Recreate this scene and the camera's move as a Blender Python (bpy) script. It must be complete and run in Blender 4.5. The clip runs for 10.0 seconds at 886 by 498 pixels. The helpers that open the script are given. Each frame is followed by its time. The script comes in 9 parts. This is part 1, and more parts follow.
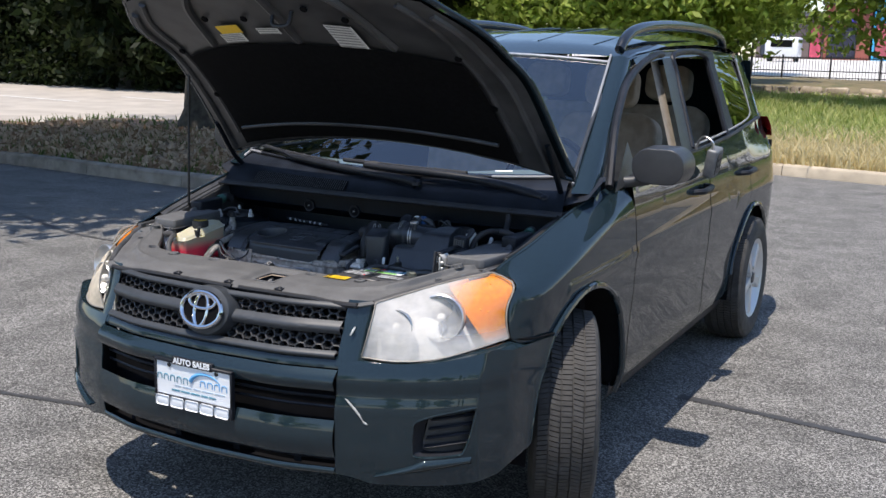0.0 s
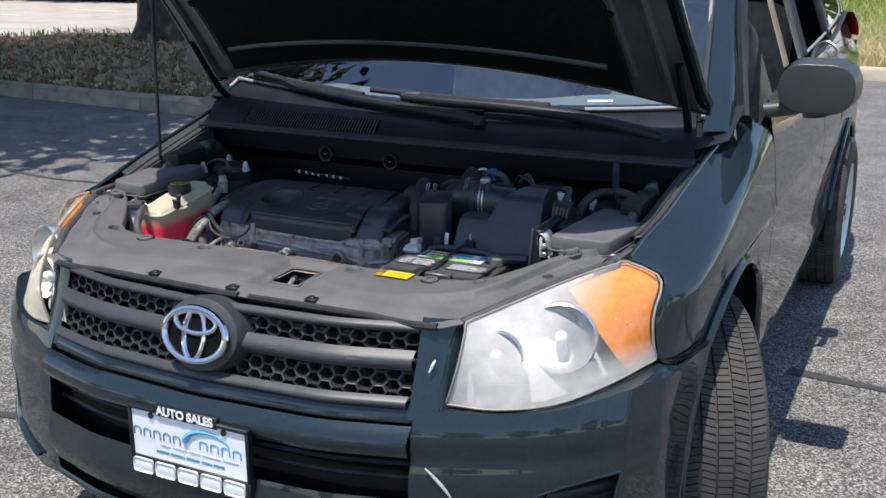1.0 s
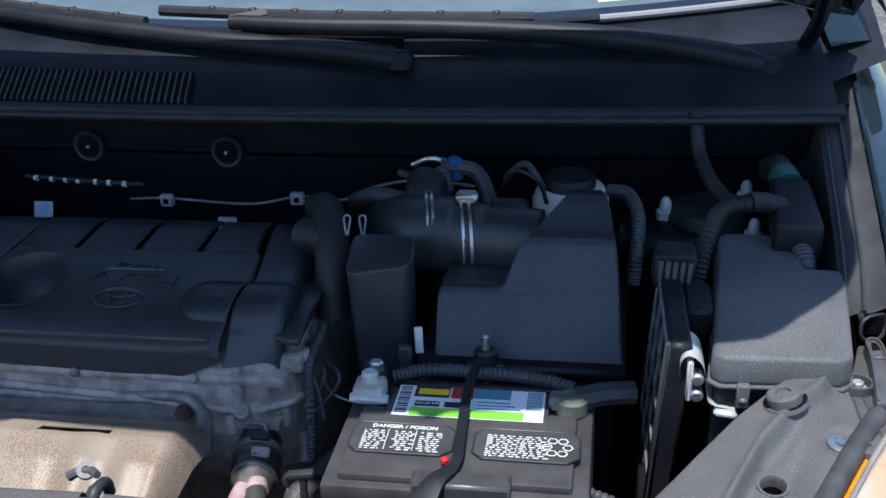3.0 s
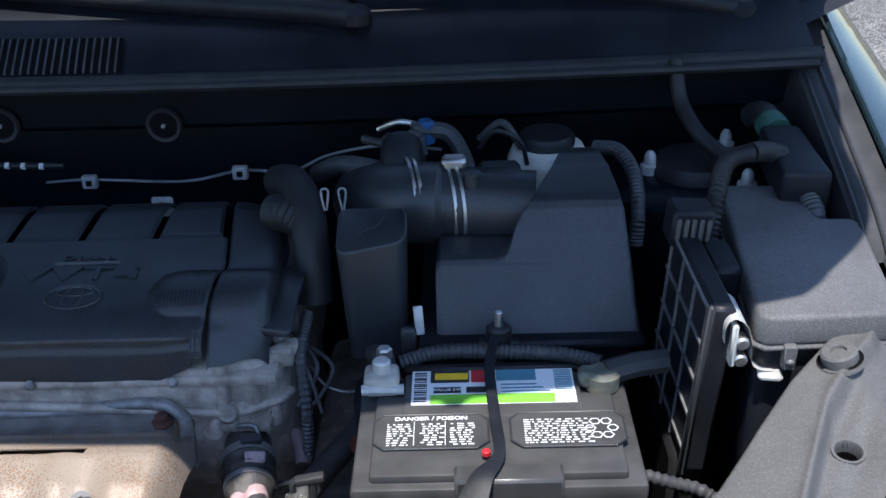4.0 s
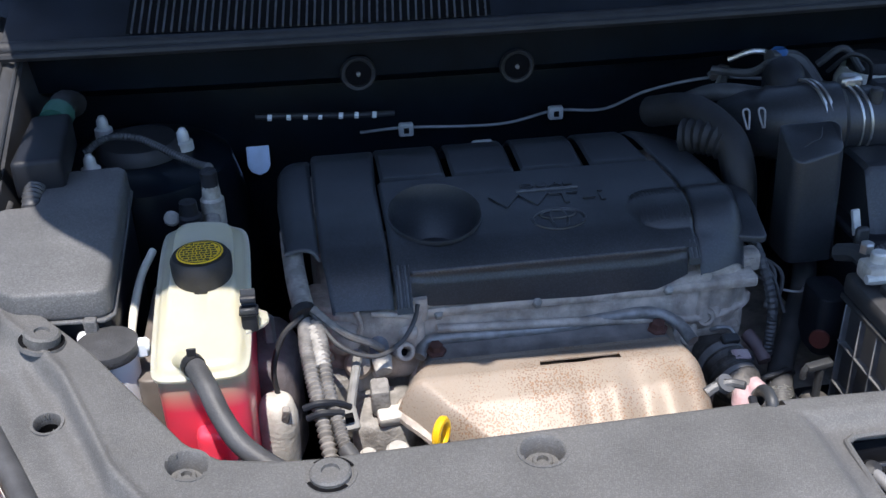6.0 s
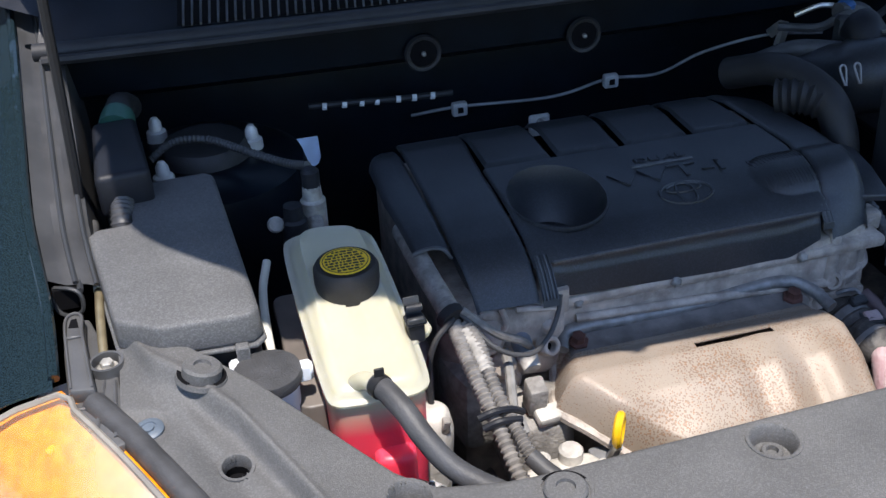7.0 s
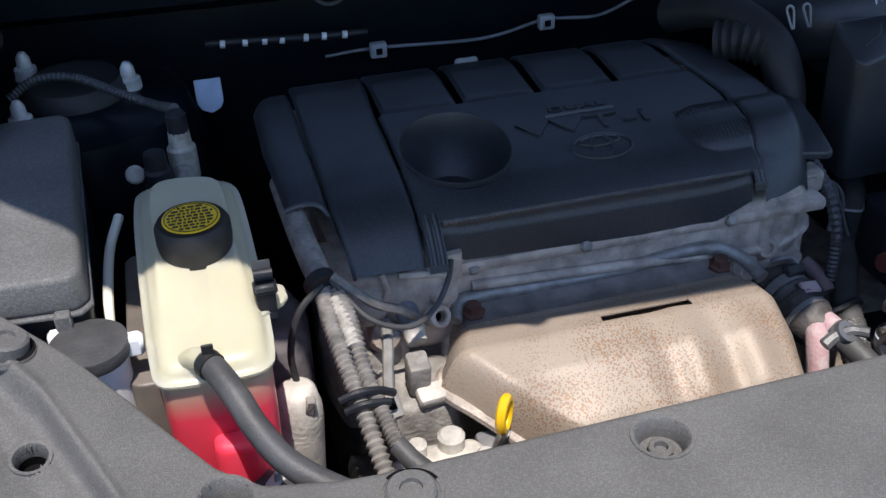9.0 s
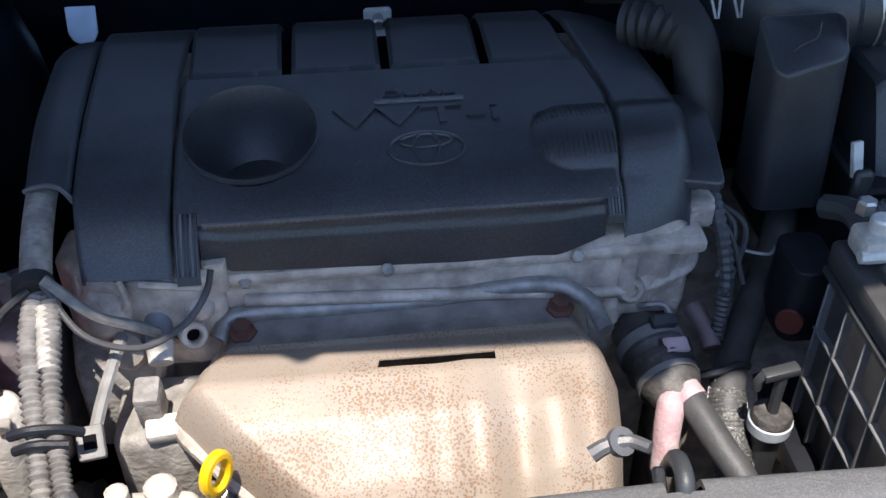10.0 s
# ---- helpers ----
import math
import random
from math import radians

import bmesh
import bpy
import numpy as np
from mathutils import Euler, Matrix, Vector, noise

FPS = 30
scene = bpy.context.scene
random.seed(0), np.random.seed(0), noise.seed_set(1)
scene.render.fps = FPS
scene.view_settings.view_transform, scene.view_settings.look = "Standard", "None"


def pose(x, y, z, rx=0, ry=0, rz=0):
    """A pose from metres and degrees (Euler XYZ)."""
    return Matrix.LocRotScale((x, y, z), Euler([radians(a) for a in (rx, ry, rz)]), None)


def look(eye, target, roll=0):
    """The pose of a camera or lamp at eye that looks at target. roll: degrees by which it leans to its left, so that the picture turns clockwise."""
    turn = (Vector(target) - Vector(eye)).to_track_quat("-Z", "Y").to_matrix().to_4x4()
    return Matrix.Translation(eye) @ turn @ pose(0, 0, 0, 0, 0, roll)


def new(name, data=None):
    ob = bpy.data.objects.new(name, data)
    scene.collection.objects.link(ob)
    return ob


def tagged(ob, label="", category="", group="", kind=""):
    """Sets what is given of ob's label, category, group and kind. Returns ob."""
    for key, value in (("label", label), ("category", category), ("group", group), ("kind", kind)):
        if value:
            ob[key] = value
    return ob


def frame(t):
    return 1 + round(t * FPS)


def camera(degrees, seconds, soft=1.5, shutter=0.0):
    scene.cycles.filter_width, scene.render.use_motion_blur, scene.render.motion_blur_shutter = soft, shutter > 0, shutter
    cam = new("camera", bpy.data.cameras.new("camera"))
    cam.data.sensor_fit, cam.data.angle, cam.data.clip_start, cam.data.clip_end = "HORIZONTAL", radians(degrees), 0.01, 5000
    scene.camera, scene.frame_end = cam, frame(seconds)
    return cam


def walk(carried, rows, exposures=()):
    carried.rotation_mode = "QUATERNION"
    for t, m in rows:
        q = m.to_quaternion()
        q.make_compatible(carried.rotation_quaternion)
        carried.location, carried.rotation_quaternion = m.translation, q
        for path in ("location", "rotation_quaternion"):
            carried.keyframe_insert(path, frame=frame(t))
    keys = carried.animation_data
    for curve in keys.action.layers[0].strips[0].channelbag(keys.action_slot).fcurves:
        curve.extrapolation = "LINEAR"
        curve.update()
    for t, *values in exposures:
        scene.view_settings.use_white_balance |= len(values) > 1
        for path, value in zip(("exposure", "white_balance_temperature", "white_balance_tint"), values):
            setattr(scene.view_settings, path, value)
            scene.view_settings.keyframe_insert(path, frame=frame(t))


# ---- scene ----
# camera and its walk
cam = camera(46.4, 10.0)
PATH = [
    (0, (2.134, -2.355, 1.614), (1.203, -0.627, 1.232), 1.3),
    (0.5, (1.723, -1.913, 1.618), (0.813, -0.198, 1.138), 0.7),
    (1, (1.342, -1.531, 1.562), (0.492, 0.191, 1.003), -0.2),
    (1.5, (0.996, -1.181, 1.538), (0.244, 0.557, 0.893), -1.3),
    (2, (0.731, -0.845, 1.539), (0.1, 0.907, 0.811), -2.2),
    (2.5, (0.573, -0.53, 1.521), (0.091, 1.235, 0.714), -2.6),
    (4, (0.308, -0.265, 1.472), (0.266, 1.494, 0.521), -2.1),
    (4.5, (0.179, -0.32, 1.47), (0.209, 1.429, 0.5), -1.9),
    (5, (0.021, -0.375, 1.481), (0.108, 1.37, 0.507), -1.6),
    (5.5, (-0.161, -0.367, 1.466), (-0.008, 1.373, 0.491), -1.2),
    (6, (-0.373, -0.327, 1.462), (-0.154, 1.4, 0.478), -1.6),
    (7.5, (-0.661, -0.145, 1.449), (-0.16, 1.465, 0.373), -3.1),
    (8, (-0.683, -0.11, 1.436), (-0.156, 1.477, 0.338), -3.3),
    (8.5, (-0.623, -0.114, 1.419), (-0.131, 1.475, 0.309), -3.0),
    (9, (-0.479, -0.131, 1.394), (-0.072, 1.473, 0.272), -1.8),
    (9.5, (-0.282, -0.129, 1.363), (0.017, 1.478, 0.21), -0.5),
    (10, (-0.173, 0.001, 1.363), (-0.006, 1.547, 0.105), -0.2),
]
walk(cam, [(t, look(eye, target, roll)) for t, eye, target, roll in PATH],
     [(0.0, 0.68, 6600, 13), (1.3, 0.80, 6500, 13), (2.0, 0.82, 6450, 13), (2.5, 0.70, 5950, 11), (4.0, 1.04, 6150, 12), (5.5, 1.16, 6250, 13), (8.0, 0.86, 6450, 13), (9.0, 0.80, 6500, 13), (10.0, 1.34, 6600, 13)])

# ---- light: a high midday sun from ahead of the car, clear sky ----
SUN_WAY = Vector((0.040, 0.31, -1.0)).normalized()
world = bpy.data.worlds.new("sky")
scene.world = world
world.use_nodes = True
wn = world.node_tree.nodes
sky = wn.new("ShaderNodeTexSky")
sky.sky_type = "NISHITA"
sky.sun_disc = False
sky.sun_elevation = math.asin(-SUN_WAY.z)
sky.sun_rotation = math.atan2(-SUN_WAY.x, -SUN_WAY.y)
sky.air_density, sky.dust_density, sky.ozone_density = 1.0, 0.3, 2.5
wn["Background"].inputs[1].default_value = 0.142
world.node_tree.links.new(sky.outputs[0], wn["Background"].inputs[0])
sun = new("sun", bpy.data.lights.new("sun", "SUN"))
sun.data.energy, sun.data.angle, sun.data.color = 3.6, radians(0.53), (1.0, 0.94, 0.85)
sun.matrix_world = look((0, 0, 20), Vector((0, 0, 20)) + SUN_WAY)


# ---- materials ----
def material(name, color, rough=0.5, metal=0.0, vary=0.15, scale=30.0, bump=0.0, bump_scale=200.0,
             second=None, coat=0.0, stains=0.0, stain_scale=4.0, stain_color=None, spec=0.5, per=0.0):
    """A surface with colour drifting at two scales, fine relief and optional stains."""
    m = bpy.data.materials.new(name)
    m.use_nodes = True
    nt = m.node_tree
    n, l = nt.nodes, nt.links
    b = n["Principled BSDF"]
    b.inputs["Roughness"].default_value = rough
    b.inputs["Metallic"].default_value = metal
    b.inputs["Coat Weight"].default_value = coat
    b.inputs["Coat Roughness"].default_value = 0.03
    b.inputs["Specular IOR Level"].default_value = spec
    co = n.new("ShaderNodeTexCoord")
    big = n.new("ShaderNodeTexNoise")
    big.inputs["Scale"].default_value = scale
    big.inputs["Detail"].default_value = 6
    l.new(co.outputs["Object"], big.inputs["Vector"])
    ramp = n.new("ShaderNodeMix")
    ramp.data_type = "RGBA"
    c2 = second or tuple(min(1, c * (1 + vary)) for c in color)
    c1 = color if second else tuple(c * (1 - vary) for c in color)
    ramp.inputs[6].default_value = (*c1, 1)
    ramp.inputs[7].default_value = (*c2, 1)
    spread = n.new("ShaderNodeMapRange")
    spread.inputs[1].default_value, spread.inputs[2].default_value = 0.35, 0.65
    l.new(big.outputs[0], spread.inputs[0])
    l.new(spread.outputs[0], ramp.inputs[0])
    out = ramp.outputs[2]
    if stains:
        st = n.new("ShaderNodeTexNoise")
        st.inputs["Scale"].default_value = stain_scale
        st.inputs["Detail"].default_value = 8
        st.inputs["Roughness"].default_value = 0.7
        l.new(co.outputs["Object"], st.inputs["Vector"])
        sr = n.new("ShaderNodeMapRange")
        sr.inputs[1].default_value, sr.inputs[2].default_value, sr.inputs[4].default_value = 0.5, 0.72, stains
        l.new(st.outputs[0], sr.inputs[0])
        mx = n.new("ShaderNodeMix")
        mx.data_type = "RGBA"
        l.new(sr.outputs[0], mx.inputs[0])
        l.new(out, mx.inputs[6])
        mx.inputs[7].default_value = (*(stain_color or (0.2, 0.18, 0.15)), 1)
        out = mx.outputs[2]
        rr = n.new("ShaderNodeMapRange")
        rr.inputs[3].default_value, rr.inputs[4].default_value = rough, min(1, rough + 0.25)
        l.new(sr.outputs[0], rr.inputs[0])
        l.new(rr.outputs[0], b.inputs["Roughness"])
    if per:
        oi = n.new("ShaderNodeObjectInfo")
        hv = n.new("ShaderNodeHueSaturation")
        mr = n.new("ShaderNodeMapRange")
        mr.inputs[3].default_value, mr.inputs[4].default_value = 1 - per, 1 + per
        l.new(oi.outputs["Random"], mr.inputs[0])
        l.new(mr.outputs[0], hv.inputs["Value"])
        l.new(out, hv.inputs["Color"])
        out = hv.outputs[0]
    l.new(out, b.inputs["Base Color"])
    if bump:
        f = n.new("ShaderNodeTexNoise")
        f.inputs["Scale"].default_value = bump_scale
        f.inputs["Detail"].default_value = 4
        l.new(co.outputs["Object"], f.inputs["Vector"])
        bm_ = n.new("ShaderNodeBump")
        bm_.inputs["Strength"].default_value = bump
        bm_.inputs["Distance"].default_value = 0.002
        l.new(f.outputs[0], bm_.inputs["Height"])
        l.new(bm_.outputs[0], b.inputs["Normal"])
    return m


def glass_material(name, tint, rough=0.0, see=0.85):
    """Thin pane: see-through with a glossy face."""
    m = bpy.data.materials.new(name)
    m.use_nodes = True
    n, l = m.node_tree.nodes, m.node_tree.links
    n.remove(n["Principled BSDF"])
    tr = n.new("ShaderNodeBsdfTransparent")
    tr.inputs[0].default_value = (*tint, 1)
    gl = n.new("ShaderNodeBsdfGlossy")
    gl.inputs["Roughness"].default_value = rough
    mx = n.new("ShaderNodeMixShader")
    fr = n.new("ShaderNodeFresnel")
    fr.inputs[0].default_value = 1.5
    ad = n.new("ShaderNodeMath")
    ad.operation = "MULTIPLY_ADD"
    ad.inputs[1].default_value = 1.0
    ad.inputs[2].default_value = 1 - see - 0.1
    l.new(fr.outputs[0], ad.inputs[0])
    l.new(ad.outputs[0], mx.inputs[0])
    l.new(tr.outputs[0], mx.inputs[1])
    l.new(gl.outputs[0], mx.inputs[2])
    l.new(mx.outputs[0], n["Material Output"].inputs[0])
    return m


PAINT = material("dark green metallic paint", (0.006, 0.0125, 0.0165), 0.38, 0.10, 0.25, 900, coat=0.95, second=(0.020, 0.036, 0.046), spec=0.0)
# inner paint pushed to near-black blue, the bay's shade in its colour
PAINT_IN = material("dull shaded inner paint", (0.0028, 0.0054, 0.0088), 0.34, 0.0, 0.3, 25, spec=0.2)
GREY_PLASTIC = material("grained grey plastic", (0.105, 0.104, 0.103), 0.62, 0, 0.12, 14, bump=0.35, bump_scale=900, stains=0.25, stain_scale=9, stain_color=(0.14, 0.135, 0.125))
BLACK_PLASTIC = material("black plastic", (0.012, 0.0135, 0.018), 0.46, 0, 0.25, 20, spec=0.3, bump=0.2, bump_scale=700, stains=0.15, stain_scale=14, stain_color=(0.06, 0.058, 0.054))
COVER_PLASTIC = material("matte black engine cover plastic", (0.032, 0.0350, 0.041), 0.34, 0, 0.2, 12, bump=0.16, bump_scale=1100, stains=0.12, stain_scale=10, stain_color=(0.06, 0.057, 0.05))
GLOSS = material("glossy black plastic", (0.02, 0.021, 0.024), 0.22, 0, 0.2, 30)
HOOD_IN = material("dull black hood frame", (0.049, 0.050, 0.052), 0.36, 0, 0.3, 12, stains=0.3, stain_scale=6, stain_color=(0.05, 0.047, 0.043))
RAIL_GREY = material("dusty grey inner fender", (0.045, 0.046, 0.049), 0.5, 0, 0.2, 20, stains=0.15, stain_scale=40, stain_color=(0.11, 0.107, 0.10))
DULL_ZINC = material("dull plated bolt", (0.42, 0.40, 0.36), 0.55, 0.4, 0.25, 90, stains=0.3, stain_scale=60)
BLUED = material("blue-grey clip plastic", (0.10, 0.125, 0.155), 0.5, 0, 0.15, 60)
BRACKET_GREY = material("grey bracket plastic", (0.085, 0.085, 0.086), 0.4, 0, 0.15, 30, bump=0.2, bump_scale=700)
TRIM = material("dark trim plastic", (0.035, 0.037, 0.04), 0.45, 0, 0.15, 16, bump=0.2, bump_scale=700)
RUBBER = material("black rubber", (0.016, 0.016, 0.018), 0.6, 0, 0.3, 30, bump=0.2, bump_scale=400)
HOSE = material("grey rubber hose", (0.055, 0.055, 0.057), 0.55, 0, 0.25, 40, bump=0.2, bump_scale=500)
TYRE = material("tyre rubber", (0.045, 0.043, 0.041), 0.8, 0, 0.25, 25, bump=0.3, bump_scale=300, stains=0.4, stain_scale=8, stain_color=(0.10, 0.09, 0.08))
# near-black for cavities and gaps, their shade put into the colour
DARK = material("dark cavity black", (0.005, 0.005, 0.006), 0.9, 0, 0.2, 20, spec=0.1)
LINER = material("hood liner felt", (0.005, 0.005, 0.0055), 0.95, 0, 0.3, 60, bump=0.5, bump_scale=500, spec=0.1)
ALLOY = material("cast aluminium", (0.43, 0.375, 0.325), 0.55, 0.15, 0.3, 45, bump=0.6, bump_scale=250, stains=0.7, stain_scale=22, stain_color=(0.20, 0.155, 0.125))
MID_CAST = material("dirty grey casting", (0.26, 0.245, 0.225), 0.65, 0.05, 0.3, 60, bump=0.7, bump_scale=220, stains=0.6, stain_scale=35, stain_color=(0.10, 0.085, 0.075))
DULL_STEEL = material("dull grey steel", (0.24, 0.24, 0.245), 0.5, 0.3, 0.25, 30, stains=0.4, stain_scale=25, stain_color=(0.13, 0.12, 0.11))
ZINC = material("pale zinc plate", (0.56, 0.56, 0.54), 0.45, 0.25, 0.12, 80, stains=0.4, stain_scale=50, stain_color=(0.42, 0.40, 0.36))
STEEL = material("zinc plated steel", (0.55, 0.54, 0.52), 0.35, 0.9, 0.15, 60, stains=0.3, stain_scale=40)
CHROME = material("chrome", (0.62, 0.63, 0.65), 0.10, 1.0, 0.03, 10)
WHEEL_SILVER = material("silver wheel paint", (0.62, 0.63, 0.64), 0.35, 0.6, 0.05, 10)
BODY_GLASS = glass_material("windscreen glass", (0.74, 0.86, 0.90), 0.0, 0.76)
DARK_GLASS = glass_material("privacy glass", (0.10, 0.12, 0.11), 0.0, 0.80)
ASPHALT = material("weathered asphalt", (0.125, 0.121, 0.113), 0.9, 0, 0.0, 3, second=(0.195, 0.189, 0.177), bump=0.5, bump_scale=120, stains=0.5, stain_scale=0.6, stain_color=(0.11, 0.109, 0.105))


def stone_chips(m, scale, amount):
    """Scatters pale and dark stone chips through a material."""
    n, l = m.node_tree.nodes, m.node_tree.links
    b = n["Principled BSDF"]
    was = b.inputs["Base Color"].links[0].from_socket
    co = n.new("ShaderNodeTexCoord")
    vo = n.new("ShaderNodeTexVoronoi")
    vo.inputs["Scale"].default_value = scale
    l.new(co.outputs["Object"], vo.inputs["Vector"])
    sp = n.new("ShaderNodeSeparateColor")
    l.new(vo.outputs["Color"], sp.inputs[0])
    mr = n.new("ShaderNodeMapRange")
    mr.inputs[1].default_value, mr.inputs[2].default_value = 0.0, 1.0
    mr.inputs[3].default_value, mr.inputs[4].default_value = 1 - amount, 1 + amount * 1.6
    po = n.new("ShaderNodeMath")
    po.operation = "POWER"
    po.inputs[1].default_value = 2.2
    l.new(sp.outputs[0], po.inputs[0])
    l.new(po.outputs[0], mr.inputs[0])
    hv = n.new("ShaderNodeHueSaturation")
    l.new(mr.outputs[0], hv.inputs["Value"])
    l.new(was, hv.inputs["Color"])
    l.new(hv.outputs[0], b.inputs["Base Color"])


stone_chips(ASPHALT, 165.0, 0.74)
stone_chips(GREY_PLASTIC, 1000.0, 0.16)
stone_chips(COVER_PLASTIC, 900.0, 0.2)
COWL = material("black cowl plastic", (0.0095, 0.0120, 0.0175), 0.36, 0, 0.35, 14, spec=0.28, bump=0.15, bump_scale=600, stains=0.25, stain_scale=12, stain_color=(0.012, 0.012, 0.013))
CONCRETE = material("kerb concrete", (0.44, 0.375, 0.285), 0.9, 0, 0.15, 6, bump=0.5, bump_scale=60, stains=0.6, stain_scale=1.5, stain_color=(0.22, 0.17, 0.12))
# island kerb: dirt stains, and the trees' shade put into its darker tone
SHADED_KERB = material("shade-darkened stained kerb concrete", (0.26, 0.225, 0.185), 0.9, 0, 0.25, 5, bump=0.6, bump_scale=60, stains=0.8, stain_scale=1.6, stain_color=(0.09, 0.075, 0.06))
GRASS_SOIL = material("grassy soil", (0.12, 0.14, 0.045), 0.95, 0, 0.3, 2.0, second=(0.22, 0.21, 0.08), stains=0.5, stain_scale=0.8, stain_color=(0.16, 0.11, 0.07))
BARK = material("tree bark", (0.050, 0.045, 0.036), 0.95, 0, 0.4, 12, bump=1.0, bump_scale=30)


# ---- mesh helpers ----
def thing(name, label, category, group="", loc=(0, 0, 0)):
    e = new(name)
    e.empty_display_size = 0.1
    e.location = loc
    return tagged(e, label, category, group)


def part(name, bm, mat, parent, label="", smooth=40):
    """Links a bmesh as one mesh object under a thing or a part; coordinates are in the world."""
    me = bpy.data.meshes.new(name)
    bmesh.ops.remove_doubles(bm, verts=bm.verts, dist=1e-5)
    bm.to_mesh(me)
    bm.free()
    me.shade_smooth()
    me.set_sharp_from_angle(angle=radians(smooth))
    me.materials.append(mat)
    ob = new(name, me)
    if parent is not None:
        ob.parent = parent
        o, off = parent, Vector((0, 0, 0))
        while o is not None:
            off += o.location
            o = o.parent
        ob.location = -off
    if label:
        ob["label"] = label
    return ob


def box(bm, x0, x1, y0, y1, z0, z1, bevel=0.0, seg=2, m=None):
    vs = [bm.verts.new((x, y, z)) for x in (x0, x1) for y in (y0, y1) for z in (z0, z1)]
    fs = [(0, 1, 3, 2), (4, 6, 7, 5), (0, 4, 5, 1), (2, 3, 7, 6), (0, 2, 6, 4), (1, 5, 7, 3)]
    faces = [bm.faces.new([vs[i] for i in f]) for f in fs]
    if bevel:
        edges = list({e for f in faces for e in f.edges})
        r = bmesh.ops.bevel(bm, geom=edges, offset=bevel, segments=seg, affect="EDGES", profile=0.5)
        vs = list({v for v in r["verts"]} | {v for v in vs if v.is_valid})
    if m is not None:
        bmesh.ops.transform(bm, matrix=m, verts=[v for v in vs if v.is_valid])
    return bm


def new_box(*a, **k):
    return box(bmesh.new(), *a, **k)


def prism(outline, z0, z1, bevel=0.0, seg=3, m=None, taper=1.0):
    """A block over an outline of (x, y), rounded along its edges; taper shrinks its top."""
    bm = bmesh.new()
    cx = sum(p[0] for p in outline) / len(outline)
    cy = sum(p[1] for p in outline) / len(outline)
    lo = [bm.verts.new((x, y, z0)) for x, y in outline]
    hi = [bm.verts.new((cx + (x - cx) * taper, cy + (y - cy) * taper, z1)) for x, y in outline]
    n = len(outline)
    bm.faces.new(lo[::-1])
    top = bm.faces.new(hi)
    for i in range(n):
        bm.faces.new((lo[i], lo[(i + 1) % n], hi[(i + 1) % n], hi[i]))
    bmesh.ops.recalc_face_normals(bm, faces=bm.faces)
    if bevel:
        bmesh.ops.bevel(bm, geom=list(bm.edges), offset=bevel, segments=seg, affect="EDGES", profile=0.5, clamp_overlap=True)
    if m is not None:
        bm.transform(m)
    return bm


def rounded(x0, x1, y0, y1, r, n=4):
    """A rounded rectangle as an outline."""
    pts = []
    for cx, cy, a in ((x1 - r, y1 - r, 0), (x0 + r, y1 - r, 90), (x0 + r, y0 + r, 180), (x1 - r, y0 + r, 270)):
        for i in range(n + 1):
            t = radians(a + 90 * i / n)
            pts.append((cx + r * math.cos(t), cy + r * math.sin(t)))
    return pts


def sheet(f, nu, nv, thick=0.0, bm=None):
    """A surface f(u, v) over the unit square, with thickness against its normal where given."""
    bm = bm or bmesh.new()
    g = [[bm.verts.new(f(i / nu, j / nv)) for j in range(nv + 1)] for i in range(nu + 1)]
    faces = [bm.faces.new((g[i][j], g[i + 1][j], g[i + 1][j + 1], g[i][j + 1])) for i in range(nu) for j in range(nv)]
    if thick:
        bmesh.ops.solidify(bm, geom=faces, thickness=thick)
    return bm


def lathe(profile, seg=32, m=None, bm=None, sweep=360):
    """Turns (radius, height) round z; m places it."""
    bm = bm or bmesh.new()
    rings = []
    full = sweep == 360
    for i in range(seg if full else seg + 1):
        a = radians(sweep) * i / seg
        rings.append([bm.verts.new(Vector((r * math.cos(a), r * math.sin(a), h))) for r, h in profile])
    made = [v for ring in rings for v in ring]
    for i in range(seg):
        a, b = rings[i], rings[(i + 1) % len(rings)]
        for j in range(len(profile) - 1):
            bm.faces.new((a[j], b[j], b[j + 1], a[j + 1]))
    if m is not None:
        bmesh.ops.transform(bm, matrix=m, verts=made)
    return bm


def disc(r, h, bevel=0.002, seg=24, m=None, bm=None, r2=None):
    """A solid cylinder standing on z = 0, slightly rounded."""
    r2 = r if r2 is None else r2
    return lathe([(0.0001, 0), (r, 0), (r, 0.0002), (r2, h - bevel), (r2 - bevel, h), (0.0001, h)], seg, m, bm)


def smooth_line(pts, n=8):
    """A Catmull-Rom line through points."""
    p = [Vector(q) for q in pts]
    p = [2 * p[0] - p[1]] + p + [2 * p[-1] - p[-2]]
    out = []
    for i in range(1, len(p) - 2):
        for k in range(n):
            t = k / n
            a, b, c, d = p[i - 1], p[i], p[i + 1], p[i + 2]
            out.append(0.5 * (2 * b + (c - a) * t + (2 * a - 5 * b + 4 * c - d) * t * t + (3 * b - a - 3 * c + d) * t ** 3))
    out.append(p[-2])
    return out


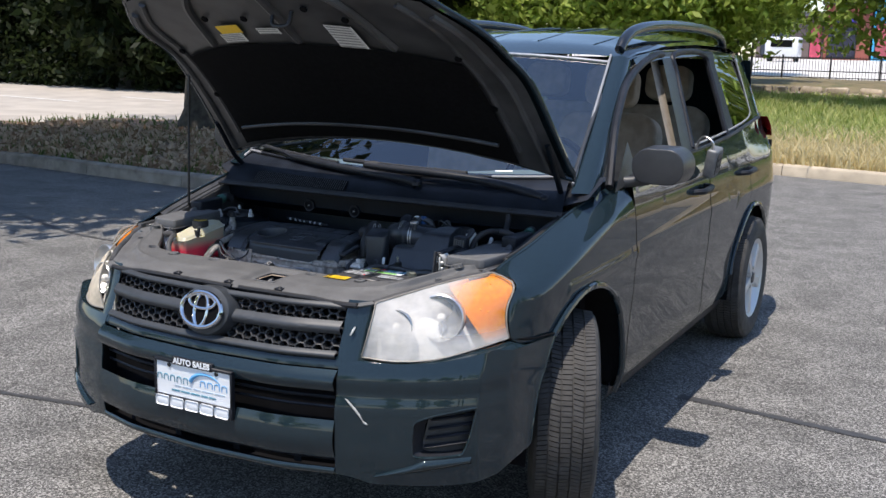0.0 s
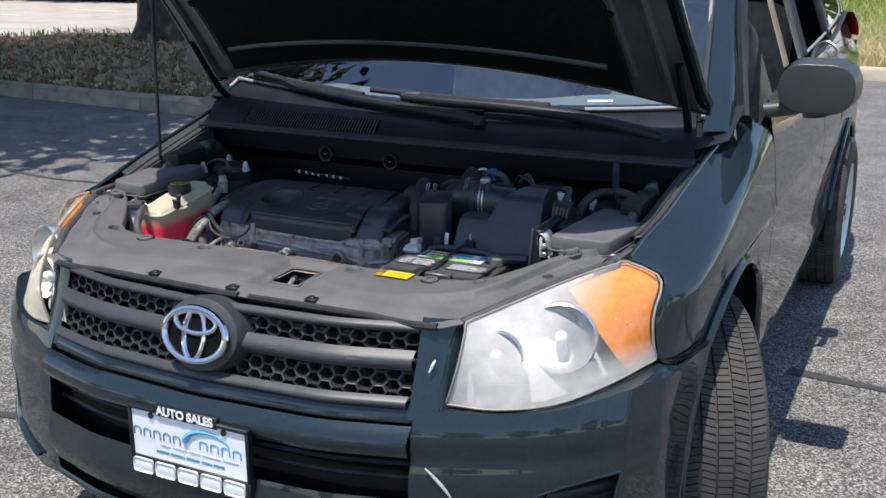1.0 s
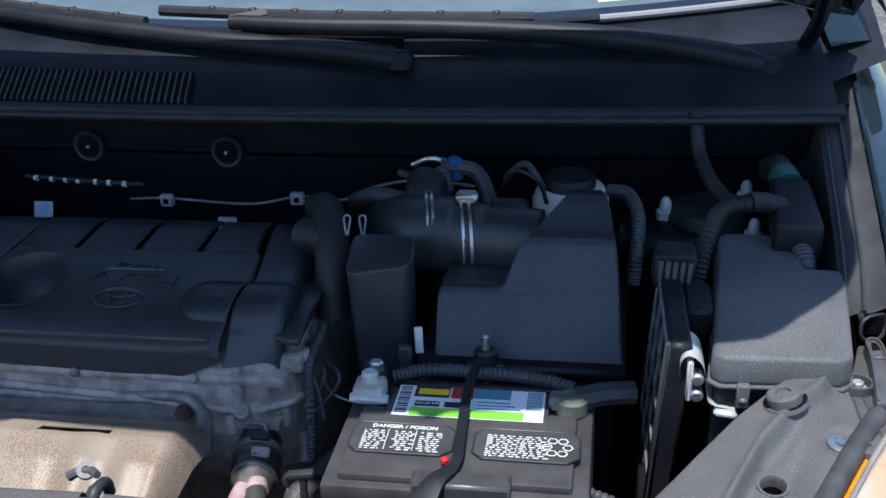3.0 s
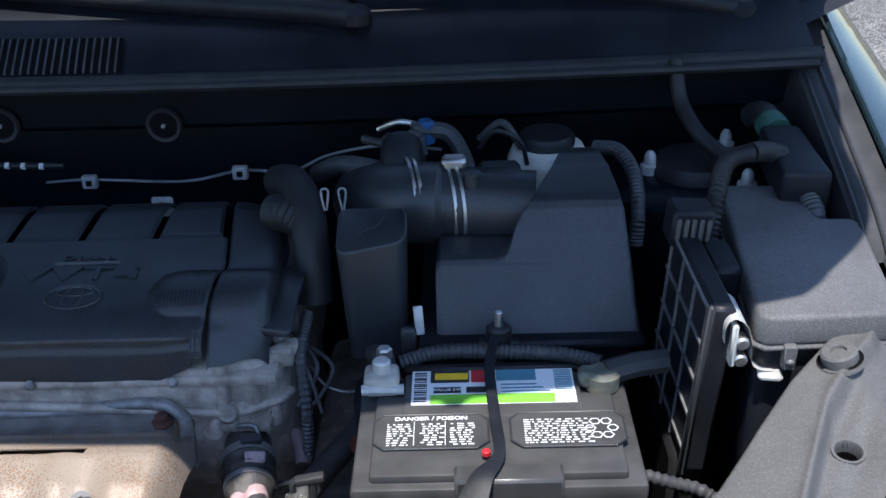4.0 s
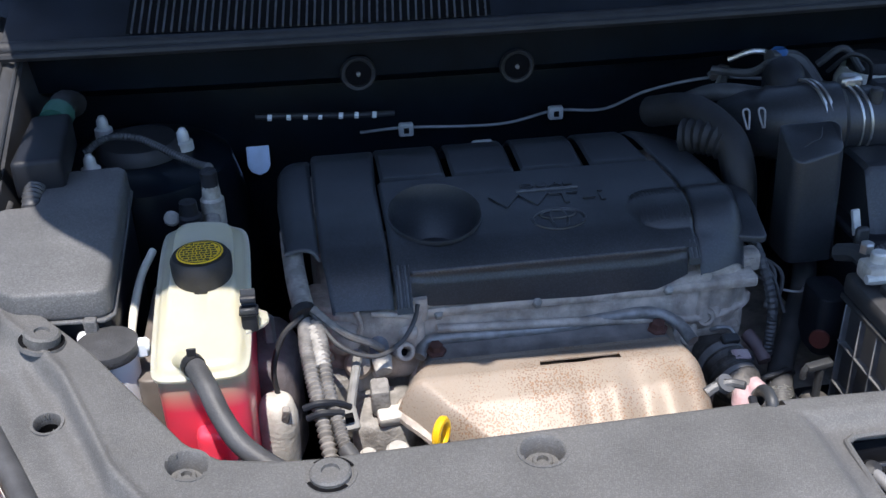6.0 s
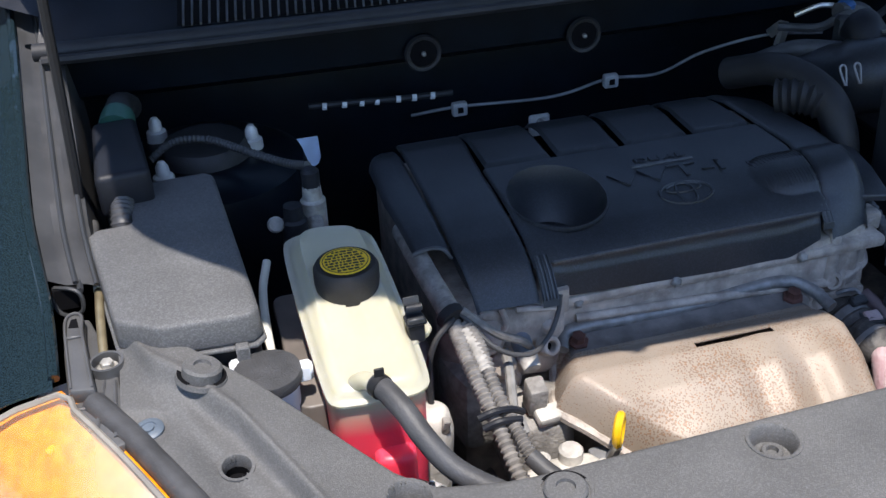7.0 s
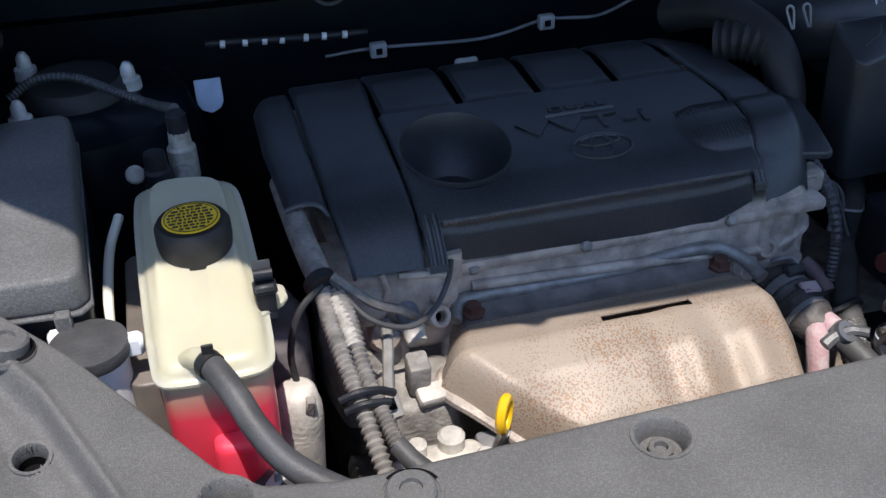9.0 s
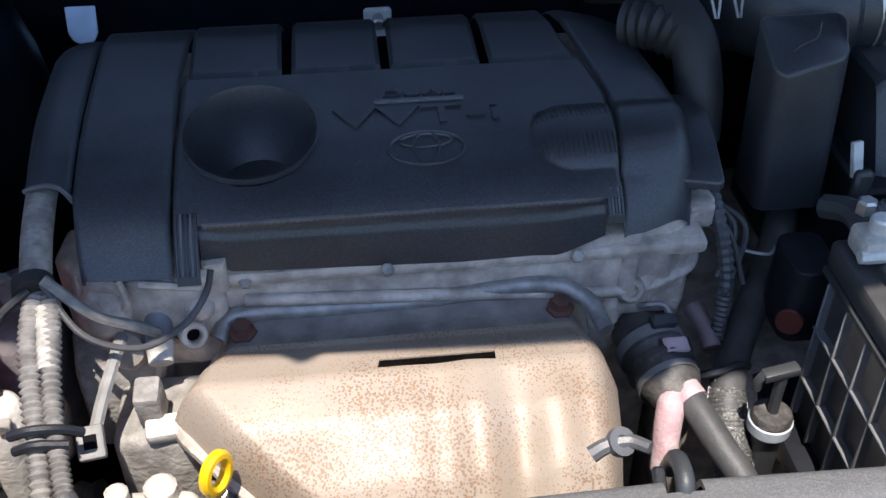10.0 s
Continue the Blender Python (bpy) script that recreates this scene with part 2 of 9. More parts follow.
def tube(pts, r, n=8, seg=10, bm=None, ribs=0.0, pitch=0.006):
    """A hose or pipe through points; ribs gives a corrugated conduit of that depth."""
    bm = bm or bmesh.new()
    line = smooth_line(pts, n)
    if ribs:
        fine, d = [line[0]], 0
        for a, b in zip(line, line[1:]):
            k = max(1, round((b - a).length / (pitch / 2)))
            fine += [a.lerp(b, (i + 1) / k) for i in range(k)]
        line = fine
    side = None
    rings = []
    for i, c in enumerate(line):
        t = (line[min(i + 1, len(line) - 1)] - line[max(i - 1, 0)]).normalized()
        if side is None:
            side = t.orthogonal().normalized()
        side = (side - t * side.dot(t)).normalized()
        up = t.cross(side)
        rr = r(i / (len(line) - 1)) if callable(r) else r
        if ribs:
            rr -= ribs * (i % 2)
        rings.append([bm.verts.new(c + (side * math.cos(6.28319 * k / seg) + up * math.sin(6.28319 * k / seg)) * rr) for k in range(seg)])
    for a, b in zip(rings, rings[1:]):
        for k in range(seg):
            bm.faces.new((a[k], a[(k + 1) % seg], b[(k + 1) % seg], b[k]))
    bm.faces.new(rings[0][::-1])
    bm.faces.new(rings[-1])
    return bm


def ip(x, xs, ys):
    return float(np.interp(x, xs, ys))


def both(build):
    """Runs build(1) for the driver's side and build(-1) for the other."""
    return [build(s) for s in (1, -1)]


def mirrored(bm, s):
    if s < 0:
        bm.transform(Matrix.Diagonal((-1, 1, 1, 1)))
        bmesh.ops.reverse_faces(bm, faces=bm.faces)
    return bm


# ---- the parking lot and its surroundings ----
ground = tagged(part("ground", sheet(lambda u, v: (-400 + 800 * u, -300 + 800 * v, 0.0), 2, 2), ASPHALT, None),
                "sun-bleached grey asphalt parking lot with exposed stone chips", "ground", kind="structure")

SEAL = material("crack sealant", (0.045, 0.045, 0.046), 0.6, 0, 0.2, 20)
WHITE_LINE = material("worn white line paint", (0.62, 0.61, 0.58), 0.85, 0, 0.1, 30, stains=0.8, stain_scale=14, stain_color=(0.25, 0.24, 0.22))


def seal_line(pts, w):
    """A wandering strip of tar over a crack."""
    line = smooth_line([(x, y, 0.004) for x, y in pts], 10)
    bm = bmesh.new()
    prev = None
    for i, c in enumerate(line):
        t = (line[min(i + 1, len(line) - 1)] - line[max(i - 1, 0)]).normalized()
        side = Vector((-t.y, t.x, 0)) * w * random.uniform(0.6, 1.3)
        now = bm.verts.new(c - side), bm.verts.new(c + side)
        if prev:
            bm.faces.new((prev[0], now[0], now[1], prev[1]))
        prev = now
    return tagged(part("crack_seal", bm, SEAL, ground), "")


seal_line([(0.9, 2.35), (2.2, 2.25), (3.6, 2.5), (6.0, 2.45), (9.0, 2.9)], 0.028)
seal_line([(-6.5, 4.4), (-4.5, 3.7), (-3.0, 3.9), (-1.5, 3.6)], 0.02)
seal_line([(-5.5, 1.7), (-3.6, 1.2), (-2.3, 0.7), (-1.2, 0.8)], 0.02)
seal_line([(2.6, 6.6), (3.0, 8.0), (2.7, 9.6), (3.3, 11.4)], 0.018)
seal_line([(1.2, 8.6), (2.2, 8.2), (4.0, 8.7), (6.5, 8.4)], 0.015)


def kerb_run(name, pts, inner, label, mat, h=0.15, w=0.16):
    """A kerb of separate concrete stones along a line, set beside a raised bed."""
    top = tagged(new(name), label, "kerb", kind="structure")
    p = [Vector((x, y, 0)) for x, y in pts]
    for a, b in zip(p, p[1:]):
        d = (b - a).normalized()
        side = Vector((-d.y, d.x, 0)) * inner
        n = max(1, round((b - a).length / 1.8))
        for i in range(n):
            s, e = a.lerp(b, i / n) + d * 0.006, a.lerp(b, (i + 1) / n) - d * 0.006
            bm = bmesh.new()
            lift = random.uniform(-0.006, 0.006)
            prof = [(0, -0.05), (0.012, h - 0.03), (0.035, h - 0.004), (0.06, h), (w, h), (w, -0.05)]
            r0 = [bm.verts.new(s + side * q + Vector((0, 0, z + lift))) for q, z in prof]
            r1 = [bm.verts.new(e + side * q + Vector((0, 0, z + lift))) for q, z in prof]
            for k in range(len(prof)):
                bm.faces.new((r0[k], r1[k], r1[(k + 1) % len(prof)], r0[(k + 1) % len(prof)]))
            bm.faces.new(r0)
            bm.faces.new(r1[::-1])
            bmesh.ops.recalc_face_normals(bm, faces=bm.faces)
            part("kerb_stone", bm, mat, top)
    return top


ISLAND = [(-30.0, 8.4), (-16.0, 7.5), (-9.3, 6.75), (-6.0, 6.45), (-2.8, 6.3), (-2.0, 7.0), (-2.6, 8.5), (-8.0, 15.0), (-12.2, 13.1), (-14.1, 10.6), (-30.0, 11.5)]
kerb_run("kerb_1", ISLAND[:7], 1, "dirty weathered concrete kerb round a planted island", SHADED_KERB)
kerb_run("kerb_2", [(-3.2, 12.9), (-0.5, 12.25), (0.9, 12.0), (6.0, 11.6), (16.0, 11.2)], 1, "pale concrete kerb along a grass verge", CONCRETE)


def bed(name, outline, z, mat, label, kind="structure", cut=0.6, rough=0.05):
    """A planted bed: a filled outline with a lumpy top."""
    bm = bmesh.new()
    f = bm.faces.new([bm.verts.new((x, y, z)) for x, y in outline])
    if f.normal.z < 0:
        f.normal_flip()
    bmesh.ops.triangulate(bm, faces=bm.faces)
    for _ in range(3):
        bmesh.ops.subdivide_edges(bm, edges=[e for e in bm.edges if e.calc_length() > cut], cuts=1, use_grid_fill=True)
    for v in bm.verts:
        v.co.z += rough * noise.noise(v.co * 0.9)
    return tagged(part(name, bm, mat, None, smooth=180), label, "ground", kind=kind)


bed("ground_island", ISLAND, 0.12, material("leaf litter and soil", (0.15, 0.095, 0.058), 0.95, 0, 0.2, 3.0, second=(0.30, 0.20, 0.13), bump=1, bump_scale=25, stains=0.7, stain_scale=0.7, stain_color=(0.06, 0.075, 0.025)),
    "planted island covered with dry leaves and patchy grass")
bed("ground_verge", [(-3.1, 13.05), (-0.5, 12.4), (0.9, 12.15), (6.0, 11.75), (16.0, 11.35), (40, 11.35), (60.0, 31.5), (-1.5, 31.5), (-5.6, 31.0), (-12, 30)], 0.12, GRASS_SOIL,
    "grass verge, straw-coloured along the kerb")

PATH_CONC = material("pale concrete path", (0.50, 0.46, 0.40), 0.9, 0, 0.1, 2, stains=0.3, stain_scale=0.5)
tagged(part("pavement", new_box(-14, 60, 31.6, 38.8, -0.05, 0.10), PATH_CONC, None), "pale concrete footpath beyond the verge", "path", kind="structure")
SOIL = material("bank soil and scrub", (0.10, 0.085, 0.04), 0.95, 0, 0.4, 1.5, second=(0.20, 0.15, 0.08), stains=0.7, stain_scale=0.9, stain_color=(0.06, 0.08, 0.02), bump=1, bump_scale=8)
tagged(part("bank", sheet(lambda u, v: (-14 + 74 * u, 39.2 + 18.6 * v, 0.08 + 0.34 * min(1, v * 1.6) + 0.12 * noise.noise(Vector((30 * u, 9 * v, 0)))), 60, 10), SOIL, None, smooth=180),
       "scrubby earth bank with dry leaves", "ground", kind="structure")
ROAD_FAR = material("glaring pale road", (0.55, 0.53, 0.50), 0.9, 0, 0.1, 0.5, stains=0.2, stain_scale=0.2)
tagged(part("road", sheet(lambda u, v: (-40 + 110 * u, 58 + 66 * v, 0.34 + 0.98 * min(1, v * 1.5)), 4, 12, 0.2), ROAD_FAR, None), "sun-bleached pale road behind the fence", "road", kind="structure")
far_lot = bed("ground_lot", [(-60, 12), (-30, 11.6), (-14.1, 10.8), (-12.2, 13.3), (-8.0, 15.3), (-14, 26), (-24, 23), (-60, 22)], 0.006,
              material("bleached concrete lot", (0.40, 0.36, 0.31), 0.9, 0, 0.12, 1.2, stains=0.35, stain_scale=0.4, stain_color=(0.24, 0.22, 0.20), bump=0.4, bump_scale=60),
              "pale bleached parking bays", rough=0.0)
for a, b in (((-25.0, 17.9), (-19.4, 17.2)), ((-20.5, 19.8), (-18.3, 19.4))):
    d = (Vector(b) - Vector(a)).normalized() * 0.09
    bm = bmesh.new()
    bm.faces.new([bm.verts.new((q.x, q.y, 0.012)) for q in (Vector(a) + Vector((d.y, -d.x)), Vector(b) + Vector((d.y, -d.x)), Vector(b) - Vector((d.y, -d.x)), Vector(a) - Vector((d.y, -d.x)))])
    part("bay_line", bm, WHITE_LINE, far_lot)


# retaining stones on the bank, and the black railing
STONE = material("rubble stone", (0.36, 0.30, 0.24), 0.9, 0, 0.2, 3, per=0.35, bump=0.6, bump_scale=20, stains=0.4, stain_scale=2)
stone_row = tagged(new("stone_edging"), "low rough row of rubble stones under the bank", "stones", kind="structure")
for r in range(2):
    x = -13.0
    while x < 34:
        w = random.uniform(0.35, 0.9)
        bm = new_box(-w / 2 + 0.02, w / 2 - 0.02, -0.15, 0.15, -0.02, 0.23, 0.05, 1)
        for v in bm.verts:
            v.co += Vector((random.uniform(-1, 1), random.uniform(-1, 1), random.uniform(-1, 1))) * 0.035
        ob = part("stone", bm, STONE, stone_row)
        ob.location = (x + w / 2, 39.3 + 0.12 * r + random.uniform(-0.06, 0.06), 0.02 + 0.20 * r)
        x += w + random.choice((0, 0, 0.05, 0.4))

BLACK_METAL = material("black painted metal", (0.012, 0.012, 0.013), 0.5, 0, 0.2, 10)
fence = thing("fence", "black metal railing of upright bars with square posts", "fence", loc=(0, 57, 0))
for k, z in enumerate((0.46, 0.80, 1.50)):
    part("rail", new_box(-14, 36, 56.97, 57.03, z, z + 0.05), BLACK_METAL, fence)
xs = np.arange(-14, 36, 0.16)
bm = new_box(-0.011, 0.011, -0.011, 0.011, 0.36, 1.60)
bar = part("bar", bm, BLACK_METAL, fence)
bar.location = (-14, 0, 0)
for x in xs[1:]:
    o = bar.copy()
    scene.collection.objects.link(o)
    o.location = (x, 0, 0)
for x in np.arange(-14, 36.1, 2.5):
    part("post", new_box(x - 0.045, x + 0.045, 56.95, 57.05, 0.30, 1.68, 0.008, 1), BLACK_METAL, fence)


# leaves: small folded blades gathered into clumps
def leaf_material(name, a, b):
    m = bpy.data.materials.new(name)
    m.use_nodes = True
    n, l = m.node_tree.nodes, m.node_tree.links
    bs = n["Principled BSDF"]
    g = n.new("ShaderNodeNewGeometry")
    mx = n.new("ShaderNodeMix")
    mx.data_type = "RGBA"
    mx.inputs[6].default_value, mx.inputs[7].default_value = (*a, 1), (*b, 1)
    l.new(g.outputs["Random Per Island"], mx.inputs[0])
    l.new(mx.outputs[2], bs.inputs["Base Color"])
    bs.inputs["Roughness"].default_value = 0.55
    bs.inputs["Specular IOR Level"].default_value = 0.25
    tr = n.new("ShaderNodeBsdfTranslucent")
    l.new(mx.outputs[2], tr.inputs[0])
    ad = n.new("ShaderNodeMixShader")
    ad.inputs[0].default_value = 0.6
    l.new(bs.outputs[0], ad.inputs[1])
    l.new(tr.outputs[0], ad.inputs[2])
    l.new(ad.outputs[0], n["Material Output"].inputs[0])
    return m


LEAF_LIGHT = leaf_material("fresh green leaves", (0.20, 0.30, 0.05), (0.50, 0.58, 0.15))
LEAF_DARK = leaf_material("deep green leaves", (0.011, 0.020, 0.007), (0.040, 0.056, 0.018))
rng = np.random.default_rng(7)


def leaves(centres, spread, per, size, squash=0.7):
    """Vertices and faces of many small leaf quads about clump centres."""
    c = np.repeat(np.asarray(centres), per, axis=0)
    n = len(c)
    d = rng.normal(size=(n, 3))
    d /= np.linalg.norm(d, axis=1)[:, None]
    p = c + d * (rng.random((n, 1)) ** 0.5) * spread * np.array([1, 1, squash])
    a = rng.normal(size=(n, 3))
    a /= np.linalg.norm(a, axis=1)[:, None]
    b = np.cross(a, rng.normal(size=(n, 3)))
    b /= np.linalg.norm(b, axis=1)[:, None]
    s = size * (0.6 + 0.8 * rng.random((n, 1)))
    v = np.stack([p - a * s, p + b * s * 0.45, p + a * s, p - b * s * 0.45], 1).reshape(-1, 3)
    f = np.arange(4 * n).reshape(-1, 4)
    return v, f


def tree(x, y, height, spread, clumps, per, size, mat, label, trunk_r=0.25, base=0.0, low=0.35, group=""):
    t = thing("tree", label, "tree", group, loc=(x, y, base))
    top = Vector((x + rng.uniform(-0.4, 0.4), y + rng.uniform(-0.4, 0.4), base + height * 0.75))
    bm = tube([(x, y, base - 0.1), (x + 0.05, y, base + height * 0.2), (x - 0.06, y + 0.05, base + height * 0.45), top],
              lambda s: trunk_r * (1.25 - 1.05 * s) + 0.1 * trunk_r * (s < 0.05) * 3, 8, 12)
    part("trunk", bm, BARK, t)
    cs = []
    while len(cs) < clumps:
        q = rng.uniform(-1, 1, 3)
        r = np.linalg.norm(q)
        if 0.35 < r < 1:
            k = 0.75 + 0.5 * noise.noise(Vector(q * 2.3 + np.array([x, y, 0])))
            h = base + height * (low + (1 - low) * 0.5 * (1 + q[2]))
            cs.append((x + q[0] * spread * k, y + q[1] * spread * k, h))
    limbs = bmesh.new()
    for c in cs[:14]:
        s = Vector((x, y, base + height * rng.uniform(0.3, 0.6)))
        m = s.lerp(Vector(c), 0.55) + Vector((0, 0, -0.3))
        tube([s, m, c], lambda k: trunk_r * 0.35 * (1.05 - k), 5, 6, limbs)
    part("limbs", limbs, BARK, t)
    v, f = leaves(cs, spread * 0.24, per, size)
    me = bpy.data.meshes.new("crown")
    me.from_pydata(v.tolist(), [], f.tolist())
    me.materials.append(mat)
    o = new("crown", me)
    o.parent = t
    o.location = (-x, -y, -base)
    return t


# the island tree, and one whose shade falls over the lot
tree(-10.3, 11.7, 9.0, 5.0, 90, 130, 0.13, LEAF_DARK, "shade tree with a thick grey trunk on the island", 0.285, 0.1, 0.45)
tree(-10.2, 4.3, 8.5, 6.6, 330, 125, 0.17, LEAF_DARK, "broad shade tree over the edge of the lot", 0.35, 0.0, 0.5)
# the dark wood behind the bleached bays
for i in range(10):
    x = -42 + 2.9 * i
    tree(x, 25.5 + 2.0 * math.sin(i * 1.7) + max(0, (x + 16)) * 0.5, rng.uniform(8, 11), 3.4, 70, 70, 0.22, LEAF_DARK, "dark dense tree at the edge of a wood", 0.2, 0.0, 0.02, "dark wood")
# undergrowth that fills the wood, and a dark sheet added for its shaded depth
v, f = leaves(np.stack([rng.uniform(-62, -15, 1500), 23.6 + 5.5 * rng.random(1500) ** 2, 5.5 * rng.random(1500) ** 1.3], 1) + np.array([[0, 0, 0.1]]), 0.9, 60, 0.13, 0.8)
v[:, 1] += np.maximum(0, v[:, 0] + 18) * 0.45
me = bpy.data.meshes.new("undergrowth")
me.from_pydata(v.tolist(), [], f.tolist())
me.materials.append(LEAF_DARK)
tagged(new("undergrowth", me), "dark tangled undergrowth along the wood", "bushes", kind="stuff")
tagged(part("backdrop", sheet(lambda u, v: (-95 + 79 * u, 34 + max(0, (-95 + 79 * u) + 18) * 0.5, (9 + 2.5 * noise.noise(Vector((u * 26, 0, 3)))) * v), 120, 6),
            material("depth of the wood", (0.018, 0.022, 0.010), 1.0, 0, 0.5, 0.8, second=(0.05, 0.06, 0.022), spec=0.05), None, smooth=180), "dark sheet standing for the shaded depth of the wood", "backdrop", kind="structure")
# brighter trees behind the verge and the car
for x, y, h in ((-22, 38, 9), (-18.5, 31, 8), (-15, 33, 8.5), (-12, 29, 7.5), (-8.6, 29, 8), (-7.3, 31, 8), (0.8, 34, 9), (2.5, 32, 9), (9, 36, 9), (-11, 42, 10), (16, 40, 9), (0.4, 29, 8.5), (-8.5, 36, 10), (-9.5, 48, 11), (0.5, 50, 11), (-11.8, 62, 10)):
    wide = (x, y) in ((-7.3, 31), (0.4, 29))
    tree(x, y, h, 5.6 if wide else 3.7, 260 if wide else 120, 110, 0.14, LEAF_LIGHT, "leafy green tree beyond the grass verge", 0.08, 0.0, 0.20 if wide else 0.16 if x < -7 else 0.20, "verge trees")
# trees that stand round the rest of the lot
for i in range(13):
    a = radians(-150 + 16 * i)
    tree(34 * math.cos(a) + 2, -4 + 32 * math.sin(a), rng.uniform(8, 11), 4.2, 60, 60, 0.26, LEAF_LIGHT, "leafy tree at the edge of the lot", 0.2, 0.0, 0.1, "lot trees")


# grass: tufts of bent blades
def grass(name, n, place, lo, hi, mat, label, width=0.012):
    p = place(n)
    h = lo + (hi - lo) * rng.random(n) ** 1.5
    a = rng.random(n) * 6.283
    lean = rng.normal(size=(n, 2)) * 0.35
    w = np.stack([np.cos(a), np.sin(a), 0 * a], 1) * width
    tip = p + np.stack([lean[:, 0] * h, lean[:, 1] * h, h], 1)
    mid = p + np.stack([lean[:, 0] * h * 0.3, lean[:, 1] * h * 0.3, h * 0.6], 1)
    v = np.stack([p - w, p + w, mid + w * 0.7, mid - w * 0.7, tip], 1).reshape(-1, 3)
    k = np.arange(n)[:, None] * 5
    f = [tuple(q) for q in (k + np.array([0, 1, 2, 3])).tolist()] + [tuple(q) for q in (k + np.array([3, 2, 4])).tolist()]
    me = bpy.data.meshes.new(name)
    me.from_pydata(v.tolist(), [], f)
    me.materials.append(mat)
    return tagged(new(name, me), label, "grass", kind="stuff")


STRAW = leaf_material("dry straw grass", (0.60, 0.49, 0.25), (0.85, 0.74, 0.46))
BLADE = leaf_material("grass blades", (0.26, 0.34, 0.08), (0.62, 0.62, 0.26))


def verge_strip(y0, y1):
    def place(n):
        x = rng.uniform(-6, 7, n)
        y = 12.2 + 0.05 * rng.random(n) - 0.08 * x + y0 + (y1 - y0) * rng.random(n) ** 1.2
        return np.stack([x, y, np.full(n, 0.10)], 1)
    return place


grass("straw_grass", 24000, verge_strip(0.05, 5.2), 0.10, 0.38, STRAW, "straw-dry grass along the kerb", 0.016)
grass("verge_grass", 34000, verge_strip(3.0, 23.0), 0.12, 0.4, BLADE, "long green grass of the verge", 0.03)


def island_place(n):
    x = rng.uniform(-14, -3, n)
    return np.stack([x, 6.65 - 0.07 * (x + 6) * (x < -6) + 6 * rng.random(n) ** 1.4, np.full(n, 0.10)], 1)


# blades darker than the verge's, with tree shade put into their colour
grass("island_grass", 5000, island_place, 0.05, 0.14, leaf_material("shaded grass", (0.05, 0.09, 0.02), (0.14, 0.18, 0.05)), "thin patchy grass on the island", 0.012)
v, f = leaves(np.stack([rng.uniform(-13, -3, 5200), 6.8 + 4.5 * rng.random(5200), np.full(5200, 0.15)], 1), 0.05, 1, 0.075, 0.3)
me = bpy.data.meshes.new("fallen_leaves")
me.from_pydata(v.tolist(), [], f.tolist())
me.materials.append(leaf_material("fallen dry leaves", (0.22, 0.13, 0.07), (0.62, 0.47, 0.33)))
tagged(new("fallen_leaves", me), "dry brown leaves scattered over the island", "leaves", kind="stuff")


# colourful shop fronts beyond the road
def shop(x0, x1, y, h, wall, panes, label):
    t = thing("shop", label, "building", "roadside shops", loc=((x0 + x1) / 2, y, 1.2))
    part("wall", new_box(x0, x1, y, y + 8, 1.2, h), wall, t)
    part("roof", new_box(x0 - 0.3, x1 + 0.3, y - 0.8, y + 8.3, h, h + 0.35), material("roof edge", (0.1, 0.1, 0.11), 0.7), t)
    for (a, b, z0, z1, col) in panes:
        w = part("window", new_box(a, b, y - 0.06, y + 0.02, z0 + 1.3, z1 + 1.3), material("shop window", col, 0.25, 0, 0.2, 1.5), t)
        part("window_frame", new_box(a - 0.1, b + 0.1, y - 0.03, y + 0.01, z0 + 1.2, z1 + 1.4), BLACK_METAL, w)
    return t


BLUE_WALL = material("bright blue shop wall", (0.05, 0.36, 0.62), 0.7, 0, 0.15, 0.5)
RED_WALL = material("red brown shop wall", (0.26, 0.08, 0.06), 0.8, 0, 0.2, 0.6)
PURPLE_GLOW = (0.10, 0.05, 0.45)
shop(-20.5, -14.2, 104, 5.4, material("dim brown shop wall", (0.16, 0.12, 0.11), 0.8, 0, 0.2, 0.5), [(-20, -17.4, 0.4, 2.8, (0.05, 0.06, 0.08)), (-15.4, -14.4, 0.2, 3.4, (0.62, 0.10, 0.16))], "low brown shop with a red panel beside its window")
shop(-14.0, -9.9, 103, 6.4, RED_WALL, [(-13.6, -11.2, 0.3, 3.0, (0.03, 0.03, 0.05)), (-13.4, -11.0, 3.5, 3.8, PURPLE_GLOW)], "low red-brown shop with dark windows and a purple strip")
shop(-9.7, 6, 103, 6.8, BLUE_WALL, [(-9.4, -8.2, 0.4, 3.4, (0.42, 0.10, 0.12)), (-7.6, -2, 0.4, 3.4, (0.10, 0.45, 0.75))], "low shop painted bright blue")
van = thing("parked_van", "white van parked beside the far shops", "van", loc=(-15.6, 92, 1.08))
part("body", new_box(-17.0, -14.2, 91, 93, 1.43, 3.18, 0.15, 3), material("white van paint", (0.75, 0.75, 0.75), 0.3), van)
part("windscreen", new_box(-16.5, -14.7, 90.96, 91.05, 2.33, 2.93, 0.02, 1), DARK, van)
for sx in (-16.7, -14.5):
    for sy in (91.4, 92.6):
        part("wheel", lathe([(0.05, -0.1), (0.3, -0.1), (0.34, 0), (0.3, 0.1), (0.05, 0.1)], 16, Matrix.Translation((sx, sy, 1.42)) @ pose(0, 0, 0, 0, 90, 0)), RUBBER, van)

# ---- the car: x across (driver's side positive), y rearward from the nose, z up ----
car = thing("car", "dark green-grey metallic compact SUV with its hood propped open", "car")
FRONT_Y, REAR_Y, WHEEL_Z, TRACK = 0.99, 3.64, 0.35, 0.835


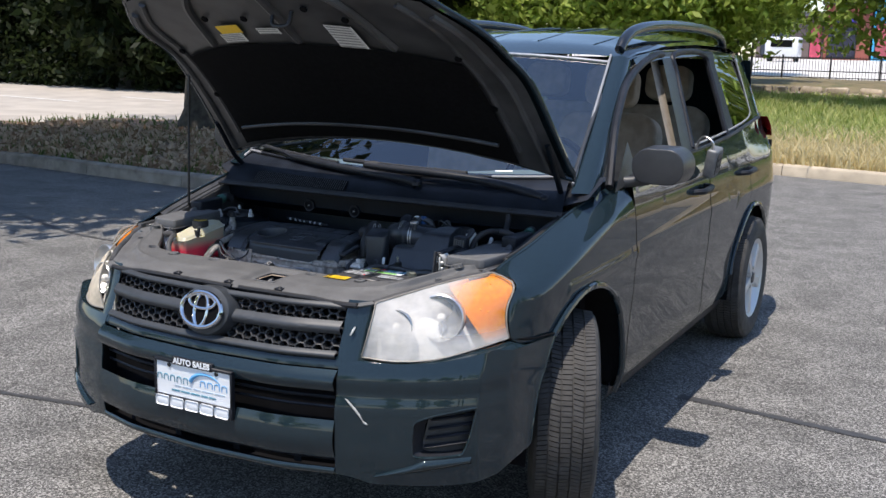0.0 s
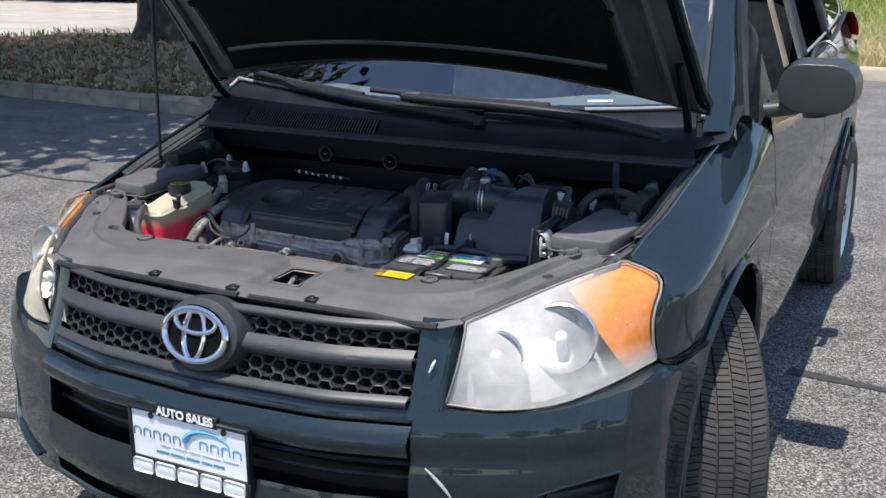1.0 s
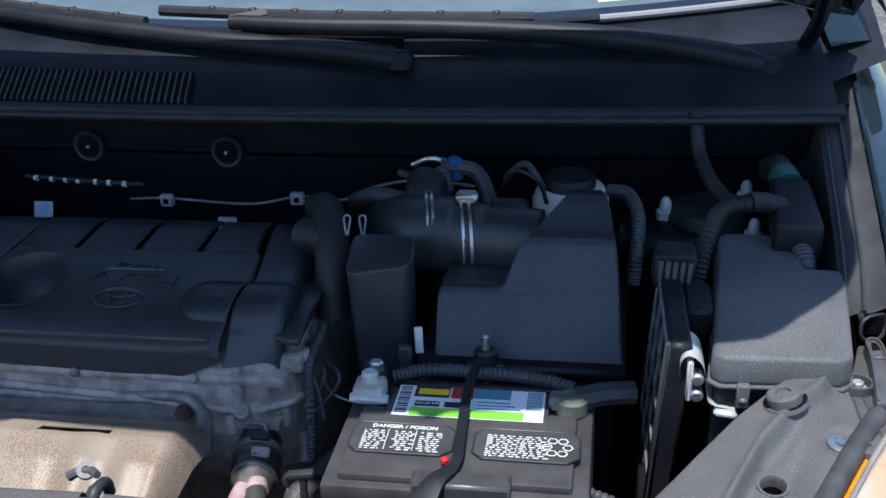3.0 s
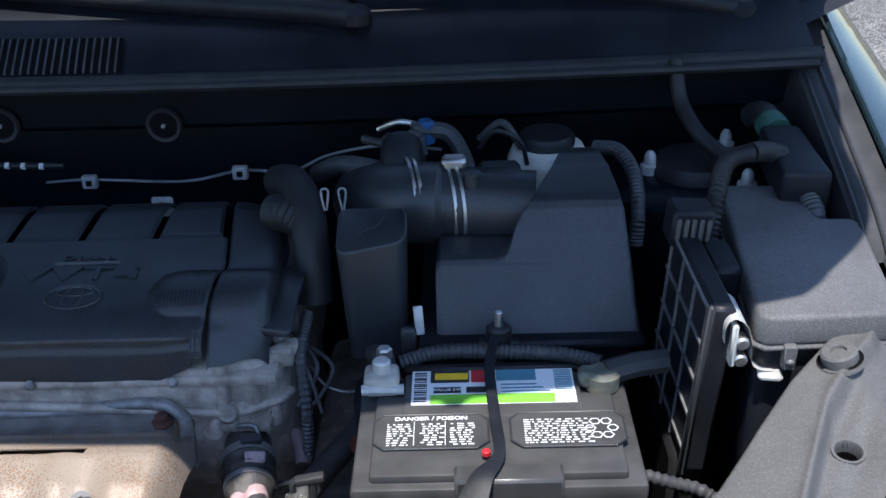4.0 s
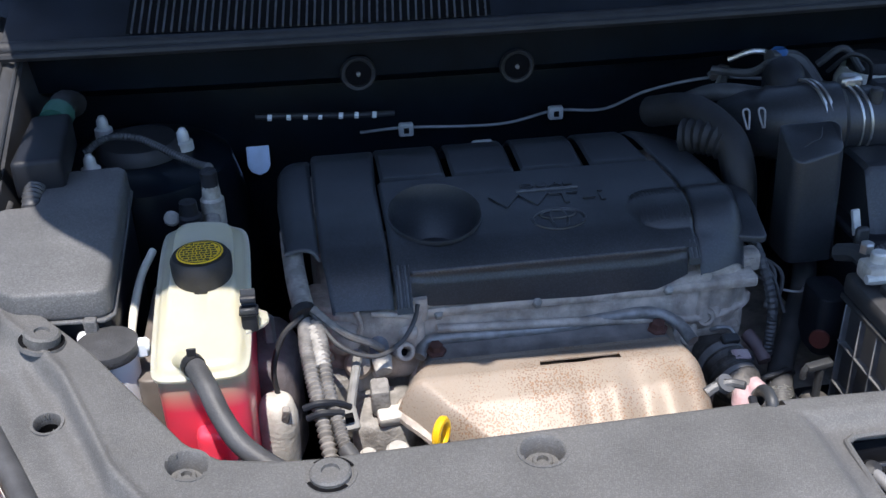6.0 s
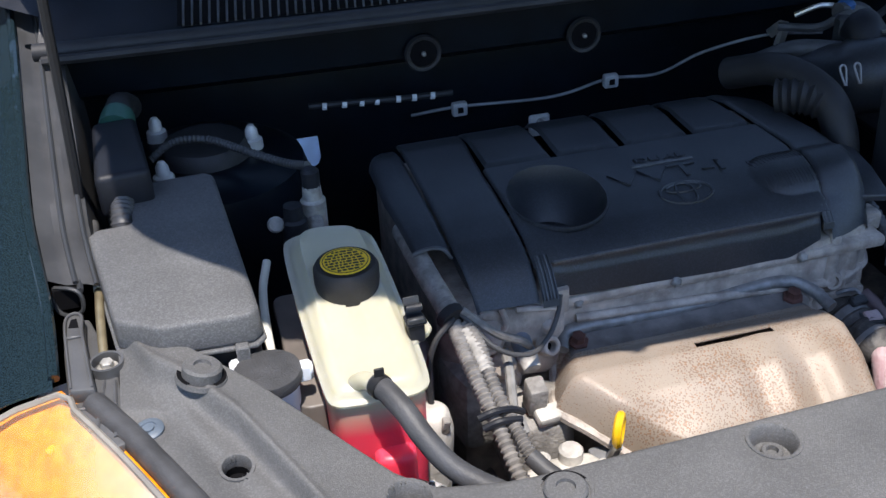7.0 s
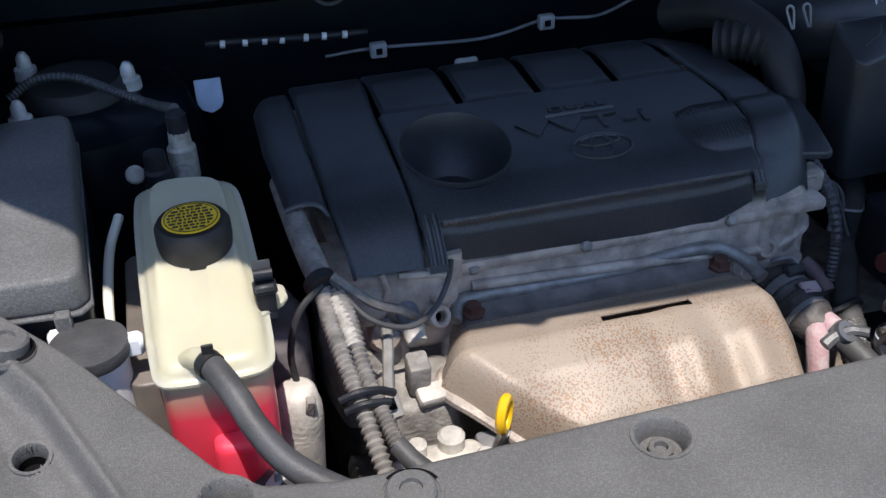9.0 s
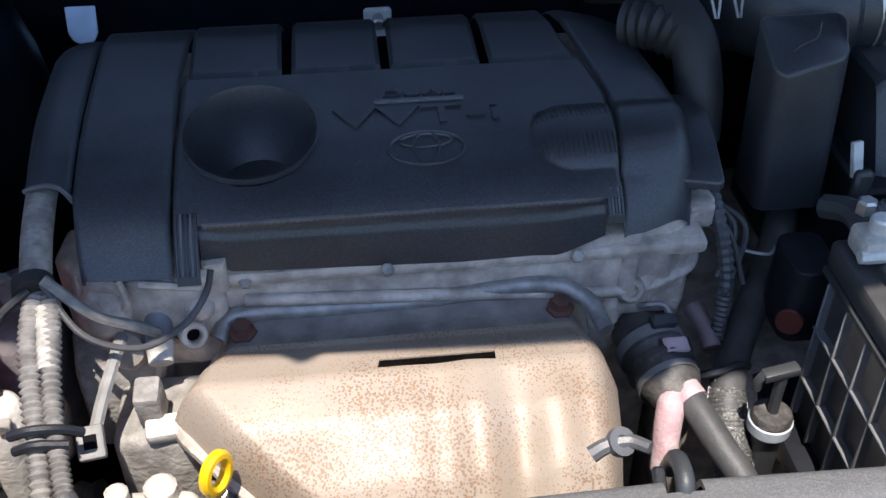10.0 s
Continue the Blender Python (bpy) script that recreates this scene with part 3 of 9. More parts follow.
def plan(x):
    return sum(ip(abs(x + d), [0, 0.3, 0.5, 0.65, 0.75, 0.84, 0.89, 0.915], [0, 0.02, 0.075, 0.14, 0.20, 0.285, 0.42, 0.60]) for d in (-0.045, -0.03, -0.015, 0, 0.015, 0.03, 0.045)) / 7 if abs(x) < 0.80 else ip(abs(x), [0.75, 0.84, 0.89, 0.915], [0.20, 0.285, 0.42, 0.60])


def lean(z):
    return sum(ip(z + d, [0.18, 0.3, 0.42, 0.6, 0.66, 0.70, 0.76, 0.86, 0.9], [0.05, 0.014, 0.0, 0.0, 0.012, 0.035, 0.06, 0.095, 0.11]) for d in (-0.02, -0.01, 0, 0.01, 0.02)) / 5


def nose(x, z, out=0.0):
    """A point on the car's front surface, out metres proud of it."""
    return Vector((x, plan(x) + lean(z) - out, z))


def arch_front(z):
    """The rear edge of the bumper, where the wheel opening begins."""
    return FRONT_Y - math.sqrt(max(0.0, 0.455 ** 2 - (z - WHEEL_Z) ** 2))


def nose_strip(x0, x1, z0, z1, out=0.0, nu=24, nv=4, round_=0.0, bm=None, thick=0.012):
    """A bar following the nose; round_ bulges its middle."""
    lo = z0 if callable(z0) else (lambda x: z0)
    hi = z1 if callable(z1) else (lambda x: z1)

    def f(u, v):
        x = x0 + (x1 - x0) * u
        z = lo(x) + (hi(x) - lo(x)) * v
        return nose(x, z, out + round_ * math.sin(math.pi * v))
    return sheet(f, nu, nv, thick, bm)


# bumper: body-coloured sides, pillars beside the grille and the chin
HL_LOW = lambda x: ip(abs(x), [0.52, 0.62, 0.72, 0.80, 0.85, 0.92], [0.700, 0.696, 0.700, 0.715, 0.728, 0.70])
SCRATCH = material("scratched paint", (0.5, 0.5, 0.48), 0.8, 0, 0.2, 60)


# outline of the fog recess: x across, z up
FOG = [(0.688, 0.424), (0.687, 0.470), (0.690, 0.512), (0.697, 0.526), (0.720, 0.537), (0.754, 0.547), (0.800, 0.556), (0.832, 0.561), (0.839, 0.557), (0.836, 0.530), (0.826, 0.470), (0.814, 0.430), (0.804, 0.416), (0.760, 0.412), (0.700, 0.414)]


def in_fog(p):
    inside = False
    for (ax, az), (bx, bz) in zip(FOG, FOG[1:] + FOG[:1]):
        if (az > p.z) != (bz > p.z) and p.x < ax + (bx - ax) * (p.z - az) / (bz - az):
            inside = not inside
    return inside


def bumper_side(s):
    def f(u, v):
        x = 0.475 + 0.44 * (1 - (1 - u) ** 1.6)
        low = ip(x, [0.47, 0.52, 0.575, 0.80, 0.87, 0.905, 0.92], [0.350, 0.343, 0.324, 0.320, 0.328, 0.375, 0.40])
        z = low + (HL_LOW(x) - 0.004 - low) * v
        p = nose(x, z)
        if x > 0.88:
            k = (x - 0.88) / 0.035
            p.y = p.y + (arch_front(z) - p.y) * k ** 1.5
        # soft crease under the lamp
        p.y += 0.010 * math.exp(-((z - 0.60) / 0.03) ** 2)
        return p
    bm = sheet(f, 90, 66)
    bmesh.ops.delete(bm, geom=[q for q in bm.faces if in_fog(q.calc_center_median())], context="FACES")
    bmesh.ops.solidify(bm, geom=list(bm.faces), thickness=-0.004)
    side = part("bumper_side", mirrored(bm, s), PAINT, car)
    # fog recess: deep side walls round a slatted insert
    edge = [nose(x, z, 0.001) for x, z in FOG + FOG[:1]]
    deep = [nose(0.755 + (x - 0.755) * 0.90 + 0.006, 0.478 + (z - 0.478) * 0.88, -0.045) for x, z in FOG + FOG[:1]]
    recess = part("fog_recess", mirrored(sheet(lambda u, v: edge[round(u * len(FOG))].lerp(deep[round(u * len(FOG))], v), len(FOG), 2, 0.003), s), BLACK_PLASTIC, side)
    part("fog_insert", mirrored(sheet(lambda u, v: nose(0.69 + 0.135 * u + 0.025 * v, 0.412 + 0.125 * v + 0.014 * u, -0.040), 10, 6, 0.004), s), TRIM, recess)
    for k in range(4):
        z = 0.432 + 0.029 * k
        bm = sheet(lambda u, v: nose(0.708 + 0.006 * k + 0.108 * u, z + 0.012 * u + 0.011 * v, -0.030 + 0.010 * math.sin(math.pi * v)), 10, 4, -0.012)
        part("fog_slat", mirrored(bm, s), BLACK_PLASTIC, recess)
    part("fog_surround", mirrored(tube(edge, 0.0042, 2, 8), s), PAINT, side)
    lo = lambda x: ip(x, [0.59, 0.70, 0.83], [0.350, 0.362, 0.384])
    hi = lambda x: ip(x, [0.59, 0.68, 0.72, 0.80, 0.83], [0.356, 0.388, 0.408, 0.412, 0.412])
    part("fog_lip", mirrored(nose_strip(0.592, 0.832, lo, hi, -0.001, 30, 12, 0.020), s), PAINT, side)

    def g(u, v):
        z = HL_LOW(0.53) - 0.02 + (0.868 - HL_LOW(0.53) + 0.02) * v
        x = 0.462 + (0.068 + 0.022 * v) * u
        return nose(x, z, 0.004 * math.sin(math.pi * min(1, u * 1.1)) - 0.02 * max(0, u - 0.85) / 0.15)
    part("grille_pillar", mirrored(sheet(g, 8, 14, -0.006), s), PAINT, car)
    return side


both(bumper_side)
part("bumper_chin", nose_strip(-0.475, 0.475, 0.346, 0.368, 0.004, 40, 6, 0.006), PAINT, car)
part("bumper_bar", nose_strip(-0.478, 0.478, 0.402, 0.52, 0.006, 40, 8, 0.012), PAINT, car)
part("bumper_beam", nose_strip(-0.478, 0.478, 0.612, 0.672, 0.010, 40, 8, 0.014), PAINT, car)
part("bumper_lip", nose_strip(-0.478, 0.478, 0.672, 0.705, -0.004, 40, 4, 0.004), PAINT, car)
lower_bar = part("lower_grille", nose_strip(-0.56, 0.56, 0.355, 0.64, -0.06, 30, 4), DARK, car)
for x in (-0.476, 0.476):
    part("grille_end", sheet(lambda u, v: nose(x, 0.355 + 0.285 * v, -0.065 * u), 3, 8, 0.004), DARK, lower_bar)
for z in (0.545, 0.575):
    part("slat", nose_strip(-0.47, 0.47, z, z + 0.010, -0.03, 30, 2, 0.004), BLACK_PLASTIC, lower_bar)
part("slat", nose_strip(-0.47, 0.47, 0.379, 0.388, -0.03, 30, 2, 0.004), BLACK_PLASTIC, lower_bar)
for x in (-0.34, -0.12, 0.12, 0.34):
    part("chin_rib", sheet(lambda u, v: nose(x - 0.012 + 0.024 * u, 0.36 + 0.05 * v, -0.03), 3, 3, -0.02), BLACK_PLASTIC, lower_bar)
part("chin_shelf", sheet(lambda u, v: nose(-0.52 + 1.04 * u, 0.352, -0.10 * v), 24, 2, 0.004), DARK, lower_bar)
part("under_tray", prism([(-0.70, 0.46), (-0.50, 0.33), (-0.25, 0.27), (0.25, 0.27), (0.50, 0.33), (0.70, 0.46), (0.70, 0.9), (-0.70, 0.9)], 0.288, 0.300, 0.003, 1), BLACK_PLASTIC, car)
part("tow_hook", tube([(-0.36, 0.28, 0.300), (-0.36, 0.16, 0.290), (-0.31, 0.15, 0.288), (-0.31, 0.28, 0.300)], 0.011, 6, 8), BLACK_PLASTIC, car)

# grille: grey bars over a honeycomb
grille = part("grille", nose_strip(-0.50, 0.50, 0.69, 0.862, -0.055, 30, 4), DARK, car, "dark honeycomb radiator grille with grey bars")
GRILLE_BAR = material("satin dark grey grille bar", (0.038, 0.042, 0.047), 0.44, 0.0, 0.12, 40, bump=0.05, bump_scale=600)
for z0, z1, o, r in ((0.838, 0.857, 0.0, 0.008), (0.768, 0.806, 0.004, 0.014), (0.700, 0.722, 0.006, 0.010)):
    part("grille_bar", nose_strip(-0.46, 0.46, z0, z1, o, 36, 6, r), GRILLE_BAR, grille)
HEX_W, HEX_H = 0.036, 0.0245


def comb_cell(bm, x, z):
    """One six-sided cell: a thin front rim and its deep walls."""
    ring_ = [(math.cos(radians(60 * k)) * HEX_W / 2, math.sin(radians(60 * k)) * HEX_H / 1.732) for k in range(6)]
    rows = [[bm.verts.new(nose(x + a * f, z + b * f, o)) for a, b in ring_] for f, o in ((0.995, -0.012), (0.84, -0.011), (0.80, -0.034))]
    for r0, r1 in zip(rows, rows[1:]):
        for k in range(6):
            bm.faces.new((r0[k], r0[(k + 1) % 6], r1[(k + 1) % 6], r1[k]))


COMB = material("dark grey honeycomb plastic", (0.030, 0.031, 0.034), 0.45, 0, 0.2, 60)
for z0, z1 in ((0.718, 0.772), (0.802, 0.842)):
    bm = bmesh.new()
    for i in range(34):
        x = -0.446 + 0.75 * HEX_W * i
        for r in range(-1, 3):
            z = (z0 + z1) / 2 + HEX_H * (r - 0.5 + 0.5 * (i % 2))
            if z0 - 0.004 < z < z1 + 0.004:
                comb_cell(bm, x, z)
    tagged(part("honeycomb", bm, COMB, grille, "black honeycomb mesh", 10), kind="stuff")

# round grille badge: plain chrome rings
face = Matrix.Translation(nose(0, 0.795, 0.026)) @ pose(0, 0, 0, 74, 0, 0)
badge = part("badge", lathe([(0.0001, 0.012), (0.060, 0.010), (0.084, 0.0), (0.09, -0.02), (0.09, -0.05)], 40, face @ Matrix.Diagonal((1.12, 0.9, 1, 1))), GRILLE_BAR, car, "oval badge plate")


def ring(a, b, w, cx=0, cy=0):
    pts = [face @ Vector((cx + a * math.cos(t), cy + b * math.sin(t), 0.018 - 0.1 * ((cx + a * math.cos(t)) ** 2 + (cy + b * math.sin(t)) ** 2))) for t in np.linspace(0, 6.28319, 33)]
    return tube(pts, w, 2, 8)


part("badge_field", lathe([(0.0001, 0.0165), (0.050, 0.0155), (0.075, 0.012), (0.077, 0.002)], 40, face @ Matrix.Diagonal((1.0, 0.69, 1, 1))), DARK, badge)
part("badge_ring", ring(0.078, 0.054, 0.0075), CHROME, badge, "chrome oval ring")
part("badge_ring", ring(0.026, 0.052, 0.006), CHROME, badge, "chrome oval ring")
part("badge_ring", ring(0.052, 0.022, 0.006, 0, 0.026), CHROME, badge, "chrome oval ring")

# dealer plate in its frame
PLATE_WHITE = material("printed plate white", (0.78, 0.80, 0.82), 0.35, 0, 0.03, 5)
INK_BLUE = material("blue ink", (0.10, 0.33, 0.60), 0.5)
INK_TEAL = material("teal ink", (0.09, 0.25, 0.33), 0.5)
INK_DARK = material("dark ink", (0.02, 0.02, 0.02), 0.5)
PLY = -0.012
plate = part("licence_plate", new_box(-0.150, 0.150, PLY - 0.002, PLY + 0.006, 0.508, 0.628, 0.002, 1), PLATE_WHITE, car, "white dealer plate with blue printing in a black frame")
bm = bmesh.new()
for a in ((-0.157, 0.157, 0.626, 0.636), (-0.157, 0.157, 0.480, 0.519), (-0.157, -0.149, 0.515, 0.630), (0.149, 0.157, 0.515, 0.630), (-0.082, 0.082, 0.622, 0.648)):
    box(bm, a[0], a[1], PLY - 0.008, PLY + 0.012, a[2], a[3], 0.003, 1)
part("plate_frame", bm, BLACK_PLASTIC, plate, "black plastic plate frame")


def lettering(text, size, m, mat, parent, name="lettering", depth=0.0006, bold=0.0):
    c = bpy.data.curves.new(name, "FONT")
    c.body, c.size, c.extrude, c.align_x, c.align_y, c.offset = text, size, depth, "CENTER", "CENTER", bold
    o = new("tmp", c)
    dg = bpy.context.evaluated_depsgraph_get()
    me = bpy.data.meshes.new_from_object(o.evaluated_get(dg))
    bpy.data.objects.remove(o)
    me.transform(m)
    me.materials.clear()
    me.materials.append(mat)
    ob = new(name, me)
    ob.parent = parent
    p, off = parent, Vector((0, 0, 0))
    while p is not None:
        off += p.location
        p = p.parent
    ob.location = -off
    return ob


UP = lambda x, y, z: pose(x, y, z, 90, 0, 0)
lettering("AUTO SALES", 0.026, UP(0, PLY - 0.009, 0.636), PLATE_WHITE, plate, bold=0.0010)
# the dealer's marks, as plain blocks
for k in range(5):
    x = -0.120 + 0.060 * k
    part("dealer_block", new_box(x - 0.0265, x + 0.0265, PLY - 0.0105, PLY - 0.007, 0.4835, 0.5160, 0.006, 2), PLATE_WHITE, plate, "raised white block")
for n, x0, step, w, mt in ((5, -0.136, 0.0265, 0.0085, INK_TEAL), (4, 0.040, 0.0285, 0.0095, INK_BLUE)):
    for k in range(n):
        c = x0 + step * k
        z = 0.5665 - 0.0006 * k
        part("print_mark", tube([(c - w, PLY - 0.0022, z), (c - w * 0.9, PLY - 0.0022, z + 0.016), (c, PLY - 0.0022, z + 0.019), (c + w * 0.9, PLY - 0.0022, z + 0.016), (c + w, PLY - 0.0022, z)], 0.0019, 3, 6), mt, plate)
for k, (a, b) in enumerate(((-0.075, -0.048), (-0.042, -0.004), (0.002, 0.030), (0.036, 0.082), (0.088, 0.128))):
    part("print_bar", new_box(a, b, PLY - 0.0035, PLY - 0.0015, 0.5515, 0.5565, 0.001, 1), material("pale blue ink", (0.42, 0.52, 0.62), 0.5) if k == 0 else bpy.data.materials["pale blue ink"], plate)
for a, b in ((-0.088, -0.052), (-0.049, -0.012), (-0.009, 0.028), (0.032, 0.060), (0.063, 0.092)):
    part("print_bar", new_box(a, b, PLY - 0.0035, PLY - 0.0015, 0.5345, 0.5405, 0.001, 1), INK_TEAL, plate)
part("print_arc", tube([(0.052 + 0.062 * math.cos(a), PLY - 0.002, 0.568 + 0.040 * math.sin(a)) for a in np.linspace(0.45, 2.9, 11)], lambda t: 0.0015 + 0.0065 * t, 3, 6), INK_BLUE, plate)
for x in (-0.095, 0.095):
    part("plate_screw", disc(0.007, 0.004, 0.001, 10, Matrix.Translation((x, PLY - 0.002, 0.618)) @ pose(0, 0, 0, 90, 0, 0)), BLACK_METAL, plate)
for pts in (((0.508, 0.590), (0.520, 0.577), (0.536, 0.557), (0.548, 0.540), (0.558, 0.522)), ((0.556, 0.524), (0.563, 0.518), (0.570, 0.514)), ((0.494, 0.770), (0.499, 0.785), (0.503, 0.795))):
    part("scratch", tube([nose(x, z, 0.0155 if z > 0.7 else 0.004) for x, z in pts], lambda s: 0.0014 + 0.0022 * math.sin(3.1 * s), 4, 6), SCRATCH, car)


# headlamps
def lens_material(name, inner, outer, tone):
    """A clear lens under a chalky haze, thicker inboard and along its lower edge."""
    m = glass_material(name, (0.95, 0.95, 0.93), 0.12, 0.82)
    n, l = m.node_tree.nodes, m.node_tree.links
    haze = n.new("ShaderNodeBsdfDiffuse")
    haze.inputs[0].default_value = (*tone, 1)
    mix = n.new("ShaderNodeMixShader")
    cloud = n.new("ShaderNodeTexNoise")
    cloud.inputs["Scale"].default_value = 9
    cloud.inputs["Detail"].default_value = 5
    uneven = n.new("ShaderNodeMapRange")
    for k, v in ((1, 0.3), (2, 0.7), (3, 0.74), (4, 1.0)):
        uneven.inputs[k].default_value = v
    co = n.new("ShaderNodeTexCoord")
    se = n.new("ShaderNodeSeparateXYZ")
    away = n.new("ShaderNodeMath")
    away.operation = "ABSOLUTE"
    fall = n.new("ShaderNodeMapRange")
    for k, v in ((1, 0.66), (2, 0.765), (3, inner), (4, outer)):
        fall.inputs[k].default_value = v
    both_ = n.new("ShaderNodeMath")
    both_.operation = "MULTIPLY"
    l.new(co.outputs["Object"], se.inputs[0])
    l.new(se.outputs[0], away.inputs[0])
    l.new(away.outputs[0], fall.inputs[0])
    l.new(cloud.outputs[0], uneven.inputs[0])
    low = n.new("ShaderNodeMapRange")
    for k, v in ((1, 0.740), (2, 0.790), (3, inner * 0.9), (4, 0.0)):
        low.inputs[k].default_value = v
    most = n.new("ShaderNodeMath")
    most.operation = "MAXIMUM"
    l.new(se.outputs[2], low.inputs[0])
    l.new(fall.outputs[0], most.inputs[0])
    l.new(low.outputs[0], most.inputs[1])
    l.new(most.outputs[0], both_.inputs[0])
    l.new(uneven.outputs[0], both_.inputs[1])
    l.new(both_.outputs[0], mix.inputs[0])
    l.new(n["Mix Shader"].outputs[0], mix.inputs[1])
    l.new(haze.outputs[0], mix.inputs[2])
    l.new(mix.outputs[0], n["Material Output"].inputs[0])
    return m


LENSES = {1: lens_material("hazy lamp lens", 0.84, 0.04, (0.67, 0.645, 0.605)), -1: lens_material("chalky lamp lens", 0.96, 0.14, (0.64, 0.56, 0.44))}
LAMP_SHELL = material("bright lamp reflector", (0.86, 0.87, 0.88), 0.35, 0.0, 0.1, 12, stains=0.4, stain_scale=20, stain_color=(0.75, 0.72, 0.66))
BOWL = material("dulled reflector chrome", (0.66, 0.67, 0.68), 0.30, 0.85, 0.15, 40)
AMBER = material("amber reflector", (0.86, 0.34, 0.012), 0.3, 0.0, 0.15, 90, second=(0.78, 0.23, 0.006), coat=0.4)
LABEL_AMBER = material("bright amber glass", (1.0, 0.48, 0.02), 0.1, 0, 0.1, 60, coat=1.0)
HAZE = material("yellowed lens edge", (0.24, 0.22, 0.19), 0.5)
B = [(0.525, 0.135, 0.706), (0.62, 0.165, 0.700), (0.72, 0.235, 0.704), (0.80, 0.350, 0.722), (0.850, 0.470, 0.735)]
T = [(0.552, 0.172, 0.868), (0.612, 0.258, 0.889), (0.662, 0.350, 0.904), (0.712, 0.445, 0.915), (0.760, 0.528, 0.921)]
BL, TL = smooth_line(B, 8), smooth_line(T, 8)


def lamp_at(u, v, out=0.0):
    k = u * 32
    i = min(31, int(k))
    b, t = BL[i].lerp(BL[i + 1], k - i), TL[i].lerp(TL[i + 1], k - i)
    p = b.lerp(t, v)
    side = Vector((0.55, -0.75, 0.25))
    corner = Vector((0.050, 0.020, 0.004)) * u ** 5 * math.sin(math.pi * v ** 3.2)
    return p + corner + side * (out + 0.020 * math.sin(math.pi * v) + 0.012 * u * u * math.sin(math.pi * v))


def headlamp(s):
    shell = part("headlamp", mirrored(sheet(lambda u, v: lamp_at(u, v, -0.06), 24, 10, 0.003), s), LAMP_SHELL, car, "clouded clear headlamp with an amber outer reflector")
    mid = lamp_at(0.52, 0.53, -0.022)

    def inner(v):
        """Where the amber begins: a slanted line that bends round the large bowl."""
        u = 0.58 + 0.26 * (1 - v) ** 1.15
        for k in range(60):
            w = 0.52 + 0.006 * k
            if (lamp_at(w, v, -0.022) - mid).length < 0.084:
                u = max(u, w)
        return u
    starts = [inner(0.03 + 0.955 * j / 30) for j in range(31)]
    bm = sheet(lambda u, v: lamp_at(starts[round(v * 30)] + (0.998 - starts[round(v * 30)]) * u, 0.03 + 0.955 * v, -0.018), 20, 30)
    sig = part("turn_signal", mirrored(bm, s), AMBER, shell, "amber side reflector")
    # small bright amber domes added as glints in the reflector
    for u, v in ((0.80, 0.52), (0.86, 0.46), (0.88, 0.86)):
        part("signal_bulb", mirrored(lathe([(0.0001, 0.005), (0.0035, 0.004), (0.005, 0.0), (0.005, -0.006)], 12, Matrix.Translation(lamp_at(u, v, -0.020)) @ Vector((0.5, -0.8, 0.3)).to_track_quat("Z", "Y").to_matrix().to_4x4()), s), LABEL_AMBER, sig, "bright amber sparkle spot")
    for (u, v, r) in ((0.20, 0.50, 0.052), (0.52, 0.53, 0.070)):
        c = lamp_at(u, v, -0.018)
        m = Matrix.Translation(c) @ Vector((0.25, -0.95, 0.12)).to_track_quat("Z", "Y").to_matrix().to_4x4()
        bowl = part("lamp_bowl", mirrored(lathe([(0.008, -0.05), (r * 0.5, -0.042), (r * 0.85, -0.02), (r, 0.0), (r * 1.06, -0.004), (r * 1.06, -0.03)], 28, m), s), BOWL, shell, "chrome reflector bowl")
        part("bulb", mirrored(lathe([(0.0001, 0.0), (0.012, -0.006), (0.014, -0.02), (0.010, -0.045)], 14, m), s), LAMP_SHELL, bowl)
    rim = [lamp_at(u, 0) for u in np.linspace(0, 1, 14)] + [lamp_at(1, v) for v in np.linspace(0.1, 1, 7)] + [lamp_at(u, 1) for u in np.linspace(0.93, 0, 14)] + [lamp_at(0, v) for v in np.linspace(0.9, 0, 6)]
    part("lens_edge", mirrored(tube(rim, 0.0028, 2, 6), s), HAZE, shell, "pale lens edge")
    lens = part("lens", mirrored(sheet(lambda u, v: lamp_at(u, v), 32, 14), s), LENSES[s], shell, "hazy clear lens")
    lens.visible_shadow = False
    part("lamp_housing", mirrored(sheet(lambda u, v: lamp_at(u, v, -0.07 - 0.09 * math.sin(math.pi * u) ** 0.3), 12, 6, 0.003), s), BLACK_PLASTIC, shell)
    return shell


both(headlamp)

# painted ledge between the bumper's top edge and the lamp
SEAT_LINE = smooth_line([tuple(p) for p in BL[::8]] + [(0.868, 0.505, 0.728), (0.886, 0.57, 0.708), (0.900, 0.69, 0.700)], 8)


def lamp_ledge(s):
    def f(u, v):
        x = 0.520 + 0.392 * (1 - (1 - u) ** 1.25)
        z = HL_LOW(x) - 0.005
        p = nose(x, z)
        if x > 0.88:
            p.y += (arch_front(z) - p.y) * ((x - 0.88) / 0.035) ** 1.5
        k = u * (len(SEAT_LINE) - 1)
        i = min(len(SEAT_LINE) - 2, int(k))
        q = SEAT_LINE[i].lerp(SEAT_LINE[i + 1], k - i) + Vector((-0.002, 0.004, -0.010))
        return p.lerp(q, v) + Vector((0, 0, 0.003 * math.sin(math.pi * v)))
    part("lamp_ledge", mirrored(sheet(f, 40, 6, 0.003), s), PAINT, car)
    part("seam_gap", mirrored(tube([(0.853, 0.474, 0.733), (0.876, 0.52, 0.724), (0.897, 0.58, 0.716), (0.909, 0.66, 0.710), (0.912, 0.705, 0.706)], 0.0035, 5, 6), s), DARK, car)


both(lamp_ledge)


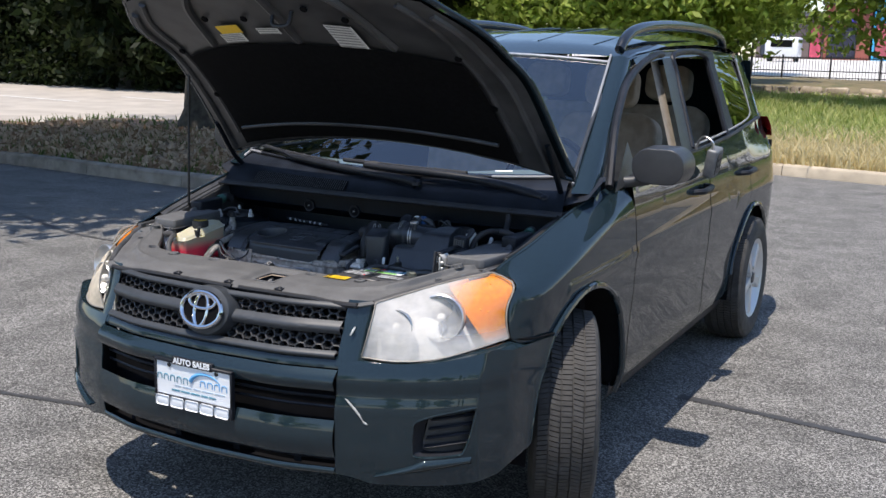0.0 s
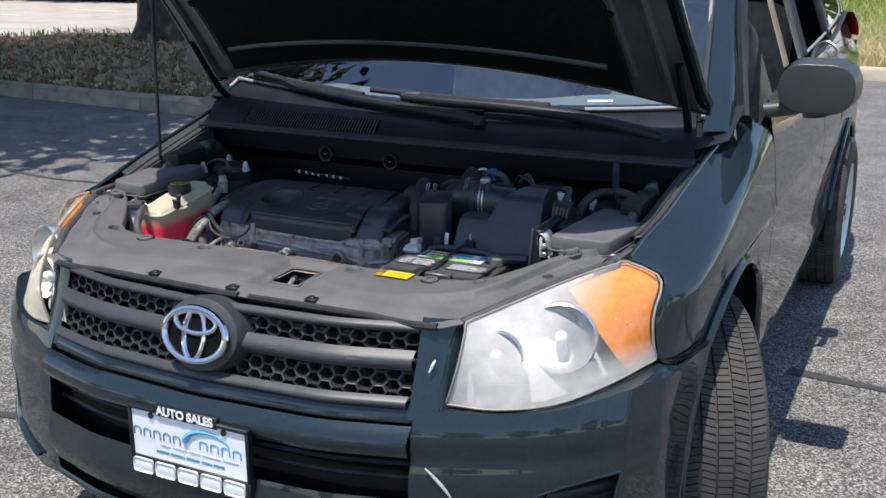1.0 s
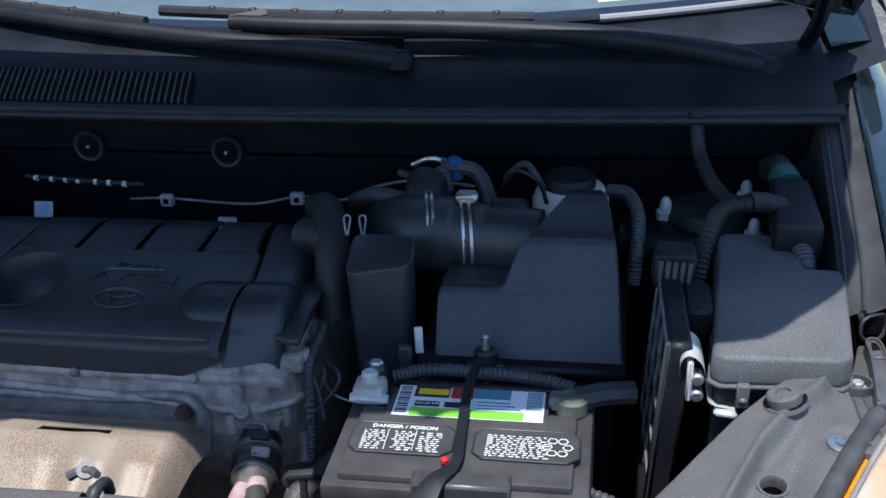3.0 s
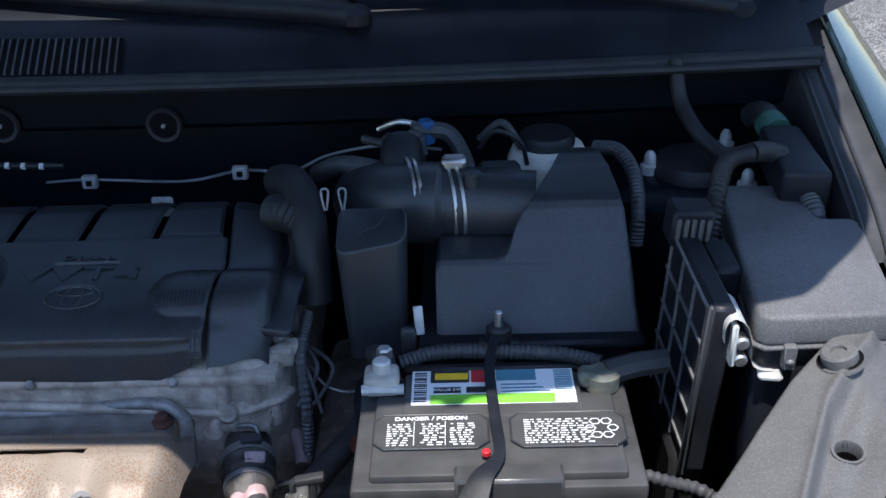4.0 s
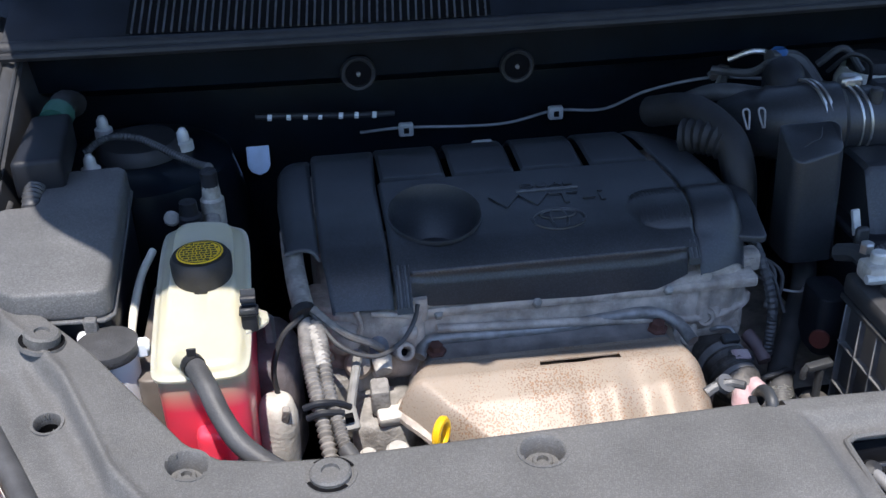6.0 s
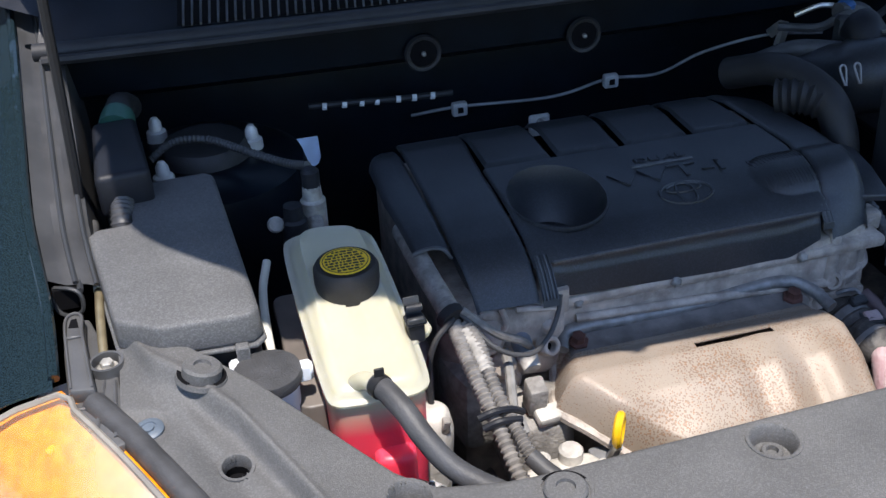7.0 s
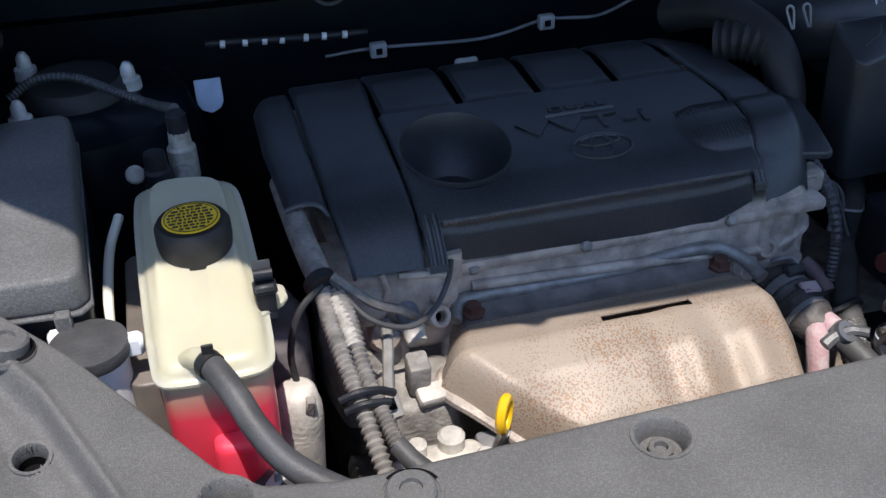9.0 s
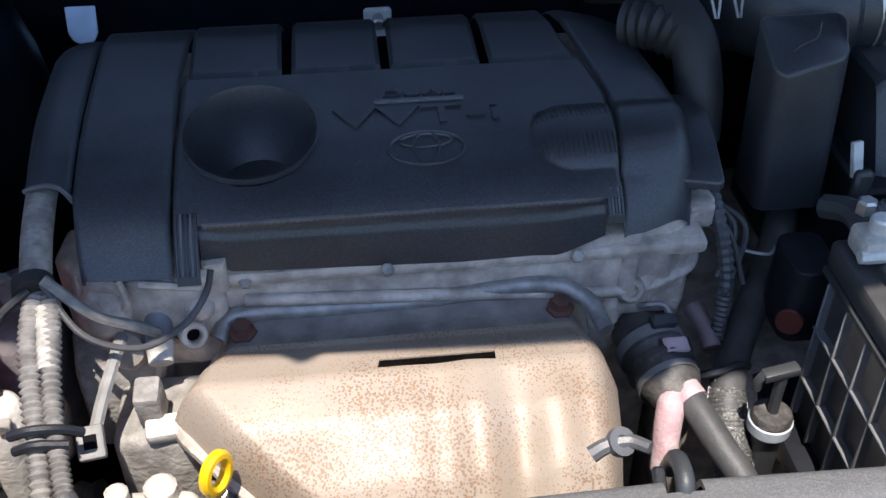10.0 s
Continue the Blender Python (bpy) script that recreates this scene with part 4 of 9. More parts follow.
# sides
def side_x(z, y):
    x = ip(z, [0.22, 0.32, 0.40, 0.5, 0.7, 0.85, 1.0, 1.1, 1.22], [0.84, 0.888, 0.900, 0.900, 0.914, 0.918, 0.905, 0.885, 0.845])
    x -= 0.035 * max(0, (0.95 - y) / 0.45) ** 2
    if y > 3.5 and z > 1.05:
        x -= 0.030 * min(1, (y - 3.5) / 0.5) * min(1, (z - 1.05) / 0.12)
    if y > 4.0:
        x -= 0.16 * ((y - 4.0) / 0.6) ** 2.2
    return x


def belt(y):
    return ip(y, [1.2, 1.5, 3.0, 4.0, 4.4], [1.125, 1.135, 1.175, 1.235, 1.26])


def fender_top(y):
    return ip(y, [0.53, 0.7, 0.9, 1.1, 1.3, 1.55], [0.921, 0.962, 1.010, 1.055, 1.098, 1.13])


def arch(y, c, r):
    d = abs(y - c)
    return WHEEL_Z + math.sqrt(max(0, r * r - d * d)) if d < r else 0.0


def panel(y0, y1, lo, hi, n, rows=18, roll=0.0):
    def f(u, v):
        ys = y0 - (0.062 * (1 - v) if y0 < 0.6 else 0)
        y = ys + (y1 - ys) * u
        a, b = lo(y), hi(y)
        z = a + (b - a) * v
        x = side_x(z, y)
        if roll:
            k = max(0, 1 - (b - z) / 0.10)
            x -= (x - ip(y, [0.5, 0.63, 0.75, 1.1, 1.5], [0.762, 0.770, 0.786, 0.806, 0.84])) * k * k
        # pressed crease along the doors
        x += 0.006 * math.exp(-((z - (0.84 + 0.012 * (y - 1.5))) / 0.02) ** 2) * (y > 0.8)
        p = Vector((x, y, z))
        if y0 < 0.6:
            # the front edge closes on the lamp
            p = p.lerp(lamp_at(1, v) + Vector((0.004, 0.006, 0.001)), max(0, 1 - u / 0.13) ** 2)
        return p
    return sheet(f, n, rows, 0.008)


RF, RR = 0.455, 0.43


def body_side(s):
    lowf = lambda y: max(0.29 if y > FRONT_Y else 0.702, arch(y, FRONT_Y, RF))
    part("fender", mirrored(panel(0.535, 1.497, lowf, fender_top, 90, 44, 0.10), s), PAINT, car, smooth=85)
    top_d = lambda y: belt(y)
    part("sill", mirrored(sheet(lambda u, v: (side_x(0.30, 2) - 0.03 + 0.015 * math.sin(3.14 * v) - 0.02 * (1 - v), 1.44 + 1.80 * u, 0.235 + 0.10 * v), 10, 4, -0.01), s), BLACK_PLASTIC, car)
    d1 = part("front_door", mirrored(panel(1.505, 2.637, lambda y: 0.335, top_d, 34, 22), s), PAINT, car)
    d2 = part("rear_door", mirrored(panel(2.649, 3.518, lambda y: max(0.335, arch(y, REAR_Y, RR)), top_d, 30, 22), s), PAINT, car)
    part("rear_quarter", mirrored(panel(3.526, 4.44, lambda y: max(0.40, arch(y, REAR_Y, RR)), belt, 40, 20), s), PAINT, car)
    for d, y in ((d1, 2.46), (d2, 3.40)):
        h = part("door_handle", mirrored(tube([(side_x(0.99, y) - 0.005, y - 0.10, 0.985), (side_x(0.99, y) + 0.034, y - 0.075, 0.99), (side_x(0.99, y) + 0.038, y, 0.993), (side_x(0.99, y) + 0.034, y + 0.075, 0.995), (side_x(0.99, y) - 0.005, y + 0.10, 0.995)], 0.014, 6, 8), s), BLACK_PLASTIC, d, "black pull handle")
    # near-black block added behind the doors, coloured as the shade of their shut lines
    part("door_seal", mirrored(new_box(0.80, 0.86, 1.44, 4.3, 0.32, 1.10), s), DARK, car)
    # wheel-arch lips and liners
    for c, r, a0, a1 in ((FRONT_Y, RF, -8, 172), (REAR_Y, RR, 8, 172)):
        pts = [(side_x(WHEEL_Z + r * math.sin(radians(a)), c + r * math.cos(radians(a))) + 0.004, c + r * math.cos(radians(a)), WHEEL_Z + r * math.sin(radians(a))) for a in range(a0, a1 + 1, 10)]
        part("arch_lip", mirrored(tube(pts, 0.013, 3, 8), s), PAINT, car)
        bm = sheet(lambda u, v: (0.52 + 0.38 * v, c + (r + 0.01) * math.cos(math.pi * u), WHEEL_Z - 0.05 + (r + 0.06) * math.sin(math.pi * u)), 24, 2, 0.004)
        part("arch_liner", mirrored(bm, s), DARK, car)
    # glasshouse
    RAIL = lambda y: ip(y, [2.0, 2.2, 2.5, 3.2, 3.9, 4.35], [1.575, 1.612, 1.636, 1.652, 1.630, 1.565])

    def gx(z, y):
        return ip(z, [1.12, 1.62], [0.852, 0.655]) - (0.10 * max(0, (y - 4.0) / 0.4) ** 2)
    pil = lambda pts, w, d=0.03: tube(pts, w, 6, 10)
    part("a_pillar", mirrored(sheet(lambda u, v: Vector((0.838, 1.16, 1.090)).lerp(Vector((0.652, 2.045, 1.580)), u) + (Vector((-0.066, -0.02, 0.012)) * (1 - v) + Vector((0.010, 0.035 + 0.02 * (1 - u), -0.016)) * v) + Vector((0.020, -0.012, 0.016)) * math.sin(math.pi * v), 20, 8, -0.02), s), PAINT, car)
    part("pillar_moulding", mirrored(tube([Vector((0.772, 1.140, 1.104)).lerp(Vector((0.586, 2.025, 1.594)), u) + Vector((0, -0.004, 0.006)) for u in np.linspace(0.05, 1, 9)], 0.0055, 3, 8), s), SCREEN_EDGE, car)
    part("roof_rail_panel", mirrored(sheet(lambda u, v: (gx(RAIL(2.05 + 2.3 * u), 2.05 + 2.3 * u) - 0.015 + 0.018 * math.sin(math.pi * v) - 0.05 * v, 2.05 + 2.3 * u, RAIL(2.05 + 2.3 * u) - 0.055 + 0.085 * v), 30, 6, -0.02), s), PAINT, car)
    part("b_pillar", mirrored(sheet(lambda u, v: (gx(1.15 + 0.47 * u, 2.6) - 0.002, 2.375 + 0.155 * u + (0.185 - 0.005 * u) * v, 1.15 + 0.47 * u), 8, 4, -0.02), s), MIRROR_GREY, car)
    part("b_pillar_trim", mirrored(sheet(lambda u, v: (gx(1.15 + 0.45 * u, 2.6) - 0.05, 2.330 + 0.150 * u + 0.12 * v, 1.15 + 0.45 * u), 8, 2, -0.01), s), SEAT_TAN, car)
    part("c_pillar", mirrored(sheet(lambda u, v: (gx(1.16 + 0.47 * u, 3.4) - 0.002, 3.245 + 0.085 * u + (0.20 - 0.04 * u) * v, 1.16 + 0.47 * u), 8, 2, -0.02), s), BLACK_PLASTIC, car)
    part("d_pillar", mirrored(sheet(lambda u, v: (gx(1.22 + 0.38 * u, 3.95 + 0.3 * v), 3.925 + 0.045 * u + 0.40 * v - 0.04 * u * v, 1.22 + 0.39 * u), 8, 6, -0.03), s), PAINT, car)
    g = part("quarter_glass", mirrored(sheet(lambda u, v: (gx(1.20 + 0.405 * v, 3.8) - 0.004, 3.43 + 0.04 * v + 0.515 * u, belt(3.45 + 0.5 * u) + (1.612 - 0.025 * u - belt(3.45 + 0.5 * u)) * v), 8, 6, -0.004), s), DARK_GLASS, car, "dark privacy glass")
    g.visible_shadow = False
    part("belt_strip", mirrored(tube([(side_x(belt(y), y) - 0.004, y, belt(y) + 0.004) for y in (1.5, 2.0, 2.6, 3.2, 3.8, 4.1)], 0.010, 6, 6), s), BLACK_PLASTIC, car)
    part("window_frame", mirrored(tube([(gx(1.12, 1.6) - 0.012, 1.36, 1.110), (gx(1.29, 1.6) - 0.004, 1.555, 1.290), (gx(1.40, 1.8) - 0.004, 1.735, 1.400), (gx(1.49, 2.0) - 0.004, 1.92, 1.488), (gx(1.56, 2.3) - 0.004, 2.18, 1.560), (gx(1.595, 2.47) - 0.004, 2.42, 1.600), (gx(1.605, 2.47) - 0.004, 2.54, 1.606)], 0.017, 6, 8), s), BLACK_PLASTIC, car)
    part("window_frame", mirrored(tube([(gx(1.17, 2.7) - 0.006, 2.555, 1.17), (gx(1.5, 2.6) - 0.006, 2.675, 1.50), (gx(1.60, 2.7) - 0.006, 2.74, 1.606), (gx(1.61, 3.3) - 0.006, 3.28, 1.612), (gx(1.5, 3.4) - 0.006, 3.325, 1.50), (gx(1.17, 3.45) - 0.006, 3.25, 1.18)], 0.016, 6, 8), s), BLACK_PLASTIC, car)
    part("door_frame", mirrored(sheet(lambda u, v: (gx(RAIL(2.10 + 1.85 * u) - 0.050 * v, 2.1 + 1.85 * u) - 0.001, 2.10 + 1.85 * u, RAIL(2.10 + 1.85 * u) - 0.012 - 0.038 * v), 24, 3, -0.012), s), PAINT, car)
    part("window_trim", mirrored(tube([(gx(1.19, 3.4) + 0.002, 2.60, belt(2.60) + 0.016), (gx(1.21, 3.4) + 0.002, 3.2, belt(3.2) + 0.018), (gx(1.24, 3.8) + 0.002, 3.70, belt(3.7) + 0.020), (gx(1.27, 3.9) + 0.001, 3.90, 1.272), (gx(1.33, 3.95) + 0.001, 3.945, 1.33), (gx(1.45, 3.95) + 0.001, 3.965, 1.45), (gx(1.58, 3.95) + 0.001, 3.975, 1.585)], 0.006, 6, 8), s), SCREEN_EDGE, car)
    part("sail_panel", mirrored(sheet(lambda u, v: Vector((0.885, 1.30, 1.10)).lerp(Vector((0.875, 1.60, 1.135)), u).lerp(Vector((0.835, 1.56, 1.27)), v), 4, 4, -0.015), s), TRIM, car)
    # roof rack rail
    rail = part("roof_rail", mirrored(tube([(0.607, 2.07, 1.622), (0.607, 2.13, 1.668), (0.605, 2.24, 1.704), (0.605, 2.42, 1.728), (0.602, 2.70, 1.744), (0.600, 3.05, 1.750), (0.597, 3.45, 1.746), (0.592, 3.75, 1.730), (0.590, 3.92, 1.700), (0.590, 4.01, 1.620)], lambda t: 0.023 + 0.003 * math.sin(math.pi * t), 8, 12), s), PAINT_RAIL, car, "dark roof rail")
    # door mirror
    m = part("door_mirror", mirrored(prism(rounded(0.905, 1.118, 1.125, 1.268, 0.066, 7), -0.06, 0.080, 0.055, 6, Matrix.Translation((0, 1.47, 0)) @ pose(0, 0, 0, 90, 0, 0), 0.93), s), MIRROR_GREY, car, "satin grey door mirror housing", 85)
    part("mirror_foot", mirrored(tube([(0.87, 1.44, 1.125), (0.91, 1.45, 1.13), (0.96, 1.46, 1.14)], 0.022, 5, 10), s), TRIM, m)
    part("mirror_glass", mirrored(new_box(0.925, 1.10, 1.531, 1.536, 1.145, 1.245, 0.002, 1), s), CHROME, m)


PAINT_RAIL = material("satin blue-black rail", (0.012, 0.015, 0.020), 0.25, 0, 0.15, 30, coat=0.3)
SCREEN_EDGE = material("pale screen edge", (0.27, 0.27, 0.275), 0.4, 0.0, 0.1, 10)
SEAT_TAN = material("beige cloth", (0.36, 0.30, 0.23), 0.9, 0, 0.15, 20, bump=0.4, bump_scale=300)
MIRROR_GREY = material("satin grey mirror plastic", (0.032, 0.033, 0.036), 0.34, 0, 0.1, 30, bump=0.12, bump_scale=900)
both(body_side)

# roof, windscreen, tail
def roof_at(x, y):
    q = abs(x) / 0.645
    return Vector((x, y, ip(y, [2.0, 2.2, 2.6, 3.2, 3.9, 4.36], [1.598, 1.650, 1.704, 1.738, 1.722, 1.640]) - ip(y, [2.0, 2.4, 3.2, 4.36], [0.03, 0.055, 0.078, 0.07]) * q ** 3))


part("roof", sheet(lambda u, v: roof_at(-0.645 + 1.29 * u, 2.0 + 0.10 * abs(2 * u - 1) ** 2 + (2.36 - 0.1 * abs(2 * u - 1) ** 2) * v), 24, 30, 0.02), PAINT, car)
for x in (-0.42, -0.14, 0.14, 0.42):
    part("roof_swage", tube([roof_at(x, y) + Vector((0, 0, 0.0005)) for y in (2.25, 2.7, 3.3, 4.1)], 0.0035, 6, 6), PAINT, car)


def screen(u, v, off=0.0):
    k = (2 * u - 1)
    b = Vector((0, 1.110, 1.128)).lerp(Vector((0, 1.215, 1.155)), k * k)
    t = Vector((0, 1.985, 1.592)).lerp(Vector((0, 2.075, 1.562)), k * k)
    p = b.lerp(t, v)
    p.x = k * (0.752 + (0.590 - 0.752) * v)
    return p + Vector((0, -0.45, 0.89)) * (off + 0.02 * math.sin(math.pi * v))


wind = part("windscreen", sheet(lambda u, v: screen(u, v), 28, 16), BODY_GLASS, car, "clear windscreen")
wind.visible_shadow = False
# moulding goes pale at the corners: sun reflection put into its colour
for a, b, mt in ((0.0, 0.05, SCREEN_EDGE), (0.05, 0.80, BLACK_PLASTIC), (0.80, 1.0, SCREEN_EDGE)):
    part("screen_moulding", tube([screen(u, 0.0, 0.004) for u in np.linspace(a, b, 9)], 0.0055, 3, 8), mt, wind)
for s in (0, 1):
    part("screen_moulding", tube([screen(s, v, 0.004) for v in np.linspace(0, 1, 7)], 0.008, 3, 8), TRIM, wind)
part("screen_moulding", tube([screen(u, 1.0, 0.004) for u in np.linspace(0, 1, 9)], 0.007, 3, 8), STEEL, wind)
part("screen_band", sheet(lambda u, v: screen(0.01 + 0.98 * u, 0.0 + 0.035 * v, -0.008), 24, 3, -0.001), DARK, wind)
part("sticker", sheet(lambda u, v: screen(0.80 + 0.045 * u, 0.035 + 0.008 * v, 0.003), 3, 2), PLATE_WHITE, wind, "thin white sticker")
part("tailgate", sheet(lambda u, v: (-0.70 + 1.4 * u, ip(0.55 + 1.03 * v, [0.5, 1.1, 1.25, 1.6], [4.56, 4.56, 4.53, 4.36]) - 0.12 * abs(2 * u - 1) ** 3, 0.55 + 1.03 * v), 16, 20, -0.02), PAINT, car)
part("rear_bumper", sheet(lambda u, v: ((2 * u - 1) * 0.84, 4.62 - 0.30 * abs(2 * u - 1) ** 4, 0.33 + 0.27 * v), 24, 8, -0.02), PAINT, car)
TAIL_RED = material("red tail lamp", (0.62, 0.02, 0.02), 0.15, 0, 0.2, 60, coat=0.8)
for s in (1, -1):
    part("tail_lamp", mirrored(sheet(lambda u, v: (0.872 - 0.035 * v - 0.075 * u - 0.05 * v * u + 0.010 * math.sin(math.pi * v), 4.21 + 0.18 * u, 1.130 + 0.115 * v - 0.01 * u), 10, 8, -0.012), s), TAIL_RED, car, "red tail lamp")

# black corner pieces between cowl, fender and pillar
for s in (1, -1):
    part("cowl_corner", mirrored(sheet(lambda u, v: (0.70 + 0.145 * u, 1.06 + 0.06 * u + 0.20 * v, 1.045 + 0.045 * u + 0.085 * v - 0.02 * u * v), 6, 6, -0.01), s), BLACK_PLASTIC, car)
# cabin
DASH = material("grey blue dashboard", (0.15, 0.183, 0.19), 0.8, 0, 0.15, 10, bump=0.3, bump_scale=600)
part("dashboard", sheet(lambda u, v: (-0.74 + 1.48 * u, 1.16 + 0.14 * abs(2 * u - 1) ** 2 + 0.62 * v, 1.065 + 0.035 * math.sin(math.pi * min(1, v * 1.1)) + 0.03 * math.exp(-((u - 0.75) / 0.13) ** 2 - ((v - 0.75) / 0.2) ** 2) - 0.25 * max(0, v - 0.85) / 0.15), 30, 20, -0.03), DASH, car)
part("headliner", sheet(lambda u, v: (-0.56 + 1.12 * u, 2.15 + 2.0 * v, 1.600 + 0.02 * math.sin(math.pi * v)), 6, 8, 0.01), SEAT_TAN, car)
part("cabin_floor", new_box(-0.80, 0.80, 1.25, 4.35, 0.34, 0.40), DASH, car)
part("bulkhead", new_box(-0.80, 0.80, 1.22, 1.27, 0.34, 1.04), DARK, car)
part("rear_wall", new_box(-0.78, 0.78, 4.3, 4.34, 0.4, 1.1), DASH, car)
wheel_m = Matrix.Translation((0.37, 1.86, 1.06)) @ pose(0, 0, 0, 65, 0, 0)
sw = part("steering_wheel", tube([wheel_m @ Vector((0.185 * math.cos(a), 0.185 * math.sin(a), 0)) for a in np.linspace(0, 6.283, 25)], 0.016, 2, 8), DARK, car)
part("wheel_hub", lathe([(0.0001, 0.03), (0.07, 0.02), (0.085, -0.03), (0.0001, -0.05)], 20, wheel_m), DASH, sw)
for a in (0, 180, 270):
    part("wheel_spoke", tube([wheel_m @ Vector((0.06 * math.cos(radians(a)), 0.06 * math.sin(radians(a)), 0)), wheel_m @ Vector((0.18 * math.cos(radians(a)), 0.18 * math.sin(radians(a)), 0))], 0.018, 2, 6), DASH, sw)


def seat(x, y, w, name):
    b = part(name, prism(rounded(x - w / 2, x + w / 2, y - 0.28, y + 0.26, 0.08), 0.42, 0.70, 0.05, 3), SEAT_TAN, car, "beige cloth car seat")
    m = Matrix.Translation((x, y + 0.26, 0.66)) @ pose(0, 0, 0, 78, 0, 0)
    part("seat_back", prism(rounded(-w / 2, w / 2, 0.0, 0.66, 0.10), -0.07, 0.07, 0.045, 3, m), SEAT_TAN, b)
    for dx in ((0,) if w < 0.7 else (-0.38, 0.38)):
        mm = Matrix.Translation((x + dx, y + 0.37, 1.34)) @ pose(0, 0, 0, 80, 0, 0)
        part("head_rest", prism(rounded(-0.13, 0.13, 0.0, 0.20, 0.06), -0.05, 0.05, 0.035, 3, mm), SEAT_TAN, b)


seat(0.37, 2.30, 0.52, "driver_seat")
seat(-0.37, 2.30, 0.52, "passenger_seat")
seat(0.0, 3.25, 1.25, "rear_seat")
part("rear_view_mirror", prism(rounded(-0.12, 0.12, -0.03, 0.03, 0.02), 0, 0.03, 0.01, 2, Matrix.Translation((0, 1.93, 1.47)) @ pose(0, 0, 0, 90, 0, 0)), DARK, car)

# wheels
def tyre_mesh():
    bm = lathe([(0.225, -0.10), (0.25, -0.112), (0.30, -0.114), (0.333, -0.104), (0.346, -0.09), (0.348, 0), (0.346, 0.09), (0.333, 0.104), (0.30, 0.114), (0.25, 0.112), (0.225, 0.10)], 48)
    for r, (h0, h1) in enumerate(((-0.094, -0.060), (-0.054, -0.022), (-0.016, 0.016), (0.022, 0.054), (0.060, 0.094))):
        n = 64
        for i in range(n):
            a0 = 6.28319 * (i + 0.3 * (r % 2)) / n
            for part_ in range(2):
                b0 = a0 + 6.28319 / n * (0.5 * part_ + 0.03)
                b1 = a0 + 6.28319 / n * (0.5 * part_ + 0.42 + 0.03 * part_)
                sk = 0.022 * (1 if r in (1, 3) else -1) * (r != 2)
                top = 0.357 if r in (1, 2, 3) else 0.354
                co = []
                for rr in (0.345, top):
                    for b, h in ((b0, h0), (b1, h0), (b1 + sk, h1), (b0 + sk, h1)):
                        rad = rr - (0.005 if abs(h) > 0.09 else 0)
                        co.append(bm.verts.new((rad * math.cos(b), rad * math.sin(b), h)))
                bm.faces.new(co[4:])
                for k in range(4):
                    bm.faces.new((co[k], co[(k + 1) % 4], co[4 + (k + 1) % 4], co[4 + k]))
    return bm


def wheel(x, y, turn, s):
    m = Matrix.Translation((x, y, WHEEL_Z)) @ pose(0, 0, 0, 0, 0, turn) @ pose(0, 0, 0, 0, 90, 0) @ pose(0, 0, 0, 0 if s > 0 else 180, 0, 0)
    t = part("wheel", lathe([(0.05, 0.02), (0.06, 0.05), (0.18, 0.055), (0.205, 0.085), (0.222, 0.10), (0.228, 0.104), (0.228, 0.085), (0.205, 0.06), (0.20, -0.09), (0.225, -0.10)], 40, m), WHEEL_SILVER, car, "silver alloy wheel with a black tyre")
    bm = tyre_mesh()
    bm.transform(m)
    part("tyre", bm, TYRE, t, "worn black tyre with a ribbed tread", 30)
    for k in range(5):
        a = radians(72 * k)
        c = m @ pose(0, 0, 0, 0, 0, 72 * k)
        bm = prism([(0.03, -0.026), (0.12, -0.020), (0.21, -0.035), (0.21, 0.035), (0.12, 0.020), (0.03, 0.026)], 0.055, 0.095, 0.006, 2, c)
        part("spoke", bm, WHEEL_SILVER, t)
        part("lug_nut", disc(0.010, 0.03, 0.002, 6, c @ Matrix.Translation((0.05, 0.03, 0.07))), STEEL, t)
    part("hub_cap", disc(0.035, 0.10, 0.008, 20, m), TRIM, t)
    part("brake_disc", lathe([(0.04, 0.0), (0.16, 0.0), (0.16, 0.02), (0.04, 0.02)], 32, m), STEEL, t)
    return t


wheel(TRACK, FRONT_Y, 24, 1)
wheel(-TRACK, FRONT_Y, 24, -1)
wheel(TRACK + 0.01, REAR_Y, 0, 1)
wheel(-TRACK - 0.01, REAR_Y, 0, -1)

# the open hood
HC = [(1.00, 1.262), (0.86, 1.395), (0.70, 1.52), (0.52, 1.64), (0.38, 1.73), (0.245, 1.803)]
HE = [(0.790, 1.115, 1.150), (0.766, 0.960, 1.33), (0.747, 0.80, 1.495), (0.722, 0.680, 1.575), (0.705, 0.505, 1.655), (0.595, 0.338, 1.750)]
HCL = smooth_line([(0, y, z) for y, z in HC], 8)
HEL = smooth_line(HE, 8)


def hood_at(u, v, off=0.0):
    k = v * 40
    i = min(39, int(k))
    c, e = HCL[i].lerp(HCL[i + 1], k - i), HEL[i].lerp(HEL[i + 1], k - i)
    q = 2 * u - 1
    p = c.lerp(e, q * q)
    p.x = q * e.x
    return p + Vector((0, 0.62, 0.78)) * off


hood = part("hood", sheet(lambda u, v: hood_at(u, v, 0.022), 32, 32), PAINT, car, "open hood with black inner frame and felt liner")
rim = [hood_at(0, v, 0.012) for v in np.linspace(0, 1, 18)] + [hood_at(u, 1, 0.012) for u in np.linspace(0.06, 0.94, 15)] + [hood_at(1, v, 0.012) for v in np.linspace(1, 0, 18)] + [hood_at(u, 0, 0.012) for u in np.linspace(0.94, 0.06, 15)]
part("hood_hem", tube(rim + rim[:1], 0.011, 2, 8), PAINT, hood)
part("inner_panel", sheet(lambda u, v: hood_at(0.012 + 0.976 * u, 0.012 + 0.976 * v, -0.004 - 0.012 * (math.sin(math.pi * u) * math.sin(math.pi * v)) ** 0.25), 32, 32), HOOD_IN, hood)
